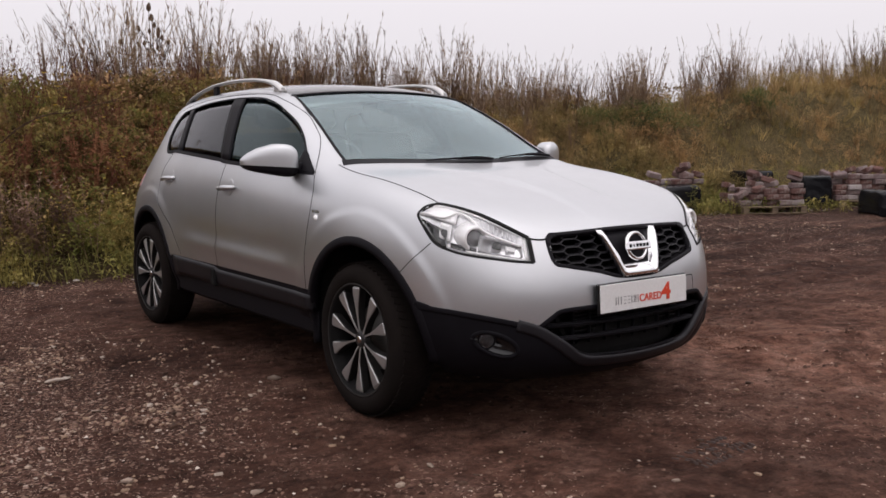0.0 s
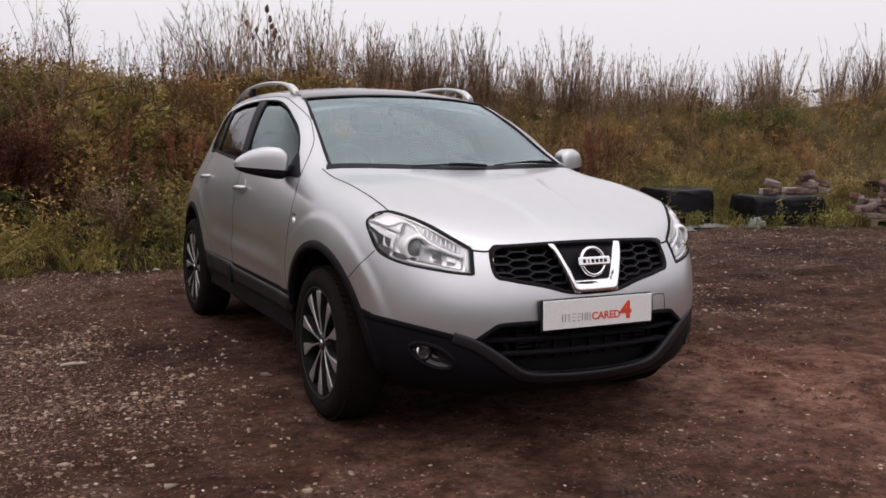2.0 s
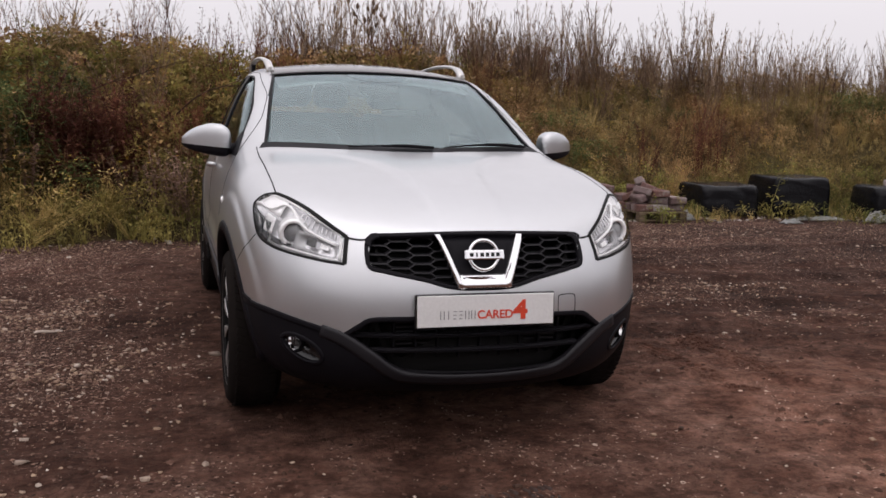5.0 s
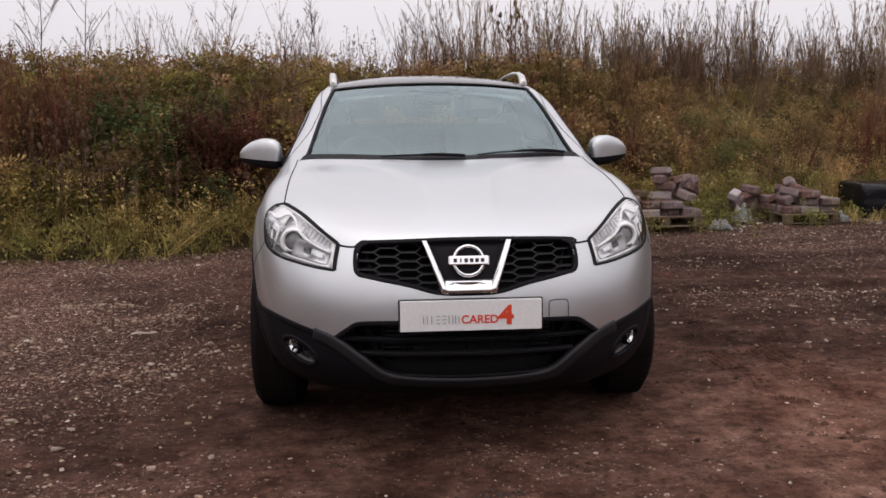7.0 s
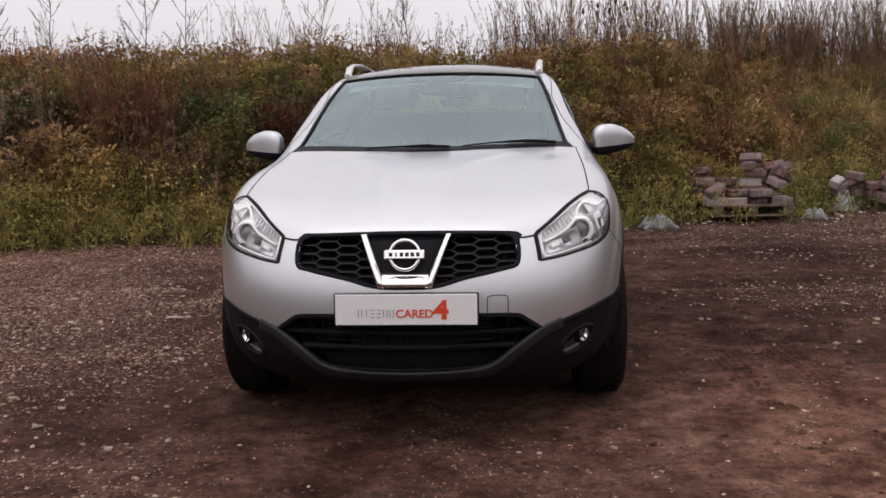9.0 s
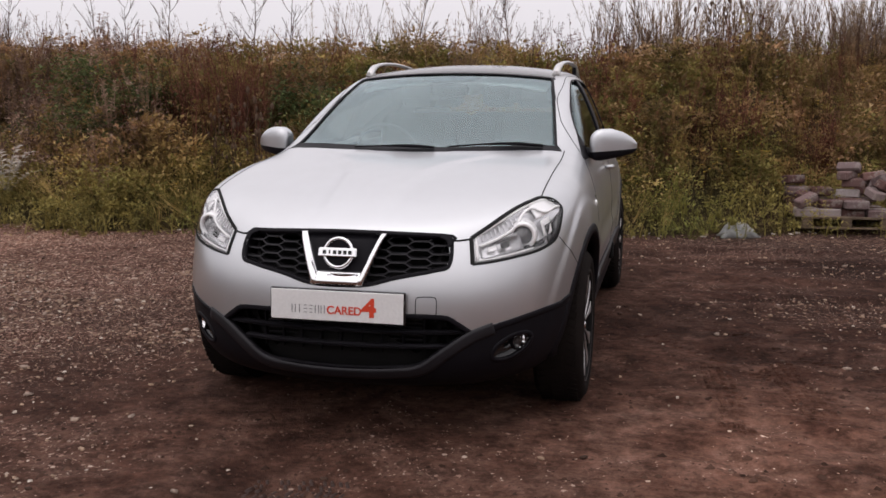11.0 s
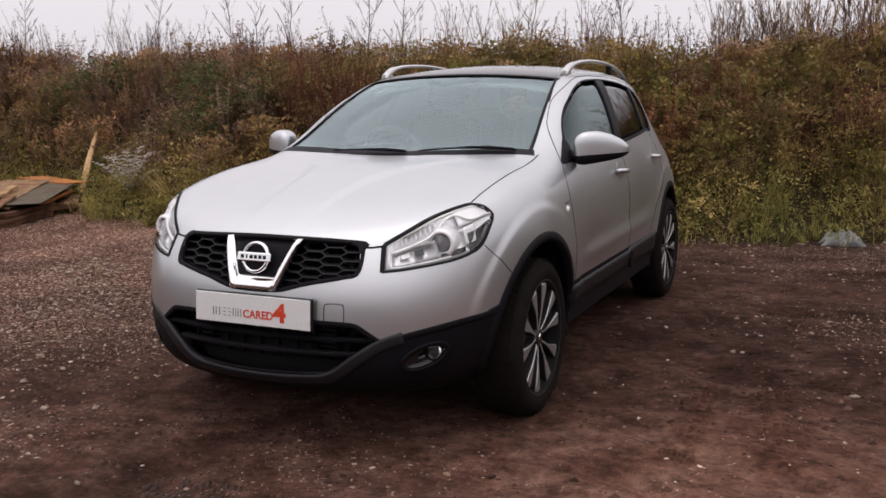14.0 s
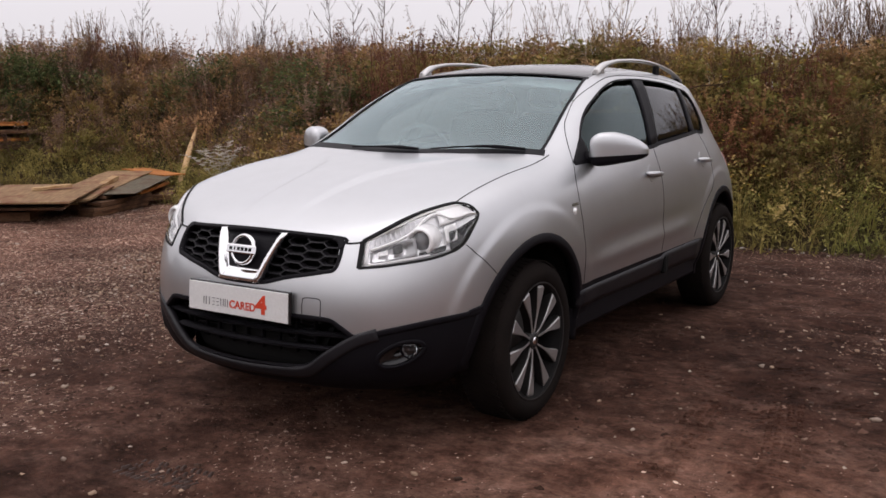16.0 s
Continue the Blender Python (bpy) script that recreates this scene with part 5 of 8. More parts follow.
# ---- lamps ----
for s in (-1, 1):
    near = lambda x, y, z, s=s: on_near(s * x, y, z)
    lamp = new("headlight")
    lamp.parent = car
    tagged(lamp, "clear swept-back headlight with a round projector")
    skin = ruled(LAMP_TOP, LAMP_LOW, 24, 9, near, 0, True)
    n, m = len(skin), len(skin[0])
    bowl = []
    for i, row in enumerate(skin):
        out = []
        for j, (p, nn) in enumerate(row):
            f = min(1, 3.2 * min(j, m - 1 - j) / (m - 1)) * min(1, 4 * min(i, n - 1 - i) / (n - 1))
            d = .010 + .036 * f
            out.append((p + Vector((-s * .35, .94, 0)).normalized() * d, nn))
        bowl.append(out)
    part("lamp_bowl", slab(bowl, .004), M_BOWL, lamp, "pale silver lamp bowl", True)
    ends = [(.494, -.726, .713), (.490, -.712, .745), (.484, -.695, .775), (.478, -.678, .806)]
    for line, wide in ((LAMP_TOP[:4], .013), (LAMP_TOP[3:], .010), (LAMP_LOW[-2:] + [LAMP_TOP[-1]], .010), (LAMP_LOW, .009), (ends, .016)):
        part("lamp_edge", band(line, wide, near, .0018, .02, 30), M_SEAM, lamp)
    # bright reflectors: an inner box, a brow along the top and an outer cup
    def inner(u0, u1, v0, v1, depth, name, material, k=8, curve=0.0):
        g = []
        for u in np.linspace(u0, u1, k):
            row = []
            for v in np.linspace(v0, v1, 6):
                a, b = u * (n - 1), v * (m - 1)
                i, j = min(int(a), n - 2), min(int(b), m - 2)
                fa, fb = a - i, b - j
                p = (skin[i][j][0] * (1 - fa) * (1 - fb) + skin[i + 1][j][0] * fa * (1 - fb) + skin[i][j + 1][0] * (1 - fa) * fb + skin[i + 1][j + 1][0] * fa * fb)
                mid = 4 * ((u - u0) / (u1 - u0)) * (1 - (u - u0) / (u1 - u0)) * 4 * ((v - v0) / (v1 - v0)) * (1 - (v - v0) / (v1 - v0))
                row.append((p + Vector((-s * .35, .94, 0)).normalized() * (depth + curve * mid), skin[i][j][1]))
            g.append(row)
        part(name, slab(g, .006), material, lamp, "", True)
    inner(.07, .41, .50, .90, .014, "reflector", M_REFLECTOR, 12, .034)
    inner(.05, .97, .05, .11, .008, "lamp_strip", M_BRIGHT, 24)
    inner(.03, .055, .10, .92, .008, "lamp_strip", M_BRIGHT, 3)
    inner(.04, .50, .90, .935, .008, "lamp_strip", M_BRIGHT, 12)
    inner(.60, .95, .14, .44, .016, "indicator", M_BRIGHT, 9, .010)
    inner(.66, .985, .60, .985, .008, "lamp_mask", M_GLOSSBLACK, 16, .022)
    inner(.63, .72, .48, .80, .010, "reflector", M_BRIGHT, 6, .012)
    inner(.42, .62, .82, .93, .012, "lamp_mask", M_GLOSSBLACK, 8, .004)
    inner(.24, .31, .58, .74, .011, "lamp_bezel", M_GLOSSBLACK, 5, .006)
    inner(.13, .20, .60, .72, .011, "reflector", M_BRIGHT, 5, .004)

    def spot(u, v, depth):
        a, b = u * (n - 1), v * (m - 1)
        i, j = min(int(a), n - 2), min(int(b), m - 2)
        fa, fb = a - i, b - j
        p = (skin[i][j][0] * (1 - fa) * (1 - fb) + skin[i + 1][j][0] * fa * (1 - fb) + skin[i][j + 1][0] * (1 - fa) * fb + skin[i + 1][j + 1][0] * fa * fb)
        return p + Vector((-s * .35, .94, 0)).normalized() * depth

    brow = curvy([(.07, .47), (.28, .45), (.40, .38), (.50, .23), (.60, .20), (.70, .38), (.82, .40), (.96, .30)], 30)
    bm = bmesh.new()
    tube(bm, [spot(u, v, .010) for u, v in brow], .0055, 6)
    part("lamp_brow", bm, M_BRIGHT, lamp, "", True)
    for k in range(9):
        u = .10 + k * .040
        inner(u, u + .008, .17, .36, .014, "lamp_rib", M_BOWL, 3)
    # projector
    h, nn = near(.655, -.580, .802)
    inward = Vector((-s * .18, .98, 0)).normalized()
    face = Matrix.Translation(h + inward * .031) @ (-inward).to_track_quat("Z", "Y").to_matrix().to_4x4()
    ring = lathe([(.036, .004), (.040, .014), (.047, .015), (.053, .008), (.056, -.01), (.056, -.04)], 32, "z")
    ring.transform(face)
    part("projector_ring", ring, M_BRIGHT, lamp, "", True)
    eye = lathe([(.0004, .020), (.016, .017), (.028, .009), (.037, -.004)], 28, "z")
    eye.transform(face)
    part("projector_lens", eye, M_OPTIC, lamp, "dark round projector lens", True)
    tube_m = lathe([(.056, .000), (.061, -.03), (.061, -.06)], 28, "z")
    tube_m.transform(face)
    part("projector_shroud", tube_m, M_BRIGHT, lamp, "", True)
    lens = [[(p + nn * .001, nn) for p, nn in row] for row in skin]
    part("lamp_lens", slab(lens, .003), M_LENS, lamp, "clear plastic lens", True).visible_shadow = False

    fog = new("fog_light")
    fog.parent = car
    tagged(fog, "small round fog light in a black oval recess")
    c = (.634, .396)
    oval = [(c[0] + .066 * math.cos(a), c[1] + .043 * math.sin(a) + .0264 * math.cos(a)) for a in np.linspace(0, 2 * math.pi, 25)[:-1]]
    fr = lambda x, z, s=s: on_front(s * x, z)
    part("fog_surround", ring_band(oval, .016, fr, .003, .012, 60, .003), M_PLASTIC, fog, "", True)
    dish = []
    for k in (1.0, .9, .7, .4, .02):
        row = []
        for a in np.linspace(0, 2 * math.pi, 33):
            hh, n2 = fr(c[0] + .064 * k * math.cos(a), c[1] + .041 * k * math.sin(a) + .0256 * k * math.cos(a))
            row.append((hh - n2 * (.002 + .020 * (1 - k ** 3)), n2))
        dish.append(row)
    part("fog_recess", slab(dish, .003), M_GLOSSBLACK, fog, "glossy black oval recess", True)
    h, nn = fr(.664, .412)
    fm = Matrix.Translation(h + nn * -.010) @ Vector((nn.x, nn.y, 0)).to_track_quat("Z", "Y").to_matrix().to_4x4()
    for name, prof, mat in (("fog_ring", [(.0275, -.03), (.028, .002), (.031, .006), (.034, .003), (.034, -.02)], M_PLASTIC),
                            ("fog_reflector", [(.0004, -.026), (.010, -.022), (.020, -.010), (.0275, .004)], M_CHROME),
                            ("fog_bulb", [(.0004, -.004), (.006, -.005), (.008, -.010), (.008, -.024)], M_GLOSSBLACK),
                            ("fog_lens", [(.0004, .009), (.012, .008), (.022, .0055), (.0275, .003)], M_LENS)):
        piece = lathe(prof, 26, "z")
        piece.transform(fm)
        part(name, piece, mat, fog, "", True)

# ---- mirrors, rails, handles, wipers ----
for s in (-1, 1):
    mirror = new("door_mirror")
    mirror.parent = car
    tagged(mirror, "door mirror with a silver cap and black underside")
    for name, lo, hi, mat in (("mirror_cap", -.016, 1.0, M_PAINT), ("mirror_base", -1.0, -.016, M_PLASTIC)):
        bm = bmesh.new()
        bmesh.ops.create_uvsphere(bm, u_segments=36, v_segments=24, radius=1.0)
        for v in bm.verts:
            x, y, z = v.co
            e = 0.52
            x, y, z = (math.copysign(abs(q) ** e, q) for q in (x, y, z))
            outw = (x + 1) / 2
            tall = float(np.interp(outw, [0, .2, .45, .7, .88, 1], [.078, .086, .086, .068, .046, .024]))
            v.co = (x * .114, y * (.070 - .028 * outw) + (.118 * outw ** 2), z * (tall if z > 0 else .084 - .046 * outw))
        cut = [f for f in bm.faces if not (lo <= f.calc_center_median().z < hi)]
        bmesh.ops.delete(bm, geom=cut, context="FACES")
        bm.transform(Matrix.Translation((s * .912, .652, 1.092)) @ Matrix.Diagonal((s, 1, 1, 1)))
        part(name, bm, mat, mirror, "", True)
    bm = bmesh.new()
    box(bm, (0, 0, 0), (.15, .006, .085), Matrix.Translation((s * .900, .722, 1.096)) @ Matrix.Rotation(radians(s * 14), 4, "Z"), .002)
    part("mirror_glass", bm, M_CHROME, mirror)
    bm = bmesh.new()
    tube(bm, [(s * .775, .63, 1.060), (s * .83, .65, 1.056), (s * .885, .668, 1.054)], [.030, .024, .02], 10)
    part("mirror_arm", bm, M_PLASTIC, mirror, "", True)

    rail = new("roof_rail")
    rail.parent = car
    tagged(rail, "satin aluminium roof rail")
    line = []
    for y, up in ((1.245, .004), (1.30, .026), (1.38, .046), (1.55, .060), (1.85, .062), (2.15, .056), (2.40, .040), (2.56, .020), (2.66, .002)):
        h, nn = on_top(s * np.interp(y, [1.24, 1.6, 2.2, 2.66], [.548, .566, .562, .532]), y)
        line.append((h.x, h.y, h.z + up))
    L = curvy(line, 44)
    bm = bmesh.new()
    rows = []
    for k, p in enumerate(L):
        end = min(k, 43 - k) / 43
        wd, ht = .017 + .004 * (end < .1), .010 + .012 * math.exp(-((k / 43 - .04) / .06) ** 2)
        rows.append([bm.verts.new((p[0] + wd * math.cos(a), p[1], p[2] + ht * math.sin(a))) for a in np.arange(10) * math.pi / 5])
    for a, b in zip(rows, rows[1:]):
        for i in range(10):
            bm.faces.new((a[i], a[(i + 1) % 10], b[(i + 1) % 10], b[i]))
    bm.faces.new(rows[0])
    bm.faces.new(rows[-1])
    part("rail_bar", bm, M_RAIL, rail, "", True)
    for y in (1.29, 2.12, 2.58):
        h, nn = on_top(s * np.interp(y, [1.24, 1.6, 2.2, 2.66], [.548, .566, .562, .532]), y)
        up = np.interp(y, [1.29, 2.12, 2.58], [.024, .056, .016])
        bm = bmesh.new()
        box(bm, (h.x, y, h.z + up / 2 - .004), (.022, .10 if y < 1.5 else .06, up + .004), bevel=.004)
        part("rail_foot", bm, M_RAIL if y < 1.5 else M_PLASTIC, rail)

    for y, z in ((1.35, .942), (2.28, .968)):
        handle = new("door_handle")
        handle.parent = car
        tagged(handle, "silver pull door handle")
        h, nn = on_side(y, z, s)
        m = Matrix.Translation(h) @ Matrix.Rotation(radians(-2), 4, "X")
        bm = bmesh.new()
        tube(bm, [(s * .004, -.090, .002), (s * .024, -.076, .002), (s * .033, 0, .001), (s * .028, .074, -.002), (s * .004, .090, -.003)], [.009, .013, .014, .013, .010], 10)
        bm.transform(m)
        part("handle_bar", bm, M_PAINT, handle, "", True)
        side = lambda yy, zz, s=s: on_side(yy, zz, s)
        rows = []
        for r, up in ((1.0, .0004), (.93, .0013), (.85, .0013), (.6, .0008), (.3, .0006), (.02, .0005)):
            row = []
            for a in np.linspace(0, 2 * math.pi, 29):
                hh, n2 = side(y - .012 + r * .040 * math.cos(a), z + .002 + r * .046 * math.sin(a))
                row.append((hh + n2 * up, n2))
            rows.append(row)
        part("handle_cup", slab(rows, .003), M_PAINT, handle, "", True)
    # side repeater and the small chrome script above it
    h, nn = on_side(.350, .840, s)
    disc = lathe([(.0004, .006), (.012, .005), (.019, .001), (.020, -.004)], 20, "x")
    disc.transform(Matrix.Translation(h) @ Matrix.Diagonal((s, 1, .85, 1)))
    part("side_repeater", disc, M_BRIGHT, car, "small round clear indicator", True)
    bm = bmesh.new()
    for k in range(5):
        hh, n2 = on_side(.385 - .0145 * k + .0, .872, s)
        box(bm, (hh.x + s * .001, hh.y, hh.z), (.003, .0085, .014 if k % 2 else .009))
        box(bm, (hh.x + s * .001, hh.y, hh.z - .005), (.003, .013, .003))
    part("chrome_script", bm, M_CHROME, car)

for name, x0, x1, y0, y1 in (("wiper", -.30, .10, .262, .250), ("wiper", .16, .60, .262, .372)):
    wiper = new(name)
    wiper.parent = car
    tagged(wiper, "black windscreen wiper")
    pts = []
    for t in np.linspace(0, 1, 9):
        h, nn = on_top(x0 + (x1 - x0) * t, y0 + (y1 - y0) * t)
        pts.append(h + nn * (.009 + .004 * math.sin(math.pi * t)))
    bm = bmesh.new()
    tube(bm, pts, [.004] * 4 + [.006] * 5, 6)
    part("wiper_blade", bm, M_PLASTIC, wiper)
    bm = bmesh.new()
    off = Vector((0, -.012, .002))
    tube(bm, [pts[4] + off, pts[6] + off * 1.3, pts[8] + off * .6], [.006, .009, .007], 6)
    part("wiper_arm", bm, M_PLASTIC, wiper)

# ---- cabin ----
bm = bmesh.new()
rows = []
for x in np.linspace(-.66, .66, 15):
    rows.append([(Vector((x, y, z + .02 * math.cos(x * 4))), Vector((0, 0, 1))) for y, z in ((.36, 1.02), (.55, 1.04), (.80, 1.03), (.92, .96), (.94, .70))])
bm.free()
part("dashboard", slab(rows, .03), M_TRIM, car, "dark grey dashboard", True)
bm = lathe([(.175, -.012), (.187, -.008), (.190, .004), (.182, .012), (.172, .006), (.175, -.012)], 32, "y")
bm.transform(Matrix.Translation((-.37, 1.02, 1.02)) @ Matrix.Rotation(radians(24), 4, "X"))
part("steering_wheel", bm, M_TRIM, car, "", True)
for x, y in ((-.37, 1.55), (.37, 1.55), (-.38, 2.35), (0, 2.35), (.38, 2.35)):
    back = y > 2
    bm = bmesh.new()
    box(bm, (x, y - .22, .62), (.50 if not back else .38, .52, .16), bevel=.05)
    box(bm, (0, 0, .30), (.48 if not back else .38, .14, .60), Matrix.Translation((x, y, .66)) @ Matrix.Rotation(radians(-16), 4, "X"), .05)
    box(bm, (0, 0, .70), (.24, .10, .17), Matrix.Translation((x, y - .0, .68)) @ Matrix.Rotation(radians(-14), 4, "X"), .04)
    part("seat", bm, M_FABRIC, car)
bm = bmesh.new()
box(bm, (0, .98, 1.375), (.22, .05, .065), Matrix(), .02)
part("rear_view_mirror", bm, M_PLASTIC, car)
rows = []
for v in np.linspace(0, 1, 6):
    row = []
    for u in np.linspace(-1, 1, 9):
        h, nn = on_top(u * (.17 - .05 * v * v), 1.055 - .13 * v * (1 - .25 * u * u))
        row.append((h - nn * .010, nn))
    rows.append(row)
part("sensor_cover", slab(rows, .004), M_PLASTIC, car, "black sensor cover behind the glass")
grid = []
for y in np.linspace(1.06, 2.95, 14):
    row = []
    for x in np.linspace(-.52, .52, 9):
        h, nn = on_top(x, y)
        row.append((h - Vector((0, 0, .05)), Vector((0, 0, 1))))
    grid.append(row)
part("headlining", slab(grid, .01), M_LINING, car, "grey headlining", True)
for s in (-1, 1):
    grid = []
    for y in np.linspace(.5, 2.15, 14):
        grid.append([(Vector((s * x, y, z)), Vector((s, 0, 0))) for x, z in ((.74, 1.03 + .03 * (y - .5)), (.77, .8), (.76, .4))])
    part("door_lining", slab(grid, .01), M_TRIM, car)
bm = bmesh.new()
rows = [[on_near(x, 3.4, z)[0] for z in np.linspace(1.10, 1.43, 5)] for x in np.linspace(-.54, .54, 11)]
vs = [[bm.verts.new(p + Vector((0, -.006, 0))) for p in r] for r in rows]
for a, b in zip(vs, vs[1:]):
    for i in range(4):
        bm.faces.new((a[i], a[i + 1], b[i + 1], b[i]))
bmesh.ops.solidify(bm, geom=bm.faces[:], thickness=.004)
part("tailgate_window", bm, M_PRIVACY, car, "", True)
for s in (-1, 1):
    rows = []
    for z in np.linspace(.92, 1.04, 6):
        row = []
        for y in np.linspace(3.02, 3.32, 6):
            h, nn = on_near(s * .85, y, z)
            row.append((h + nn * .004, nn))
        rows.append(row)
    part("tail_light", slab(rows, .02), worn("tail_red_%d" % (s + 2), (.42, .22, .20), (.50, .30, .28), .15, 0, 9, 200, 0), car, "pale red tail light", True)


# ---- what grows on the bank ----
RNG = np.random.RandomState(11)


def rot_z(v, a):
    c, s = np.cos(a), np.sin(a)
    return np.stack([v[..., 0] * c - v[..., 1] * s, v[..., 0] * s + v[..., 1] * c, v[..., 2] + 0 * c], -1)


def leaf_quads(centre, heading, pitch, length, width):
    """Rhombic leaves: base, side, tip, side; slightly folded."""
    d = np.stack([np.cos(heading) * np.cos(pitch), np.sin(heading) * np.cos(pitch), np.sin(pitch)], -1)
    w = np.stack([-np.sin(heading), np.cos(heading), 0 * heading], -1)
    up = np.cross(d, w)
    b, t = centre, centre + d * length[:, None]
    m = centre + d * (length * .45)[:, None] + up * (width * .25)[:, None]
    return np.stack([b, m + w * (width / 2)[:, None], t, m - w * (width / 2)[:, None]], 1)


def blades(n, rng, h0, h1, spread, width, lean):
    """Bent blades from one root, two quads each."""
    a, h = rng.uniform(0, 6.28, n), rng.uniform(h0, h1, n)
    l0 = rng.uniform(0.1, 1, n) * lean
    r = rng.uniform(0, spread, n)
    root = np.stack([r * np.cos(a), r * np.sin(a), 0 * a], -1)
    d = np.stack([np.cos(a), np.sin(a), 0 * a], -1)
    w = np.stack([-np.sin(a + rng.uniform(-1, 1, n)), np.cos(a), 0 * a], -1) * width
    p1 = root + d * (h * l0 * .35)[:, None] + np.stack([0 * a, 0 * a, h * .6], -1)
    p2 = root + d * (h * l0 * 1.0)[:, None] + np.stack([0 * a, 0 * a, h * (1 - .25 * l0)], -1)
    q1 = np.stack([root - w, root + w, p1 + w * .8, p1 - w * .8], 1)
    q2 = np.stack([p1 - w * .8, p1 + w * .8, p2 + w * .12, p2 - w * .12], 1)
    return np.stack([q1, q2], 1).reshape(-1, 4, 3)


def stem(pts, r0, r1):
    """A thin three-sided stem through points."""
    pts = np.array(pts, float)
    k = len(pts)
    r = np.linspace(r0, r1, k)
    out = []
    ang = np.array([0, 2.094, 4.189])
    ring = np.stack([np.cos(ang), np.sin(ang), 0 * ang], -1)
    for i in range(k - 1):
        a, b = pts[i] + ring * r[i], pts[i + 1] + ring * r[i + 1]
        for j in range(3):
            out.append([a[j], a[(j + 1) % 3], b[(j + 1) % 3], b[j]])
    return np.array(out)


def bent(rng, h, lean, k=4):
    a = rng.uniform(0, 6.28)
    t = np.linspace(0, 1, k)
    return np.stack([np.cos(a) * lean * h * t ** 2 + rng.normal(0, .012 * h, k) * t, np.sin(a) * lean * h * t ** 2 + rng.normal(0, .012 * h, k) * t, h * t * (1 - .1 * lean)], -1)


def proto_grass(rng, dry=False):
    return blades(16, rng, .22, .55, .10, .005 if dry else .006, .9)


def proto_tall_grass(rng):
    return blades(14, rng, .5, 1.0, .12, .004, .55)


def proto_weed(rng, h=.6, leaf=.055, n=34):
    """A leafy herb: stem and leaves up it."""
    s = bent(rng, h, .25)
    q = [stem(s, .005, .002)]
    t = rng.uniform(.1, 1, n)
    c = np.stack([np.interp(t, np.linspace(0, 1, 4), s[:, k]) for k in range(3)], -1)
    c += np.stack([rng.normal(0, .06, n), rng.normal(0, .06, n), rng.normal(0, .02, n)], -1) * (1.1 - t)[:, None] * 1.6
    q.append(leaf_quads(c, rng.uniform(0, 6.28, n), rng.uniform(-.7, .7, n), leaf * rng.uniform(.7, 1.8, n), leaf * .5 * rng.uniform(.6, 1.3, n)))
    return np.concatenate(q)


def proto_bramble(rng):
    """A low mound of arching canes with many small leaves."""
    q = []
    for _ in range(7):
        a, L = rng.uniform(0, 6.28), rng.uniform(.4, .8)
        t = np.linspace(0, 1, 5)
        h = rng.uniform(.35, .75)
        p = np.stack([np.cos(a) * L * t, np.sin(a) * L * t, h * np.sin(np.pi * (t * .75 + .08))], -1)
        q.append(stem(p, .006, .003))
        n = 34
        tt = rng.uniform(.1, 1, n)
        c = np.stack([np.interp(tt, t, p[:, k]) for k in range(3)], -1) + rng.normal(0, .06, (n, 3))
        q.append(leaf_quads(c, rng.uniform(0, 6.28, n), rng.uniform(-.6, .5, n), rng.uniform(.04, .085, n), rng.uniform(.03, .055, n)))
    return np.concatenate(q)


def proto_dock(rng, h=1.0):
    """Dead dock or mugwort: upright stems, each crusted with seed up its upper half."""
    q = []
    for _ in range(4):
        hh = h * rng.uniform(.6, 1.1)
        s = bent(rng, hh, .18)
        s += np.array([rng.normal(0, .05), rng.normal(0, .05), 0])
        q.append(stem(s, .005, .002))
        n = 32
        t = rng.uniform(.35, 1, n)
        c = np.stack([np.interp(t, np.linspace(0, 1, 4), s[:, k]) for k in range(3)], -1)
        sp = .045 * (1.15 - t)[:, None] + .008
        c += rng.normal(0, 1, (n, 3)) * sp
        q.append(leaf_quads(c, rng.uniform(0, 6.28, n), rng.uniform(-.2, 1.3, n), rng.uniform(.015, .05, n), rng.uniform(.008, .016, n)))
    return np.concatenate(q)


def proto_stalk(rng, h=1.2):
    """Tall bare stalks with fine side twigs and a little seed, that stand against the sky."""
    q = []
    for _ in range(3):
        hh = h * rng.uniform(.55, 1.1)
        s = bent(rng, hh, .22) + np.array([rng.normal(0, .08), rng.normal(0, .08), 0])
        q.append(stem(s, .0045, .0018))
        for _ in range(6):
            t = rng.uniform(.4, .97)
            b = np.array([np.interp(t, np.linspace(0, 1, 4), s[:, k]) for k in range(3)])
            a, L = rng.uniform(0, 6.28), hh * rng.uniform(.07, .2)
            e = b + np.array([np.cos(a) * .4, np.sin(a) * .4, .9]) * L
            q.append(stem([b, e], .0022, .0012))
            n = 3
            c = b + (e - b) * rng.uniform(.4, 1, n)[:, None] + rng.normal(0, .008, (n, 3))
            q.append(leaf_quads(c, rng.uniform(0, 6.28, n), rng.uniform(0, 1.4, n), rng.uniform(.012, .035, n), rng.uniform(.006, .012, n)))
    return np.concatenate(q)


def proto_flower(rng):
    """Small yellow daisies on a thin stem: heads alone, the leaves come from the herbs."""
    q = []
    for _ in range(3):
        c = np.array([rng.normal(0, .09), rng.normal(0, .09), rng.uniform(.3, .62)])
        n = 6
        q.append(leaf_quads(np.repeat(c[None], n, 0), np.arange(n) * 6.28 / n, np.full(n, .35), np.full(n, .017), np.full(n, .013)))
    return np.concatenate(q)


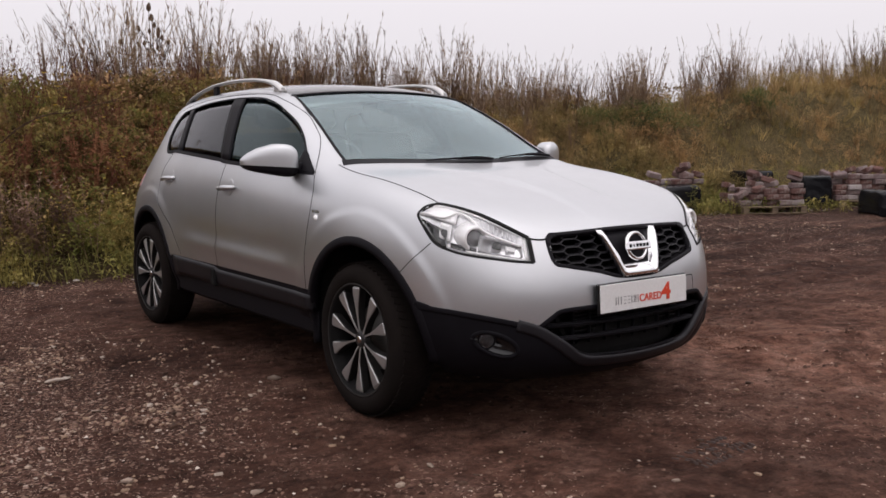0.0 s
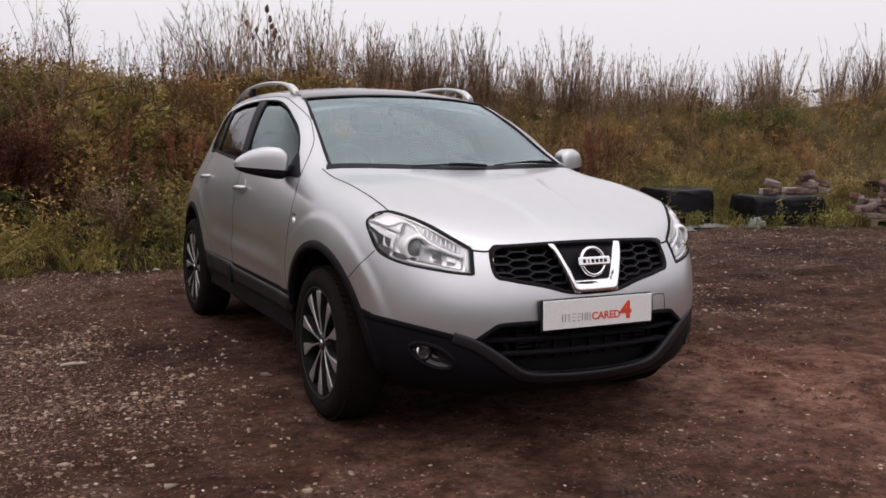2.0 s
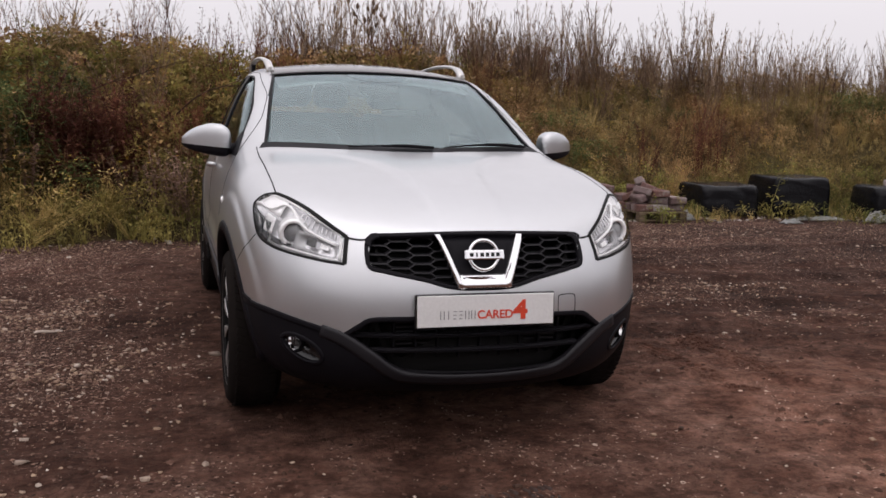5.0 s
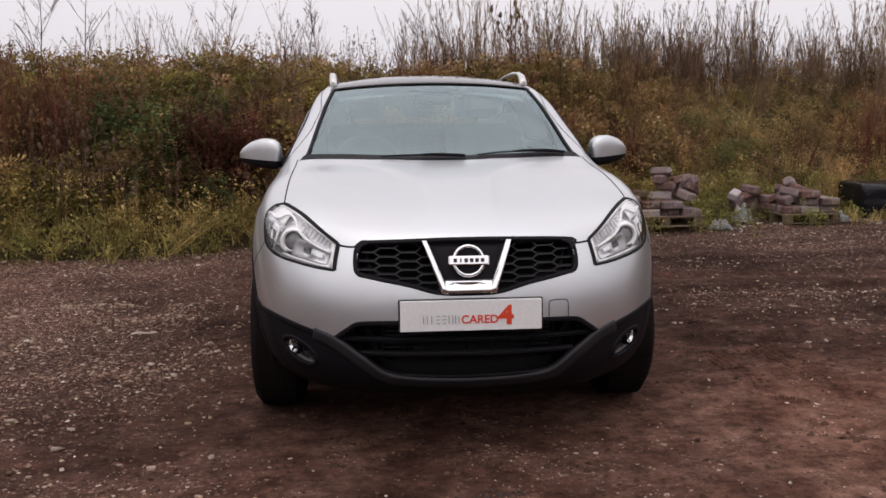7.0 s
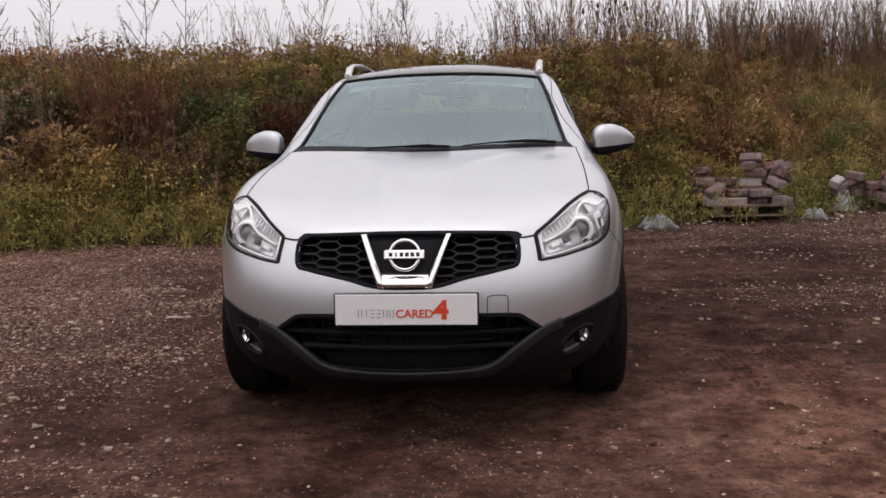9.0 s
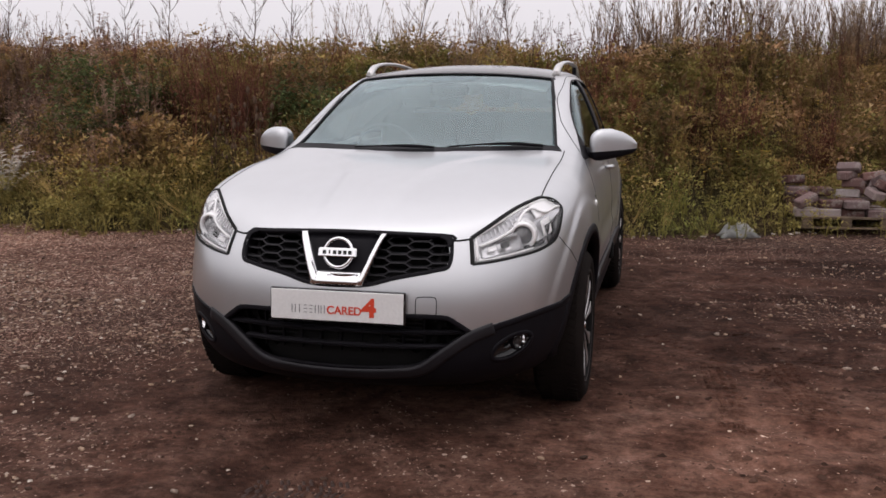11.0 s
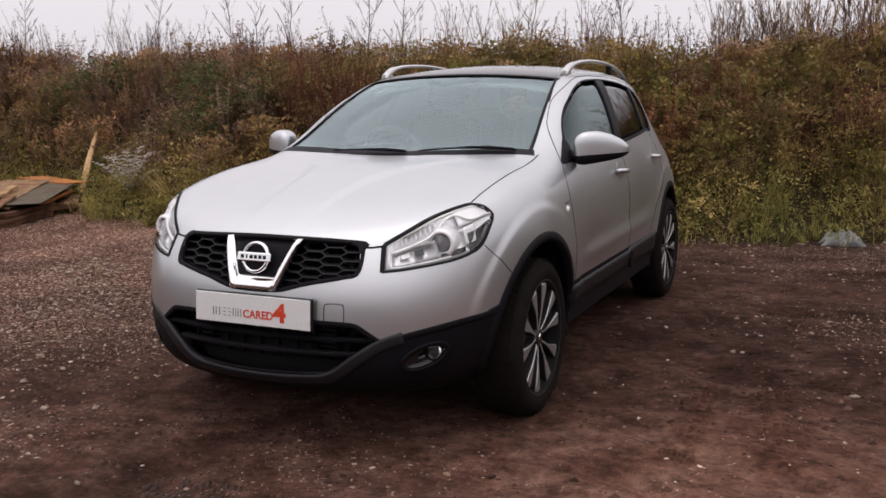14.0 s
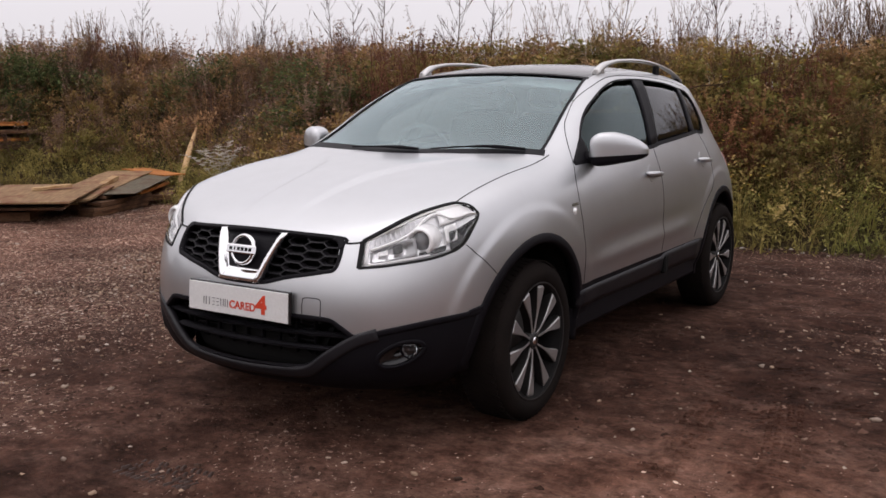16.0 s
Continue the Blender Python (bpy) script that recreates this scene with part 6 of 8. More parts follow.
def scatter(name, protos, xy, size, material, label, category, lean=.12, sink=.02, zf=bank_z):
    """Many plants of a kind as one mesh."""
    xy = np.asarray(xy)
    n = len(xy)
    base = np.maximum(zf(xy[:, 0], xy[:, 1]), ground_z(xy[:, 0], xy[:, 1])) - sink
    which = RNG.randint(0, len(protos), n)
    turn, sc = RNG.uniform(0, 6.28, n), size * RNG.uniform(.7, 1.3, n)
    tx, ty = RNG.normal(0, lean, n), RNG.normal(0, lean, n)
    tone = RNG.uniform(0, 1, n)
    out, tones = [], []
    for k, p in enumerate(protos):
        m = which == k
        if not m.any():
            continue
        tones.append(np.repeat(tone[m], len(p)))
        v = rot_z(p[None] * 1.0, turn[m][:, None, None]) * sc[m][:, None, None, None]
        v[..., 0] += v[..., 2] * tx[m][:, None, None]
        v[..., 1] += v[..., 2] * ty[m][:, None, None]
        v += np.stack([xy[m, 0], xy[m, 1], base[m]], -1)[:, None, None, :]
        out.append(v.reshape(-1, 4, 3))
    q = np.concatenate(out)
    me = quads(name, q.reshape(-1, 3), np.arange(len(q) * 4).reshape(-1, 4), material)
    me.attributes.new("plant", "FLOAT", "FACE").data.foreach_set("value", np.concatenate(tones).astype(np.float32))
    return tagged(part(name, me, material), label, category, kind="stuff")


def strewn(n, x0, x1, d0, d1, keep=None, power=1.0):
    """Places on the bank, by distance up from its foot."""
    x = RNG.uniform(x0, x1, n)
    d = d0 + (d1 - d0) * RNG.uniform(0, 1, n) ** power
    xy = np.stack([x, foot(x) + d], -1)
    if keep is not None:
        xy = xy[keep(xy[:, 0], xy[:, 1], d)]
    return xy


def patchy(seed, scale, level):
    return lambda x, y, d: waves(x, y, seed, scale) + RNG.normal(0, .08, len(x)) > level


GR = [proto_grass(RNG) for _ in range(8)]
TG = [proto_tall_grass(RNG) for _ in range(8)]
WD = [proto_weed(RNG) for _ in range(8)]
BR = [proto_bramble(RNG) for _ in range(5)]
DK = [proto_dock(RNG) for _ in range(8)]
ST = [proto_stalk(RNG) for _ in range(10)]
FL = [proto_flower(RNG) for _ in range(5)]
SH = [proto_weed(RNG, .16, .030, 26) for _ in range(5)]

def clumped(n_clumps, each, x0, x1, d0, d1, spread):
    """Places in loose clumps along the ridge, with gaps between."""
    x = RNG.uniform(x0, x1, n_clumps)
    d = RNG.uniform(d0, d1, n_clumps)
    k = RNG.randint(each // 3, each * 2, n_clumps)
    xs = np.repeat(x, k) + RNG.normal(0, spread, k.sum())
    ds = np.repeat(d, k) + RNG.normal(0, spread * .6, k.sum())
    return np.stack([xs, foot(xs) + np.clip(ds, d0 - .5, d1 + 1)], -1)


def proto_mugwort(rng, h=1.15):
    """A dead clump: straight stems that fan from one root, set with small withered leaves."""
    q = []
    for _ in range(12):
        a, hh = rng.uniform(0, 6.28), h * rng.uniform(.45, 1.05)
        lean = rng.uniform(.02, .36)
        t = np.linspace(0, 1, 3)
        r = rng.uniform(0, .09)
        s = np.stack([np.cos(a) * (r + lean * hh * t ** 1.3), np.sin(a) * (r + lean * hh * t ** 1.3), hh * t], -1)
        s[1:, :2] += rng.normal(0, .012, (2, 2))
        q.append(stem(s, .0032, .0016))
        n = 22
        t = rng.uniform(.22, 1, n)
        c = np.stack([np.interp(t, np.linspace(0, 1, 3), s[:, k]) for k in range(3)], -1)
        q.append(leaf_quads(c, a + rng.normal(0, 1.3, n), rng.uniform(.75, 1.35, n), rng.uniform(.06, .17, n) * (1.25 - .7 * t), rng.uniform(.004, .010, n)))
    return np.concatenate(q)


def proto_bush(rng, lobes=6, leaves=160, leaf=.050):
    """A bushy weed: a few leafy heads on forked stems, with hollows between them."""
    q = []
    for _ in range(lobes):
        a, r = rng.uniform(0, 6.28), rng.uniform(.02, .30)
        c0 = np.array([np.cos(a) * r, np.sin(a) * r, rng.uniform(.14, .46) * (1.15 - r)])
        R = rng.uniform(.09, .17)
        n = leaves // lobes
        d = rng.normal(0, 1, (n, 3)) + np.array([np.cos(a) * .5, np.sin(a) * .5, .55])
        d /= np.linalg.norm(d, axis=1)[:, None]
        c = c0 + d * (R * rng.uniform(.55, 1.08, n))[:, None] * np.array([1, 1, .8])
        q.append(leaf_quads(c, np.arctan2(d[:, 1], d[:, 0]) + rng.normal(0, .6, n), np.arcsin(d[:, 2]) * .55 + rng.normal(0, .35, n), leaf * rng.uniform(.6, 1.35, n), leaf * .52 * rng.uniform(.6, 1.3, n)))
        q.append(stem([(0, 0, 0), c0 * np.array([.55, .55, .6]), c0], .0045, .002))
    return np.concatenate(q)


def proto_plume(rng, h=.9):
    """A leafy upright stem cluster that narrows upwards, as willowherb and mugwort do before they wither."""
    q = []
    for _ in range(5):
        a, hh, lean = rng.uniform(0, 6.28), h * rng.uniform(.55, 1.0), rng.uniform(.04, .30)
        t = np.linspace(0, 1, 4)
        s = np.stack([np.cos(a) * (.05 + lean * hh * t ** 1.4), np.sin(a) * (.05 + lean * hh * t ** 1.4), hh * t], -1)
        q.append(stem(s, .0045, .002))
        n = 30
        tt = rng.uniform(.12, 1, n)
        c = np.stack([np.interp(tt, t, s[:, k]) for k in range(3)], -1)
        q.append(leaf_quads(c, rng.uniform(0, 6.28, n), rng.uniform(-.25, .75, n), rng.uniform(.05, .11, n) * (1.2 - .7 * tt), rng.uniform(.016, .030, n)))
    return np.concatenate(q)


BU = [proto_bush(RNG, 6, 150, .062) for _ in range(10)]
BS = [proto_bush(RNG, 5, 100, .048) for _ in range(8)]
PL = [proto_plume(RNG) for _ in range(9)]
MW = [proto_mugwort(RNG) for _ in range(9)]
east = lambda x, y, d: x + RNG.normal(0, .8, len(x)) > 3.0
west = lambda x, y, d: (x + RNG.normal(0, .8, len(x)) < 3.4) & ((x + RNG.normal(0, .7, len(x)) > -5.2) | (RNG.uniform(0, 1, len(x)) < .38))
ridge_west, ridge_east = (-16, 2.6), (2.6, 13)
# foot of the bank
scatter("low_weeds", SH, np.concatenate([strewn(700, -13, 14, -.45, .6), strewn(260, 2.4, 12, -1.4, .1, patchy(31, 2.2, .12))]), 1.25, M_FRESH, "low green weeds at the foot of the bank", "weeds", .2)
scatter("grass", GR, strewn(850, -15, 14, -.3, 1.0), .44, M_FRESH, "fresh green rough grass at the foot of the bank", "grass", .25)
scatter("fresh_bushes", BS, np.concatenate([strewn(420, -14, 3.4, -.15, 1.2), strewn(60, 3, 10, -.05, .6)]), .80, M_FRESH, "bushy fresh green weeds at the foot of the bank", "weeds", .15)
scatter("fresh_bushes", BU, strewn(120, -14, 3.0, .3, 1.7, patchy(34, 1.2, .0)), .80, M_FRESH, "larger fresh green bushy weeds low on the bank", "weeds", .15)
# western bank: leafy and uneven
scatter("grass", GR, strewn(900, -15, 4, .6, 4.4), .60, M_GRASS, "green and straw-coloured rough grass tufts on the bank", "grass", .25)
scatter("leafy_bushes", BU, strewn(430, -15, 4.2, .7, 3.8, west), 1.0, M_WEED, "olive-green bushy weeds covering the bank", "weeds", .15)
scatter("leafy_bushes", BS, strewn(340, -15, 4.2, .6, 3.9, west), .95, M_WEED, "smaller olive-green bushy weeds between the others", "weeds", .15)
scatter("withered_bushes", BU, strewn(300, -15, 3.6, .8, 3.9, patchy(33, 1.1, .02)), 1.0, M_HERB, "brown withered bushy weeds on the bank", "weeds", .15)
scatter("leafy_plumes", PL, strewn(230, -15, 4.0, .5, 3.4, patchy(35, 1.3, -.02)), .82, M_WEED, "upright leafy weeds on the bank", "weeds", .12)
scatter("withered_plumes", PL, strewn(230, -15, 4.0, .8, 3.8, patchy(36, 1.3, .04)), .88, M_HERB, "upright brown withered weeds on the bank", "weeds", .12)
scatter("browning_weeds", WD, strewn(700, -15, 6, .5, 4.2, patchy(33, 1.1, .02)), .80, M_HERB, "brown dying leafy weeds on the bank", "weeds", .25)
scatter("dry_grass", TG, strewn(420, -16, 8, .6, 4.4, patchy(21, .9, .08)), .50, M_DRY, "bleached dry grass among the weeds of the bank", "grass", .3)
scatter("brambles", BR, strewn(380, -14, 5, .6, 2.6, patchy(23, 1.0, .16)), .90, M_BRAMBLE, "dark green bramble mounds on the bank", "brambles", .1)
scatter("dead_docks", DK, strewn(660, -15, 9, .6, 3.8, patchy(25, 1.3, .16)), .78, M_DOCK, "dark reddish-brown dead dock stems with seed", "dead weeds", .1)
scatter("withered_plumes", PL, strewn(215, -15, -4.6, .5, 3.9), .95, M_WITHER, "dull mauve-brown withered stems on the bank", "dead weeds", .12)
scatter("withered_bushes", BS, strewn(280, -15, -4.4, .4, 3.9), .95, M_WITHER, "dull mauve-brown withered bushy weeds on the bank", "dead weeds", .15)
# eastern slope: lower, grassier
scatter("slope_turf", GR, np.concatenate([strewn(1000, 2.0, 11, .2, 3.6, east), strewn(1150, 9, 22, .2, 4.6)]), .52, M_TURF, "short olive and straw turf on the grassy slope", "grass", .35)
scatter("slope_bushes", BS, np.concatenate([strewn(460, 2.6, 11, .3, 3.6, east), strewn(300, 9, 20, .3, 4.4)]), .72, M_TURF, "small straw and olive bushy weeds on the grassy slope", "weeds", .2)
scatter("slope_bushes", BS, np.concatenate([strewn(430, 2.6, 11, .2, 3.6, patchy(37, 1.4, .0)), strewn(60, 10, 20, .4, 3.4)]), .66, M_WEED, "small green bushy weeds on the grassy slope", "weeds", .2)
scatter("withered_plumes", PL, strewn(120, 2.6, 11, .5, 3.2, patchy(38, 1.5, .06)), .55, M_HERB, "brown withered weeds on the grassy slope", "weeds", .15)
scatter("dry_grass", TG, np.concatenate([strewn(160, 4, 27, 1.0, 5.0, patchy(22, .9, .1)), clumped(9, 22, 13, 20, 3.2, 4.2, .5)]), .60, M_TURF, "straw-green long grass on the higher part of the bank", "grass", .3)
scatter("brambles", BR, strewn(90, 4, 14, 1.0, 3.0, patchy(24, 1.3, .22)), .6, M_BRAMBLE, "dark bramble patches on the grassy slope", "brambles", .1)
scatter("browning_weeds", WD, strewn(250, 2.6, 10, .5, 3.2, patchy(71, 1.6, .0)), .46, M_HERB, "small brown dying weeds on the grassy slope", "weeds", .3)
# the ridge
scatter("mugwort_clumps", MW, clumped(34, 4, 2.4, 15.0, 3.2, 4.8, .3), 1.06, M_MUGWORT, "tall fans of dead brown mugwort along the ridge", "dead weeds", .06)
scatter("mugwort_clumps", MW, np.concatenate([clumped(18, 5, 3.4, 8.8, 3.1, 4.4, .28), clumped(9, 4, .2, 3.4, 3.1, 4.2, .28)]), 1.24, M_MUGWORT, "tallest fans of dead mugwort on the ridge", "dead weeds", .06)
scatter("mugwort_clumps", MW, np.concatenate([clumped(8, 5, -14, 2.5, 3.0, 4.0, .22), clumped(18, 5, 10, 22, 3.4, 4.8, .3)]), .86, M_MUGWORT, "fans of dead brown mugwort on the ridge", "dead weeds", .06)
scatter("mugwort_clumps", MW, np.concatenate([strewn(70, -1.5, 11, 1.4, 3.2, patchy(56, 1.2, .05)), strewn(40, -13, -1, 1.2, 3.0, patchy(57, 1.2, .05))]), .8, M_MUGWORT, "dead mugwort standing on the slope", "dead weeds", .08)
scatter("ridge_grass", TG, np.concatenate([strewn(480, 3, 26, 3.1, 5.4), strewn(200, -16, 3, 3.2, 4.8)]), .60, M_TURF, "straw-brown long grass along the ridge of the bank", "grass", .25)
scatter("ridge_weeds", BU, np.concatenate([strewn(95, *ridge_east, 3.2, 5.0), strewn(110, *ridge_west, 3.2, 4.4)]), 1.05, M_HERB, "brown withered bushy weeds on the ridge", "weeds", .15)
scatter("ridge_weeds", BU, strewn(150, *ridge_west, 3.0, 4.3), .92, M_WEED, "olive-green bushy weeds along the ridge", "weeds", .15)
scatter("ridge_docks", DK, np.concatenate([clumped(10, 7, -15, 3, 3.0, 4.0, .20), clumped(4, 6, -.4, 2.6, 3.2, 3.9, .25)]), .95, M_DOCK, "dark red-brown dock stems standing on the ridge", "dead weeds", .08)
scatter("dead_stalks", ST, np.concatenate([clumped(7, 7, -18, 2.5, 2.8, 4.2, .24), clumped(9, 7, 2.5, 11, 2.8, 4.6, .26)]), .95, M_STALK, "tall bare dead stalks along the ridge against the sky", "dead stalks", .10)
scatter("dead_stalks", ST, np.concatenate([strewn(40, -18, 3, 3.0, 4.6), strewn(110, 3, 27, 3.0, 5.2)]), .58, M_STALK, "short bare stalks along the ridge of the bank", "dead stalks", .12)
scatter("dead_stalks", ST, strewn(150, -14, 16, .8, 3.0), .5, M_STALK, "thin dead stalks among the weeds of the bank", "dead stalks", .2)
scatter("weeds", WD, np.array([(8.1, 5.95), (8.25, 5.9), (8.9, 5.8), (8.75, 5.9), (9.2, 5.7), (5.0, 6.9), (5.2, 7.0), (3.5, 6.3), (3.6, 6.5), (6.7, 6.7)]), 1.05, M_FRESH, "tall green weeds growing before the wrapped loads", "weeds", .1)
scatter("weeds", WD, np.array([(2.47, 5.76), (2.60, 5.70), (2.72, 5.74), (3.22, 5.72), (3.36, 5.80), (2.40, 5.92), (4.52, 6.16), (4.66, 6.12), (5.12, 6.2)]), .52, M_FRESH, "low green weeds growing up before the brick pallets", "weeds", .2)
scatter("yellow_flowers", FL, strewn(420, -12, 8, .0, 3.2), 1.0, M_YELLOW, "small yellow flowers among the weeds", "flowers", .1)


def build_teasel(h):
    """A dead teasel: a stiff stem with three side arms, each with an egg-shaped spiny head."""
    ob = empty("teasel", "dead brown teasel with egg-shaped spiny heads", "teasel", "teasels on the bank")
    bm = bmesh.new()
    tube(bm, [(0, 0, 0), (.01, 0, h * .5), (0, .01, h)], [.006, .005, .003], 5)
    ends = [(0, .01, h)]
    for k in range(3):
        a = 2.1 * k
        e = (.10 * math.cos(a), .10 * math.sin(a), h * (.86 - .05 * k))
        tube(bm, [(.005, 0, h * (.66 - .06 * k)), (e[0] * .7, e[1] * .7, e[2] - .10), e], [.004, .0035, .003], 4)
        ends.append(e)
    part("stem", bm, M_STALK, ob)
    for k, e in enumerate(ends):
        head = lathe([(.0005, .075), (.012, .066), (.0195, .045), (.021, .028), (.016, .008), (.004, 0)], 9, "z")
        for v in head.verts:
            v.co *= 1 + random.uniform(-.06, .10)
        head.transform(Matrix.Translation(e) @ Matrix.Scale(1.0 if k == 0 else .75, 4))
        part("seed_head", head, M_MUGWORT, ob)
    return ob


random.seed(4)
first_teasel = build_teasel(.95)
TEASELS = [(-3.2, 5.17, 1.0), (-3.47, 5.3, 1.0), (-2.85, 4.9, .85), (-3.1, 5.0, .9), (-3.35, 5.05, .95), (-3.6, 5.2, .9), (-3.0, 5.25, 1.05), (-2.95, 5.05, .8), (-3.25, 4.9, .8), (-3.5, 4.95, .75),
           (-2.75, 5.1, .9), (-2.65, 4.95, .7), (-3.7, 5.4, 1.0), (-3.15, 5.35, 1.1), (-3.4, 5.5, 1.1), (1.85, 10.2, 1.65), (1.98, 10.3, 1.5), (1.72, 10.3, 1.45), (2.08, 10.2, 1.3)]
for k, (x, y, f) in enumerate(TEASELS):
    z = float(bank_z(np.array([x]), np.array([y]))[0]) - .03
    m = pose(x, y, z, random.uniform(-5, 5), random.uniform(-5, 5), random.uniform(0, 360)) @ Matrix.Scale(f, 4)
    if k == 0:
        first_teasel.matrix_basis = m
    else:
        copy_thing(first_teasel, m)


def sapling(x, d, h, lean, label):
    """A thin bare young tree: a stem with forked, rising twigs."""
    rng = np.random.RandomState(int(abs(x) * 71))
    y = float(foot(np.array([x]))[0] + d)
    t = np.linspace(0, 1, 7)
    p = np.stack([lean * h * t ** 2 + rng.normal(0, .012, 7), rng.normal(0, .02, 7) * t, h * t], -1)
    root = np.array([x, y, float(bank_z(np.array([x]), np.array([y]))[0]) - .04])
    tree_ob = empty("sapling", label, "sapling", "bare saplings on the ridge", at=tuple(root))
    bm = bmesh.new()
    tube(bm, [tuple(q) for q in p], [.009 * (1 - .75 * k / 6) for k in range(7)], 6)
    part("trunk", bm, M_STALK, tree_ob)
    for _ in range(16):
        bm = bmesh.new()
        k = rng.uniform(.2, .95)
        b = np.array([np.interp(k, t, p[:, i]) for i in range(3)])
        a, L = rng.uniform(0, 6.28), h * rng.uniform(.15, .34) * (1.1 - .5 * k)
        m = b + np.array([np.cos(a) * .55, np.sin(a) * .55, .6]) * L * .5
        e = b + np.array([np.cos(a) * .75, np.sin(a) * .75, 1.0]) * L
        tube(bm, [tuple(b), tuple(m), tuple(e)], [.004, .003, .0018], 4)
        for _ in range(4):
            f = m + (e - m) * rng.uniform(.1, .7)
            a2 = a + rng.normal(0, .9)
            tube(bm, [tuple(f), tuple(f + np.array([np.cos(a2) * .5, np.sin(a2) * .5, .7]) * L * .45)], [.003, .0015], 4)
        part("branch", bm, M_STALK, tree_ob)
    return tree_ob


for x, d, h, lean in ((-9.3, 3.4, 1.5, .1), (-7.6, 3.2, 1.7, -.08), (-6.9, 3.5, 1.4, .12), (-5.6, 3.1, 1.6, .05), (-4.3, 3.5, 1.75, -.06), (-3.85, 3.3, 1.8, .08), (-2.2, 3.6, 1.4, .12), (-1.0, 3.7, 1.5, -.1), (1.2, 4.0, 1.3, .05), (-12.0, 3.5, 1.5, .1), (.3, 3.7, 1.35, .1), (.75, 3.5, 1.15, -.08), (1.75, 3.8, 1.4, -.06), (2.35, 3.9, 1.3, .08)):
    sapling(x, d, h, lean, "thin bare sapling standing on the ridge of the bank")

# single clumps that stand out
for x, d, h, wide, many in ((-3.85, 1.5, 1.75, .34, 20), (-3.45, 1.3, 1.3, .25, 12), (-4.3, 1.8, 1.5, .3, 12), (-1.56, 1.45, 1.05, .30, 16), (1.7, 1.4, 1.1, .28, 13), (2.8, 1.1, .95, .22, 10),
                            (6.85, 1.2, 1.25, .26, 13), (-.2, 2.4, 1.2, .25, 9), (.4, 2.2, 1.1, .2, 8), (-7.0, 2.4, 1.2, .3, 11), (-5.6, 2.0, 1.1, .25, 9), (5.0, 3.2, 1.2, .2, 8)):
    q = np.concatenate([rot_z(proto_dock(RNG, h * RNG.uniform(.6, 1.0)), RNG.uniform(0, 6)) + np.array([RNG.normal(0, wide), RNG.normal(0, wide * .8), 0]) for _ in range(many)])
    y = float(foot(np.array([x]))[0] + d)
    q = q + np.array([x, y, float(bank_z(np.array([x]), np.array([y]))[0]) - .08])
    me = quads("dock_clump", q.reshape(-1, 3), np.arange(len(q) * 4).reshape(-1, 4), M_DOCK)
    me.attributes.new("plant", "FLOAT", "FACE").data.foreach_set("value", np.repeat(RNG.uniform(.3, .9, many), len(q) // many).astype(np.float32))
    ob = part("dock_clump", me, M_DOCK)
    tagged(ob, "clump of dark red-brown dead dock stems on the bank", "dead weeds", "dock clumps on the bank")

def around(x, d, n, wide, deep):
    """Places round a spot on the bank, by its distance up from the foot."""
    xs = x + RNG.normal(0, wide, n)
    return np.stack([xs, foot(xs) + d + RNG.normal(0, deep, n)], -1)


scatter("maroon_shrub", PL, around(-1.84, 1.0, 34, .25, .16), 1.12, M_DOCK, "dense dark maroon withered shrub on the bank", "dead weeds", .14)
scatter("rusty_weeds", PL, np.concatenate([around(-.35, 1.15, 22, .36, .18), around(.35, 1.2, 12, .25, .2)]), .92, M_RUST, "rusty brown withered weeds on the bank", "dead weeds", .14)
scatter("withered_clump", PL, np.concatenate([around(-1.08, .45, 9, .14, .12), around(-.72, .30, 6, .14, .1), around(-2.72, .8, 7, .16, .12)]), .80, M_WITHER, "pale brown withered weeds with seed at the foot of the bank", "dead weeds", .12)
scatter("grass_clumps", TG, np.concatenate([around(x, d, 10, .15, .12) for x, d in ((-2.15, .35), (-2.5, .5), (-1.72, .45), (-1.5, .15), (-3.0, .4), (-3.5, .3), (-2.3, .1), (-4.1, .5), (-4.9, .4), (-5.6, .4), (-6.4, .6), (-3.2, .8), (-3.8, .1), (.2, .2), (.9, .3))]), .43, M_STRAWGREEN, "arching yellow-green grass clumps at the foot of the bank", "grass", .8)
scatter("fresh_bushes", BS, strewn(170, -6, .8, 1.9, 3.6, patchy(39, 1.2, -.05)), .80, M_FRESH, "fresh green bushy weeds high on the bank", "weeds", .15)
scatter("fresh_bushes", BU, np.concatenate([around(x, d, 8, .28, .22) for x, d in ((-4.4, 2.4), (-3.4, 2.6), (-2.8, 2.4), (-2.2, 2.5), (-1.5, 2.4), (-.9, 2.7), (-.3, 2.5), (.3, 2.8))]), .86, M_FRESH, "fresh green bushy weeds below the ridge", "weeds", .15)
scatter("fresh_bushes", BS, np.concatenate([around(x, d, 8, .18, .14) for x, d in ((-1.6, .3), (-.9, .55), (-.4, .5), (.1, .65), (.55, .5), (-2.7, .5), (-3.3, .6), (-3.9, .5), (-4.6, .7), (-5.4, .7))]), .82, M_STRAWGREEN, "yellow-green bushy weeds at the foot of the bank", "weeds", .15)
scatter("yellow_flowers", FL, np.concatenate([around(x, d, 4, .05, .05) for x, d in ((-.35, 1.75), (.35, 2.3), (-1.2, 2.2), (.2, .9))]), 1.5, M_YELLOW, "clusters of yellow flowers on the bank", "flowers", .1)
scatter("low_weeds", SH, strewn(330, 5.2, 11.5, -1.1, .2, patchy(63, 2.4, -.05)), 1.5, M_FRESH, "low green weeds before the wrapped loads", "weeds", .2)
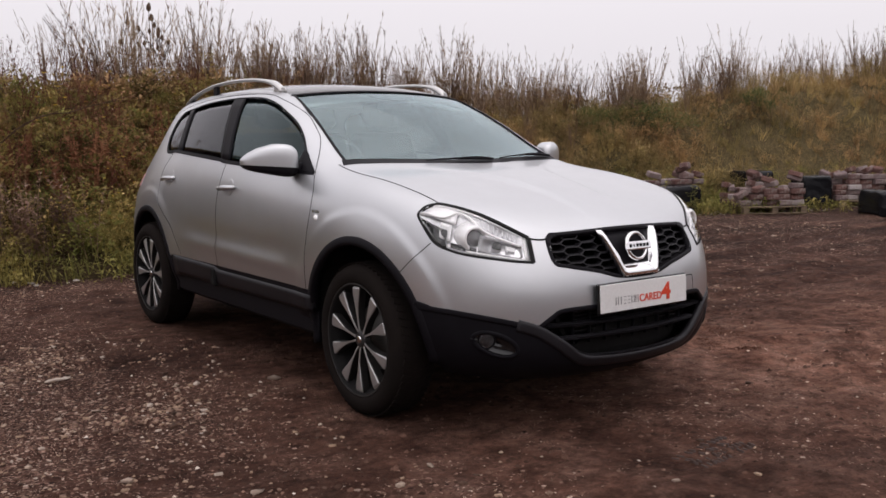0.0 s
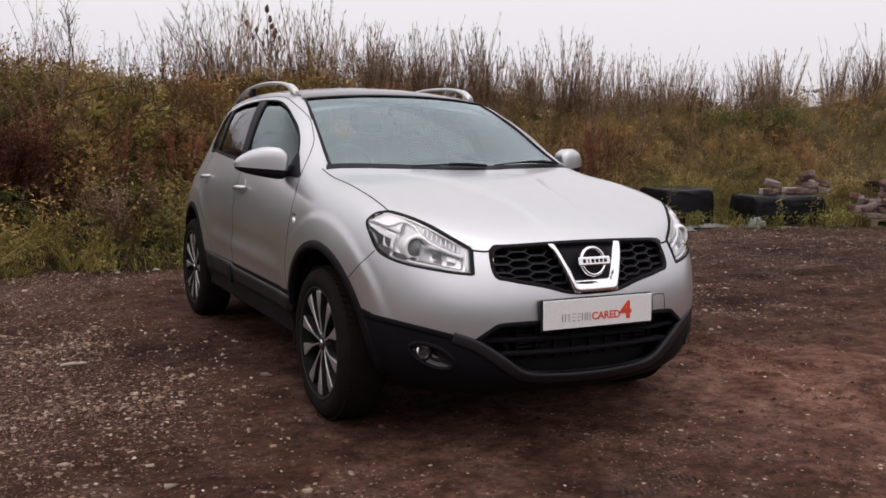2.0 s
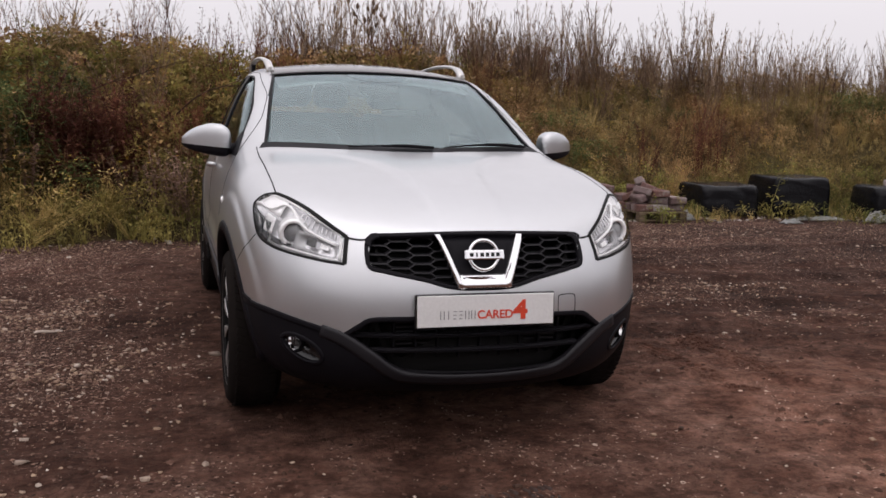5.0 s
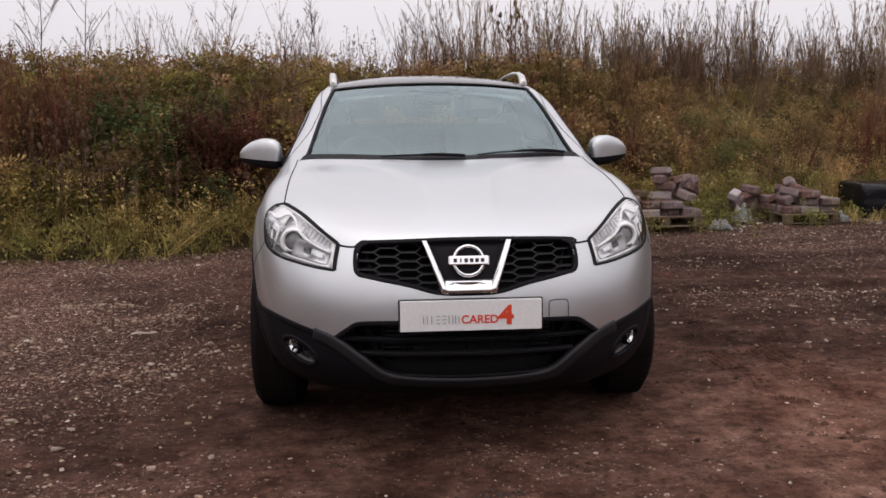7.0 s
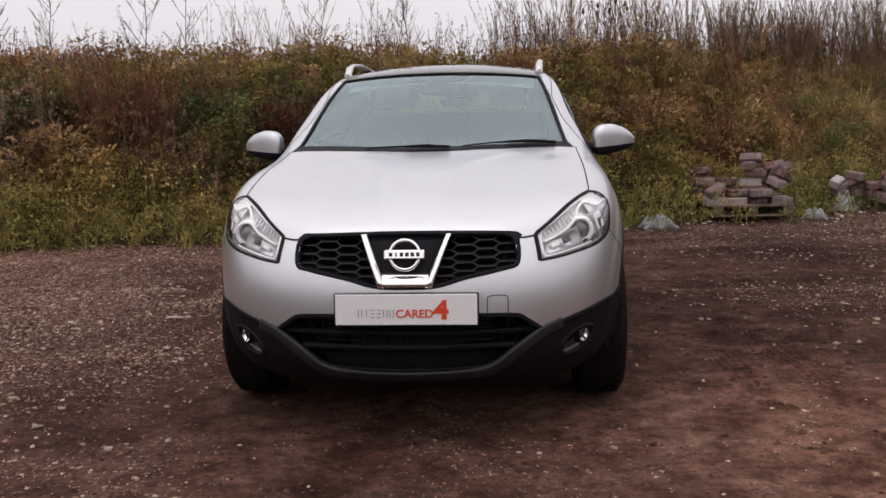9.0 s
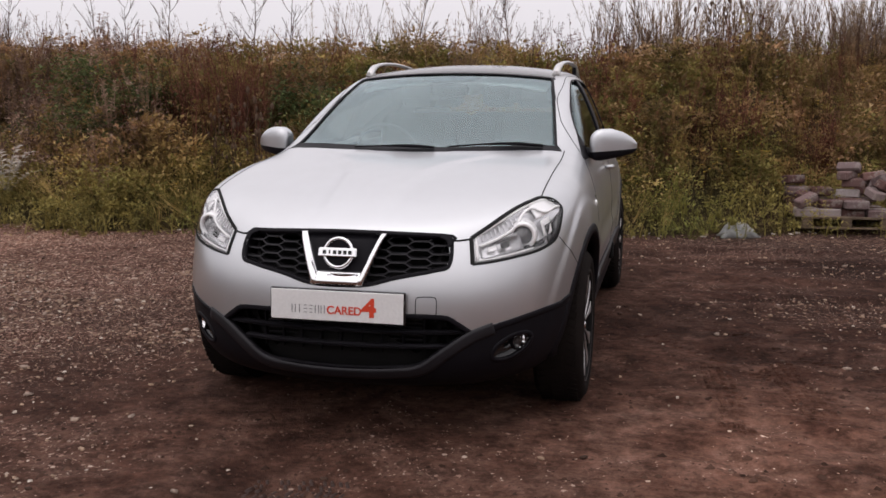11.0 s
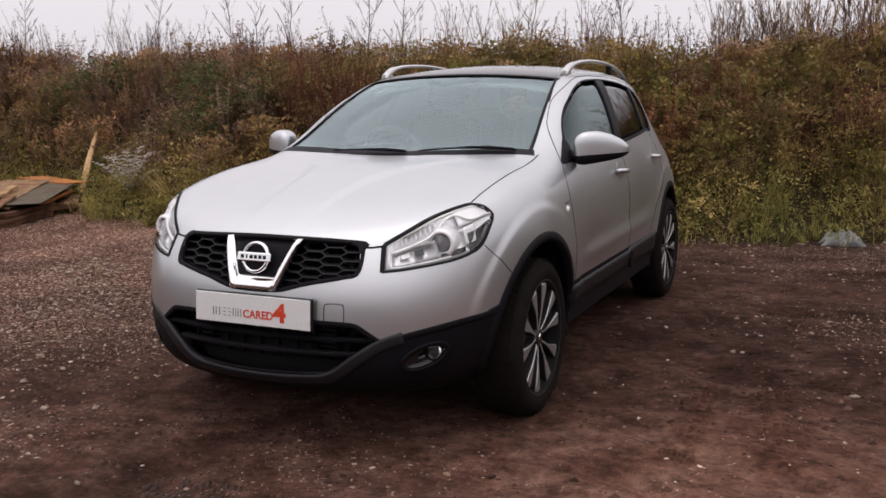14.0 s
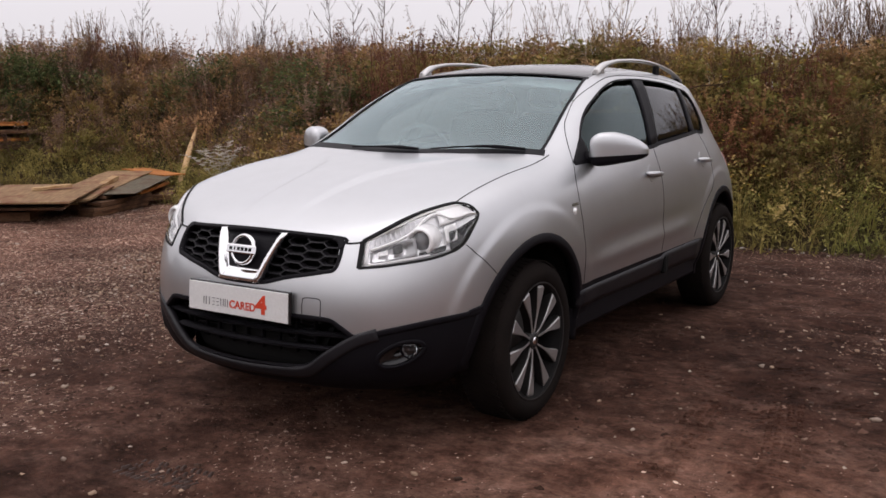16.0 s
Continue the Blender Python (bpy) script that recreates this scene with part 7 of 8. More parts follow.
scatter("grass", GR, strewn(200, 4.8, 11.5, -.9, .3, patchy(64, 2.0, -.05)), .40, M_STRAWGREEN, "yellow-green grass tufts before the wrapped loads", "grass", .3)


def leaning_branch(pts, label):
    """A thin dead branch lying slantwise over the weeds, with a few side twigs."""
    rng = np.random.RandomState(12)
    t = np.linspace(0, 1, 9)
    p = np.stack([np.interp(t, np.linspace(0, 1, len(pts)), [q[k] for q in pts]) for k in range(3)], -1) + rng.normal(0, .012, (9, 3))
    ob = empty("dead_branch", label, "branch", "", "", tuple(p[0]))
    bm = bmesh.new()
    tube(bm, [tuple(q - p[0]) for q in p], [.010 * (1 - .7 * float(k)) for k in t], 6)
    part("limb", bm, M_STALK, ob)
    for k in (2, 3, 4, 5, 6, 7):
        bm = bmesh.new()
        b = p[k] - p[0]
        tip = b + np.array([rng.uniform(.05, .28), rng.uniform(-.15, .1), rng.uniform(-.02, .22)])
        tube(bm, [tuple(b), tuple((b + tip) / 2 + np.array([0, 0, .02])), tuple(tip)], [.005, .0035, .002], 5)
        part("twig", bm, M_STALK, ob)


leaning_branch([(-2.25, 6.6, 1.0), (-1.9, 6.35, 1.38), (-1.4, 6.4, 1.56), (-.9, 6.5, 1.74)], "thin bleached dead branch leaning over the weeds")
leaning_branch([(-1.05, 6.5, 1.1), (-.75, 6.35, 1.42), (-.25, 6.45, 1.52), (.30, 6.6, 1.66)], "forked bleached dead branch lying over withered weeds")

# dark bramble masses, and pale withered seed fluff between the timber and the ridge
for x0, x1, d0, d1, n in ((-3.3, -2.2, 1.3, 2.2, 30), (9.3, 11.8, 2.0, 3.0, 8), (-6.0, -5.0, 1.2, 2.2, 16)):
    scatter("bramble_mass", BR, strewn(n, x0, x1, d0, d1), .78, M_BRAMBLE, "dense dark green bramble mound on the bank", "brambles", .1)
scatter("seed_fluff", FL, np.concatenate([strewn(200, -10, -4.5, .8, 3.0, patchy(61, 1.5, .0)), strewn(120, -4.5, 3, .5, 3.0, patchy(62, 1.5, .05))]), 1.25, M_FLUFF, "pale withered seed fluff among the dead weeds", "dead weeds", .1)


# ---- stacks of paving bricks, wrapped pallets and timber along the foot of the bank ----
def ground_at(x, y):
    x, y = np.array([x]), np.array([y])
    return float(max(ground_z(x, y)[0], bank_z(x, y)[0] if y[0] > foot(x)[0] - .2 else -9))


def pallet(x, y, turn, wide=1.05, deep=.9, label="weathered timber pallet under a brick stack"):
    p = empty("pallet", label, "pallet", "pallets by the bank", at=(x, y, 0))
    p.matrix_basis = pose(x, y, min(ground_at(x, y), .06), 0, 0, turn)
    for k in range(3):
        bm = bmesh.new()
        box(bm, (0, -deep / 2 + .05 + k * (deep - .1) / 2, .012), (wide, .09, .018), bevel=.003)
        part("bottom_board", bm, M_PALLET, p)
        for j in range(3):
            bm = bmesh.new()
            box(bm, (-wide / 2 + .06 + j * (wide - .12) / 2, -deep / 2 + .05 + k * (deep - .1) / 2, .062), (.10, .09, .08), bevel=.004)
            part("block", bm, M_PALLET, p)
    for k in range(7):
        bm = bmesh.new()
        box(bm, (0, -deep / 2 + .05 + k * (deep - .1) / 6, .113), (wide, .095, .020), bevel=.003)
        part("deck_board", bm, M_PALLET, p)
    return p


def brick_mesh():
    bm = bmesh.new()
    box(bm, (0, 0, 0), (.225, .112, .088), bevel=.013)
    for v in bm.verts:
        v.co += Vector((random.uniform(-.003, .003), random.uniform(-.003, .003), random.uniform(-.002, .002)))
    me = bpy.data.meshes.new("brick")
    bm.to_mesh(me)
    bm.free()
    me.materials.append(M_BRICK)
    return me


BRICKS = [brick_mesh() for _ in range(4)]


def brick_stack(x, y, turn, nx, ny, nz, loose, base, label, ragged=.3):
    """Bricks laid in rough courses on a base, then tipped loose on top."""
    rng = random.Random(int(x * 100))
    st = empty("brick_stack", label, "brick stack", "brick stacks by the bank")
    st.matrix_basis = pose(x, y, base, 0, 0, turn)
    def lay(m):
        b = new("brick", rng.choice(BRICKS))
        b.parent = st
        b.matrix_basis = m
    heights = {}
    for i in range(nx):
        for j in range(ny):
            top = nz - (rng.random() < ragged) - (rng.random() < ragged * .5) - (1 if i in (0, nx - 1) and rng.random() < .5 else 0)
            heights[i, j] = max(top, 1)
            for k in range(max(top, 1)):
                if (k % 2) and rng.random() < .25 and k == top - 1:
                    continue
                across = (k + i) % 3 == 0
                lay(pose((i - (nx - 1) / 2) * .228 + rng.uniform(-.012, .012), (j - (ny - 1) / 2) * .228 + (0.055 if across else 0) + rng.uniform(-.012, .012),
                         .045 + k * .089, 0, 0, (0 if across else 0) + rng.uniform(-13, 13)))
                lay(pose((i - (nx - 1) / 2) * .228 + rng.uniform(-.012, .012), (j - (ny - 1) / 2) * .228 + (-.055 if across else .108) + rng.uniform(-.012, .012) - (0 if across else .0),
                         .045 + k * .089, 0, 0, rng.uniform(-6, 6))) if across or j == ny - 1 else None
    for k in range(loose):
        i, j = rng.randrange(nx), rng.randrange(ny)
        z = heights[i, j] * .089 + .060 + rng.uniform(0, .03)
        heights[i, j] += .8
        lay(pose((i - (nx - 1) / 2) * .228 + rng.uniform(-.05, .05), (j - (ny - 1) / 2) * .228 + rng.uniform(-.05, .05), z, rng.uniform(-28, 28), rng.uniform(-24, 24), rng.uniform(0, 180)))
    return st


def wrapped_pallet(x, y, turn, w, d, h, label):
    """A pallet load sheeted in black film: a slumped box with folds."""
    rng = np.random.RandomState(int(abs(x) * 37))
    ob = empty("wrapped_load", label, "wrapped pallet", "wrapped loads by the bank")
    ob.matrix_basis = pose(x, y, min(ground_at(x, y), .05), 0, 0, turn)
    bm = bmesh.new()
    h += .06
    box(bm, (0, 0, .03 + h / 2), (w, d, h))
    bmesh.ops.subdivide_edges(bm, edges=bm.edges[:], cuts=13, use_grid_fill=True)
    for v in bm.verts:
        c = v.co
        f = np.array([c.x / w * 2, c.y / d * 2, (c.z - .03) / h])
        pinch = .035 * (abs(f[0]) * abs(f[1])) ** 6 + .018 * f[2] ** 8 * max(abs(f[0]), abs(f[1])) ** 6
        wob = .008 * math.sin(7 * c.z + 4 * c.x + 3 * c.y) + .003 * math.sin(31 * c.z + 9 * c.x - 7 * c.y + 2 * math.sin(5 * c.x + 3 * c.y)) + .0035 * rng.normal()
        v.co = Vector((c.x * (1 - pinch * 2) + wob * (abs(f[0]) > .9), c.y * (1 - pinch * 2) + wob * (abs(f[1]) > .9), c.z - pinch * 1.2 - .012 * (f[2] > .9) * (1 + math.sin(6 * c.x + 2))))
    part("film", bm, M_WRAP, ob, "black plastic film", True)
    bm = bmesh.new()
    for k in (-1, 0, 1):
        box(bm, (k * w * .40, 0, .03), (.09, d * .9, .06), bevel=.004)
    box(bm, (0, -d * .40, .012), (w * .9, .08, .02), bevel=.003)
    part("pallet_feet", bm, M_PALLET, ob)
    return ob


pallet(2.90, 6.22, 4, .86, .8)
brick_stack(2.88, 6.20, 4, 4, 3, 3, 15, .125 + min(ground_at(3.02, 6.22), .06), "tumbled stack of red-grey paving bricks on a pallet", .6)
brick_stack(4.22, 7.05, 12, 2, 2, 3, 7, min(ground_at(4.2, 7.0), .12), "loose heap of red-brown bricks against the weeds", .7)
pallet(4.82, 6.62, 2, .70, .75)
brick_stack(4.82, 6.62, 2, 3, 3, 3, 6, .125 + min(ground_at(4.76, 6.62), .06), "low stack of grey-brown paving bricks on a pallet", .6)
wrapped_pallet(6.20, 7.20, -3, .84, .85, .36, "low pallet load wrapped in black film")
wrapped_pallet(7.30, 7.15, -5, .86, .85, .47, "pallet load wrapped in shiny black film")
wrapped_pallet(8.78, 6.55, -10, 1.26, .8, .38, "slumped load in torn black film with bricks on it")
brick_stack(9.36, 6.55, -10, 3, 2, 2, 6, .455, "reddish bricks heaped on a black wrapped load", .4)
brick_stack(8.48, 6.45, -6, 1, 1, 1, 1, .455, "pale grey bricks lying on a black wrapped load", 0)
pallet(10.25, 5.62, -28, 1.1, .9)
brick_stack(10.25, 5.62, -28, 5, 3, 4, 13, .125, "wide tumbled stack of red and grey paving bricks", .7)
wrapped_pallet(11.55, 6.75, -25, .56, .7, .50, "black wrapped load behind the brick stacks")
pallet(12.65, 5.35, -30, 1.1, .9)
brick_stack(12.65, 5.35, -30, 5, 3, 5, 10, .125, "tall stack of pale grey and red paving bricks", .5)
wrapped_pallet(11.85, 5.75, -30, .5, .6, .46, "small black wrapped load between the brick stacks")
wrapped_pallet(11.42, 3.95, -35, 1.0, .85, .32, "black film wrapped pallet at the yard's edge")


def film_scrap(x, y, turn, w, d, h, label):
    """A crumpled sheet of clear film on the ground."""
    rng = np.random.RandomState(5)
    bm = bmesh.new()
    nx, ny = 22, 12
    vs = []
    for i in range(nx):
        for j in range(ny):
            u, v = i / (nx - 1) * 2 - 1, j / (ny - 1) * 2 - 1
            e = (1 - abs(u) ** 3) * (1 - abs(v) ** 3)
            z = h * e * (.65 + .35 * math.sin(7 * u + 2) * math.cos(5 * v + 1)) + .008 * rng.normal() * e + .004
            vs.append(bm.verts.new((u * w / 2 * (1 + .1 * math.sin(6 * v)), v * d / 2 * (1 + .12 * math.sin(5 * u + 1)), z)))
    for i in range(nx - 1):
        for j in range(ny - 1):
            bm.faces.new((vs[i * ny + j], vs[(i + 1) * ny + j], vs[(i + 1) * ny + j + 1], vs[i * ny + j + 1]))
    bmesh.ops.solidify(bm, geom=bm.faces[:], thickness=.003)
    ob = part("plastic_sheet", bm, M_CLEAR, smooth=True)
    ob.matrix_basis = pose(x, y, max(ground_at(x, y), 0), 0, 0, turn)
    return tagged(ob, label, "plastic sheet")


film_scrap(1.87, 5.43, 12, .38, .28, .15, "crumpled clear plastic sheet lying in the grass")
film_scrap(3.62, 6.0, -20, .26, .22, .13, "crumpled pale plastic wrap beside the bricks")
film_scrap(5.25, 6.45, 20, .26, .2, .14, "torn pale plastic scrap on the gravel")
film_scrap(4.2, 6.8, 40, .25, .22, .24, "white plastic bag among loose bricks")
film_scrap(8.02, 6.2, 25, .34, .26, .16, "torn black-edged clear film slumped off a wrapped load")
film_scrap(6.6, 6.1, 5, .30, .16, .06, "flattened pale plastic scrap on the rubble")
film_scrap(7.3, 6.45, 0, .85, .18, .05, "torn clear film under a wrapped load")


def board(x, y, z, w, d, t, rx, ry, rz, material, label, taper=1.0):
    """A sawn board or sheet with split, worn ends."""
    bm = bmesh.new()
    box(bm, (0, 0, 0), (w, d, t))
    long = [e for e in bm.edges if abs(e.verts[0].co.x - e.verts[1].co.x) > w * .5]
    bmesh.ops.subdivide_edges(bm, edges=long, cuts=6, use_grid_fill=True)
    rng = random.Random(int((x + y) * 1000))
    for v in bm.verts:
        v.co.z += .006 * math.sin(5 * v.co.x / max(w, .1)) + rng.uniform(-.002, .002)
        if abs(v.co.x) > w * .49:
            v.co.x += rng.uniform(-.03, .01) * (1 if v.co.x > 0 else -1)
        v.co.y = (v.co.y + rng.uniform(-.006, .006)) * (1 - (1 - taper) * max(0, v.co.x / w * 2) ** 1.5)
    ob = part("board", bm, material)
    ob.matrix_basis = pose(x, y, z, rx, ry, rz)
    return tagged(ob, label, "board", "pile of old boards")


def plank_between(a, b, w, t, material, label, roll=0.0, taper=1.0):
    """A board laid from one place to another."""
    a, b = Vector(a), Vector(b)
    d = b - a
    c = (a + b) / 2
    board(c.x, c.y, c.z, d.length, w, t, roll, -math.degrees(math.atan2(d.z, math.hypot(d.x, d.y))), math.degrees(math.atan2(d.y, d.x)), material, label, taper)


for k, (dx, z) in enumerate(((0, .03), (-.22, .03), (-.45, .03), (.03, .085), (-.30, .085), (.0, .14), (-.25, .145))):
    plank_between((-6.58 + dx, 3.30 + .06 * (k % 3), z), (-7.0 + dx - .06 * (k % 2), 4.45 + .1 * (k % 2), z), .20, .048, M_WOOD, "dark weathered plank at the bottom of a pile")
plank_between((-6.62, 3.72, .235), (-7.80, 5.38, .295), .50, .012, M_PLY, "grey-brown plywood sheet sloping on planks")
plank_between((-7.18, 3.75, .25), (-8.30, 5.35, .33), .62, .014, M_SHEET, "red-brown sheet of board on the pile")
plank_between((-7.50, 5.46, .31), (-8.60, 5.62, .34), .36, .014, M_WOODORANGE, "bright orange-brown plywood sheet on the pile")
plank_between((-7.62, 5.25, .20), (-7.05, 4.35, .18), .16, .06, M_WOODORANGE, "pale sawn timber under the plywood")
plank_between((-6.88, 4.28, .19), (-7.42, 5.20, .22), .12, .04, M_WOODORANGE, "sawn batten under the plywood")
plank_between((-6.70, 3.62, .20), (-7.10, 4.20, .20), .10, .035, M_WOOD, "short sawn offcut on the pile", 8)
plank_between((-7.25, 3.10, .31), (-7.05, 3.50, .33), .09, .03, M_PALE, "short pale offcut lying on a sheet")
plank_between((-6.52, 3.15, .20), (-7.10, 3.95, .26), .30, .02, M_SHEET, "broken red-stained board sloping on the pile", -8)
plank_between((-6.98, 4.72, .09), (-7.70, 5.50, .12), .30, .06, M_WOOD, "dark rotten board at the bottom of a pile")
plank_between((-6.76, 3.28, .16), (-7.57, 4.52, .33), .085, .05, M_PALE, "pale raw timber batten lying across the boards")
plank_between((-6.62, 2.45, .24), (-7.55, 3.62, .30), 1.15, .016, M_SHEET, "large weathered sheet of board lying on a pile")
plank_between((-6.66, 2.42, .17), (-7.52, 3.50, .22), 1.05, .022, M_WOOD, "large stained sheet of board lying under another")
plank_between((-6.95, 2.45, .07), (-7.7, 3.3, .09), .7, .10, M_WOOD, "dark timber bearer under the sheets of board")
plank_between((-7.90, 5.86, .10), (-7.98, 6.33, .95), .085, .026, M_PALE, "broken raw plank leaning up in the weeds", 0, .15)
for k in range(4):
    z = ground_at(-12.4, 5.9) + .05
    plank_between((-11.85 - .12 * (k % 2), 5.85, z + .13 * k), (-13.2, 6.4 + .05 * k, z + .13 * k), .62, .06, M_WOODORANGE if k % 2 else M_WOOD, "stacked timber slab behind the boards")


def thistle(x, y):
    """A thistle rosette: arching grey leaves, each with a row of spiny lobes on both sides of its rib."""
    q = []
    rng = np.random.RandomState(2)
    for k in range(9):
        a, L = k * 2.4, rng.uniform(.42, .58)
        t = np.linspace(.08, 1, 9)
        up = .95 - .055 * k
        rib = np.stack([np.cos(a) * L * t * (.45 + .05 * k), np.sin(a) * L * t * (.45 + .05 * k), .10 + up * np.sin(t * 1.6) * L * 1.2], -1)
        q.append(stem(rib[::2], .007, .002))
        for sgn in (-1, 1):
            size = .115 * np.sin(t * 2.6 + .35).clip(.15, 1)
            q.append(leaf_quads(rib, np.full(9, a) + sgn * 1.05, rng.uniform(.0, .4, 9), size, size * .55))
        q.append(leaf_quads(rib, np.full(9, a), rng.uniform(-.1, .2, 9), np.full(9, .05), np.full(9, .035)))
    q = np.concatenate(q) + np.array([x, y, float(bank_z(np.array([x]), np.array([y]))[0])])
    me = quads("thistle", q.reshape(-1, 3), np.arange(len(q) * 4).reshape(-1, 4), M_THISTLE)
    me.attributes.new("plant", "FLOAT", "FACE").data.foreach_set("value", np.full(len(q), .9, np.float32))
    ob = part("thistle", me, M_THISTLE)
    return tagged(ob, "grey-green thistle rosette at the foot of the bank", "thistle")


thistle(-6.16, 5.0)

# ---- stones ----
def stone_proto(rng, k=0):
    bm = bmesh.new()
    if k < 0:
        ring = [bm.verts.new((math.cos(a) * rng.uniform(.7, 1.1), math.sin(a) * rng.uniform(.7, 1.1), -.35)) for a in np.arange(5) * 1.257]
        peak = bm.verts.new((rng.uniform(-.35, .35), rng.uniform(-.35, .35), rng.uniform(.8, 1.2)))
        for a in range(5):
            bm.faces.new((ring[a], ring[(a + 1) % 5], peak))
    elif k == 0:
        # a split chip: a skewed six-sided block
        for dx in (-1, 1):
            for dy in (-1, 1):
                for dz in (-1, 1):
                    bm.verts.new((dx * rng.uniform(.45, 1), dy * rng.uniform(.4, .95), dz * rng.uniform(.5, 1.1)))
        bmesh.ops.convex_hull(bm, input=bm.verts[:])
        bmesh.ops.triangulate(bm, faces=bm.faces[:])
    elif k == 2:
        # a split flat stone: the hull of a few uneven corners
        for j in range(11):
            a = j * 2.4
            bm.verts.new((math.cos(a) * rng.uniform(.5, 1.05), math.sin(a) * rng.uniform(.45, .9), rng.uniform(-.75, .75)))
        bmesh.ops.convex_hull(bm, input=bm.verts[:])
        bmesh.ops.delete(bm, geom=[v for v in bm.verts if not v.link_faces], context="VERTS")
    else:
        bmesh.ops.create_icosphere(bm, subdivisions=1, radius=1)
    bm.verts.index_update()
    for v in bm.verts:
        v.co *= 1 + rng.uniform(-.25, .2)
        v.co.z *= .55
        v.co.x *= 1.25
    f = [[v.index for v in fc.verts] for fc in bm.faces]
    v = np.array([v.co[:] for v in bm.verts])
    bm.free()
    return v, np.array(f)


def pebbles(name, n, places, lo, hi, material, label, kind=0, power=2.6):
    """Loose chippings strewn on the yard, as one mesh."""
    rng = random.Random(9)
    protos = [stone_proto(rng, kind) for _ in range(6)]
    which = RNG.randint(0, 6, n)
    size = lo * (hi / lo) ** (RNG.uniform(0, 1, n) ** power)
    xy = places
    z = ground_z(xy[:, 0], xy[:, 1])
    V, F, at = [], [], 0
    for k, (v, f) in enumerate(protos):
        m = np.where(which == k)[0]
        vv = rot_z(v[None], RNG.uniform(0, 6.28, len(m))[:, None]) * size[m][:, None, None]
        vv = vv + np.stack([xy[m, 0], xy[m, 1], z[m] + size[m] * .12], -1)[:, None]
        V.append(vv.reshape(-1, 3))
        F.append((f[None] + (np.arange(len(m)) * len(v))[:, None, None]).reshape(-1, 3) + at)
        at += len(m) * len(v)
    me = quads(name, np.concatenate(V), np.concatenate(F), material)
    return tagged(part(name, me, material), label, "gravel", kind="stuff")


def yard_places(n):
    """Denser on the rough ground beside the car and by the bank, sparse on the packed mud before it."""
    out = []
    while sum(map(len, out)) < n:
        x, y = RNG.uniform(-8, 9, n), RNG.uniform(-3.2, 7.2, n)
        half = RNG.uniform(0, 1, n) < .55
        x[half], y[half] = RNG.uniform(-4, 3.5, half.sum()), RNG.uniform(-2.6, 2.5, half.sum())
        w = .006 + .05 * smooth(.05, .40, waves(x, y, 41, .8)) + (.15 + .9 * smooth(.0, .38, waves(x, y, 43, 2.4) + .7 * waves(x, y, 44, 6.0))) * smooth(-.6, -2.0, x) + .3 * smooth(2.5, 4.5, y) + .20 * smooth(1.1, 2.6, x) * smooth(.4, 2, y)
        w = w * np.clip(.7 + 1.5 * (waves(.35 * x, 1.6 * y, 47, 2.6) + .15), .2, 1.8)
        w = w * (y < foot(x) + .1) * (1 - .85 * (np.abs(x) < .8) * (y > -.7) * (y < 3.2))
        k = RNG.uniform(0, 1.6, n) < w
        out.append(np.stack([x[k], y[k]], -1))
    return np.concatenate(out)[:n]


pebbles("gravel", 21000, yard_places(21000), .0035, .013, M_CHIP, "fine brown and grey grit strewn over the mud", -1, 1.8)
pebbles("gravel", 14500, yard_places(14500), .0038, .0125, M_STONE, "scattered brown, grey and buff chippings on the mud", -1, 1.6)
pebbles("gravel", 7200, yard_places(7200), .0060, .0165, M_STONE, "coarser brown, grey and buff chippings on the mud", 0, 2.0)
pebbles("gravel", 700, yard_places(700), .012, .028, M_STONE, "larger split stones strewn over the gravel", 2, 2.8)
n_crumb = 11000
crumb_xy = np.stack([RNG.uniform(-1.6, 4.2, n_crumb), RNG.uniform(-3.0, 3.2, n_crumb)], -1)
crumb_xy = crumb_xy[waves(crumb_xy[:, 0] * .6, crumb_xy[:, 1] * 1.7, 83, 2.2) + RNG.normal(0, .2, n_crumb) > -.05]
pebbles("mud_crumbs", len(crumb_xy), crumb_xy, .005, .022, M_CRUMB, "crumbs and clods of brown mud thrown up by tyres", -1, 2.2)
rubble_xy = np.concatenate([strewn(260, 3.5, 11.5, -1.0, -.1), strewn(80, -4.5, 3.5, -.35, .15)])
pebbles("rubble", len(rubble_xy), rubble_xy, .010, .032, M_RUBBLE, "pale rubble and litter strewn along the foot of the bank", 1, 1.8)
for x, y, r in ((-.87, .80, .064), (-1.75, .80, .045), (-1.92, -.17, .045), (-1.60, -.55, .045), (2.07, .72, .038), (2.22, .80, .032), (1.48, 1.24, .034), (-.40, -1.36, .03), (-.98, -.70, .032), (-2.75, 2.15, .05), (7.15, 3.31, .07),
                (-2.6, .9, .05), (-2.3, 2.4, .05), (-3.4, 1.5, .045), (-2.9, 3.3, .05), (-1.95, 4.45, .06), (-2.44, 4.63, .05), (-3.0, 4.3, .05), (3.0, 2.4, .04), (2.6, 3.9, .05),
                (1.2, 3.9, .04), (3.9, 4.8, .06), (5.3, 4.6, .05), (6.4, 5.6, .06), (7.5, 4.7, .06), (-4.4, 2.6, .06), (-5.1, 3.2, .05), (-4.0, .8, .05), (4.4, 1.6, .05), (-1.3, 1.0, .03)):
    rng = random.Random(int(x * 977 + y * 131))
    v, f = stone_proto(rng, 2)
    me = quads("stone", v * r * .55, f, M_STONEOB)
    ob = part("stone", me, M_STONEOB)
    ob.matrix_basis = pose(x, y, ground_at(x, y) + r * .12, rng.uniform(-10, 10), 0, rng.uniform(0, 360))
    tagged(ob, "pale buff stone lying on the muddy gravel", "stone", "loose stones in the yard")


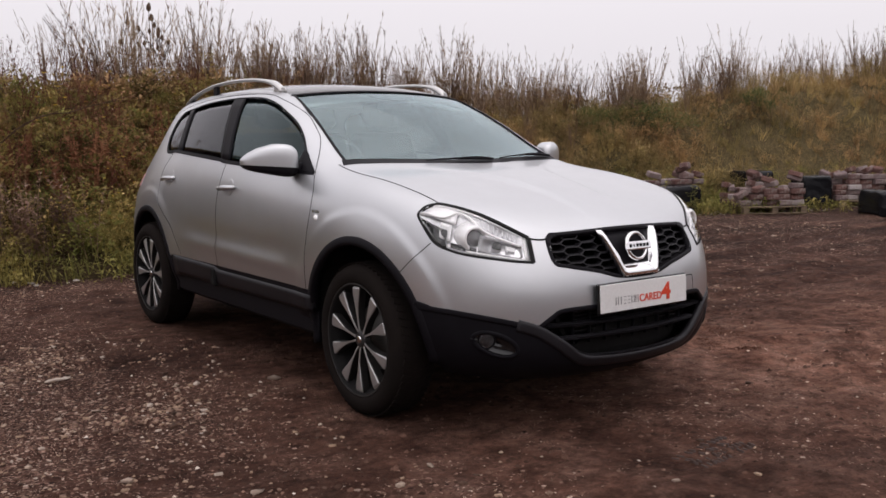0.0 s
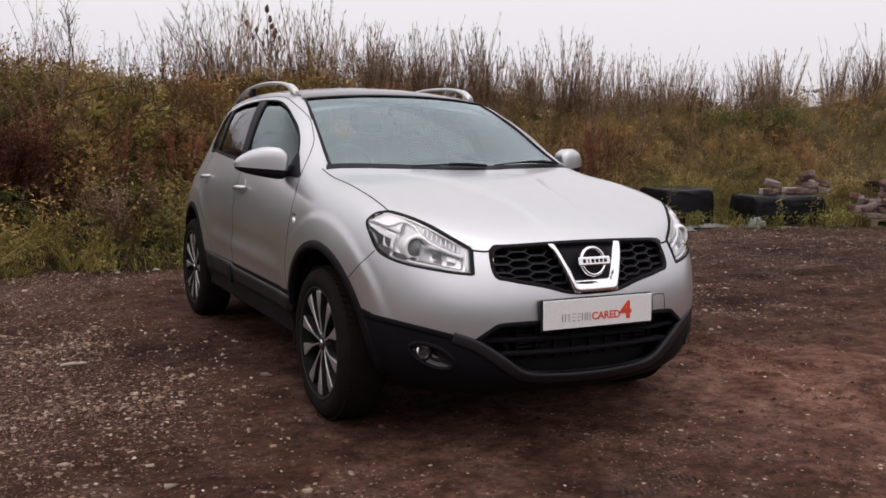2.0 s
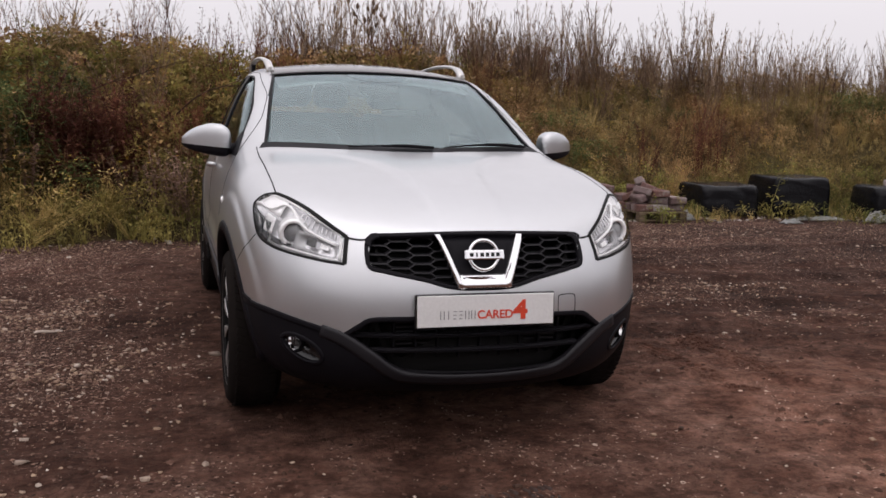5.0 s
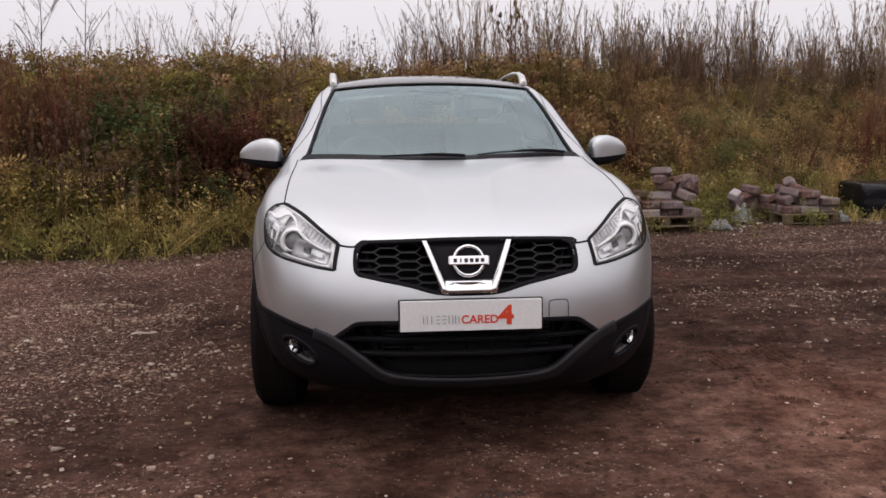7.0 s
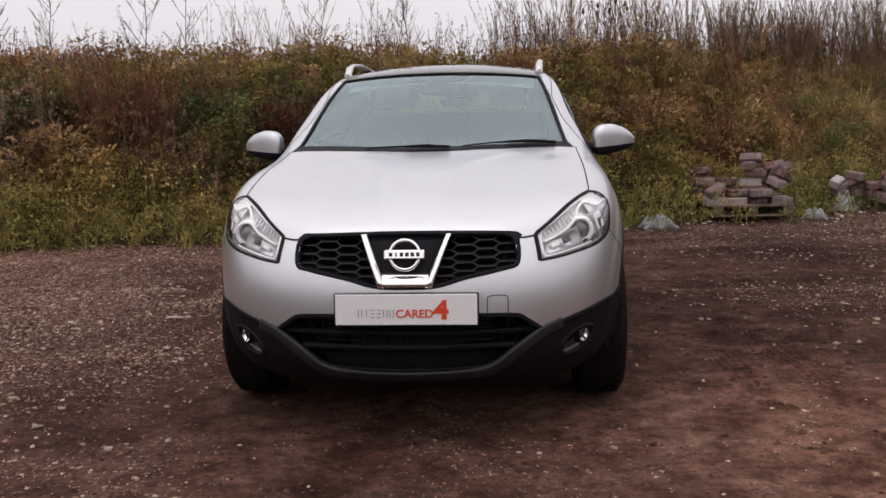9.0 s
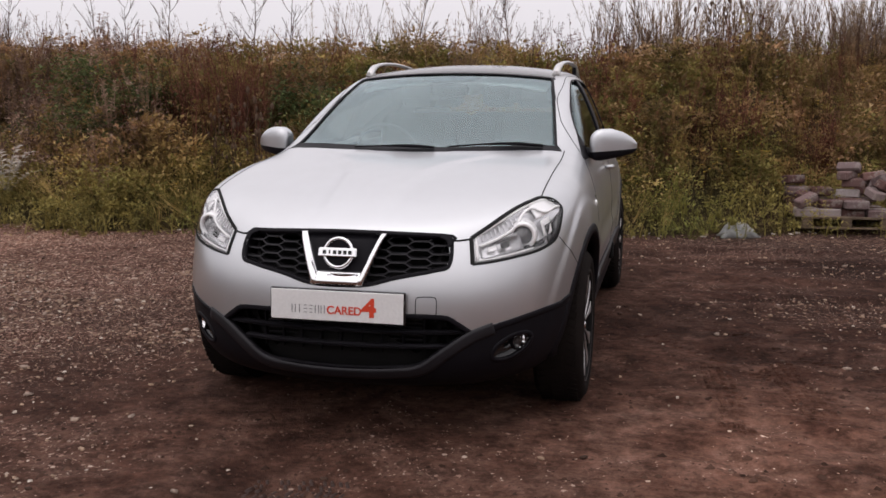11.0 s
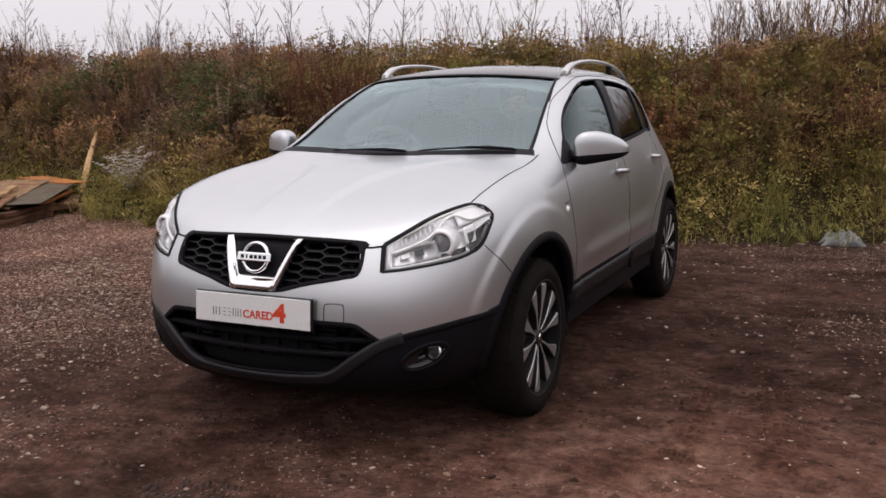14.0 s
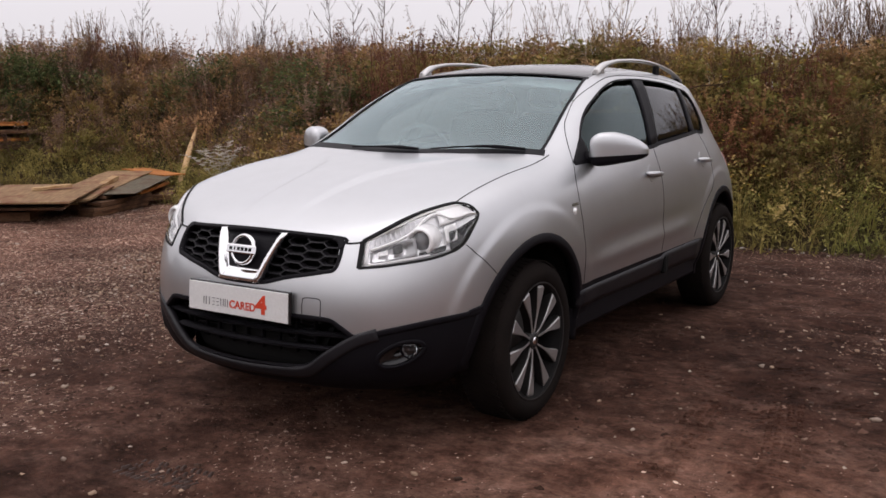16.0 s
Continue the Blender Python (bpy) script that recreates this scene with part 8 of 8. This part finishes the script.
def stick(a, b, r, label):
    """A dry bent stick lying on the ground."""
    a, b = Vector(a), Vector(b)
    bm = bmesh.new()
    pts = [a + (b - a) * t + Vector((0, .006 * math.sin(7 * t), .004 * math.sin(4 * t))) for t in np.linspace(0, 1, 7)]
    tube(bm, pts, [r * f for f in (.7, 1, .9, 1.1, .9, .8, .5)], 6)
    ob = part("stick", bm, M_CLEARWOOD)
    return tagged(ob, label, "stick", "sticks on the ground")


M_CLEARWOOD = worn("bleached_wood", (0.55, 0.47, 0.40), (0.36, 0.29, 0.24), 0.9, 0, 20, 150, 0.3)
stick((-1.81, 1.45, ground_at(-1.81, 1.45) + .010), (-1.69, 1.455, ground_at(-1.69, 1.455) + .010), .008, "bleached white stick lying on the gravel")


def tyre_print(name, y0, slope, bend, x0, x1, label):
    """Lugs of mud pressed up by a tyre's tread, in two rows along its track."""
    rng = random.Random(6)
    V, F = [], []
    n = int((x1 - x0) / .035)
    for k in range(n):
        x = x0 + (x1 - x0) * k / n
        c = y0 + slope * (x - 1.3) + bend * (x - 1.3) ** 2
        run = math.atan2(slope + 2 * bend * (x - 1.3), 1)
        for side_of in (-1, 1):
            if rng.random() < .30:
                continue
            m = pose(x, c + side_of * .048, ground_at(x, c + side_of * .048) - .004, 0, 0, math.degrees(run) + 90 + side_of * 24) @ Matrix.Diagonal((.075 * rng.uniform(.6, 1.1), .014, .009 * rng.uniform(.7, 1.3), 1))
            at = len(V)
            V += [tuple(m @ Vector(p)) for p in ((-.5, -.5, 0), (.5, -.5, 0), (.5, .5, 0), (-.5, .5, 0), (-.42, -.2, 1), (.42, -.2, 1), (.42, .2, 1), (-.42, .2, 1))]
            F += [[at + i for i in q] for q in ((4, 5, 6, 7), (0, 1, 5, 4), (1, 2, 6, 5), (2, 3, 7, 6), (3, 0, 4, 7))]
    tagged(part(name, quads(name, np.array(V), np.array(F), M_GROUND), M_GROUND), label, "tyre marks", kind="stuff")


tyre_print("tyre_marks", .98, -1.35, .25, 1.12, 1.95, "tread marks of a tyre pressed into the mud")
tyre_print("tyre_marks", 1.62, -1.25, .22, 1.45, 2.35, "tread marks of a tyre pressed into the mud")


def tread_patch(a, b, wide, label, material):
    """Dark wet mud squeezed into slanted lugs by a tyre, in a short straight patch."""
    rng = random.Random(int(a[0] * 91))
    a, b = Vector(a), Vector(b)
    run = b - a
    turn = math.degrees(math.atan2(run.y, run.x))
    V, F = [], []
    n = int(run.length / .026)
    for k in range(n):
        for lane in (-1.5, -.5, .5, 1.5):
            if rng.random() < .3:
                continue
            c = a + run * ((k + rng.uniform(-.15, .15)) / n) + Vector((-run.y, run.x)).normalized() * lane * wide / 4
            m = pose(c.x, c.y, ground_at(c.x, c.y) - .004, 0, 0, turn + 90 + (20 if lane > 0 else -20)) @ Matrix.Diagonal((wide * .22 * rng.uniform(.7, 1.1), .015, .010 * rng.uniform(.6, 1.3), 1))
            at = len(V)
            V += [tuple(m @ Vector(p)) for p in ((-.5, -.5, 0), (.5, -.5, 0), (.5, .5, 0), (-.5, .5, 0), (-.42, -.3, 1), (.42, -.3, 1), (.42, .3, 1), (-.42, .3, 1))]
            F += [[at + i for i in q] for q in ((4, 5, 6, 7), (0, 1, 5, 4), (1, 2, 6, 5), (2, 3, 7, 6), (3, 0, 4, 7))]
    tagged(part("tyre_marks", quads("tyre_marks", np.array(V), np.array(F), material), material), label, "tyre marks", kind="stuff")


M_WETMUD = worn("wet_mud", (0.020, 0.0105, 0.008), (0.052, 0.028, 0.021), 0.6, 0, 9, 120, 0.4, 0.004, sheen=0.25)
tread_patch((-.17, -1.24), (.18, -1.21), .17, "dark wet tread print of a tyre in the mud", M_WETMUD)
tread_patch((1.49, -.35), (1.44, .60), .15, "faint tread print of a tyre in the packed mud", M_GROUND)
tread_patch((1.86, -.10), (1.70, .85), .15, "faint tread print of a tyre in the packed mud", M_GROUND)

# ---- far side of the yard, behind the camera: unseen hedge added to dim reflections ----
def hedge(name, cx0, cy0, r, a0, a1, h, label):
    n, m = 150, 12
    rng = np.random.RandomState(3)
    v = []
    for i in range(n):
        a = radians(a0 + (a1 - a0) * i / (n - 1))
        top = h * (.72 + .28 * math.sin(i * .35) * math.sin(i * .13 + 1) + .16 * rng.normal() * .5)
        for j in range(m):
            t = j / (m - 1)
            rr = r + 1.6 - 1.6 * math.sin(math.pi * t) + .18 * rng.normal()
            if t > .5:
                rr = r + 1.6 + (1.6 - 1.6 * math.sin(math.pi * t)) * .6
            v.append((cx0 + rr * math.cos(a), cy0 + rr * math.sin(a), top * math.sin(math.pi * t) ** .6 + .12 * rng.normal() * (0 < j < m - 1) - .02))
    i = (np.arange(n - 1)[:, None] * m + np.arange(m - 1)[None]).reshape(-1)
    f = np.stack([i, i + 1, i + m + 1, i + m], 1)
    return tagged(part(name, quads(name, np.array(v), f, M_HEDGE), M_HEDGE), label, "hedge", kind="structure")


hedge("unseen_backdrop_hedge", 0, 0, 20, 186, 354, 3.6, "unseen dark hedge added behind the yard to dim reflections")
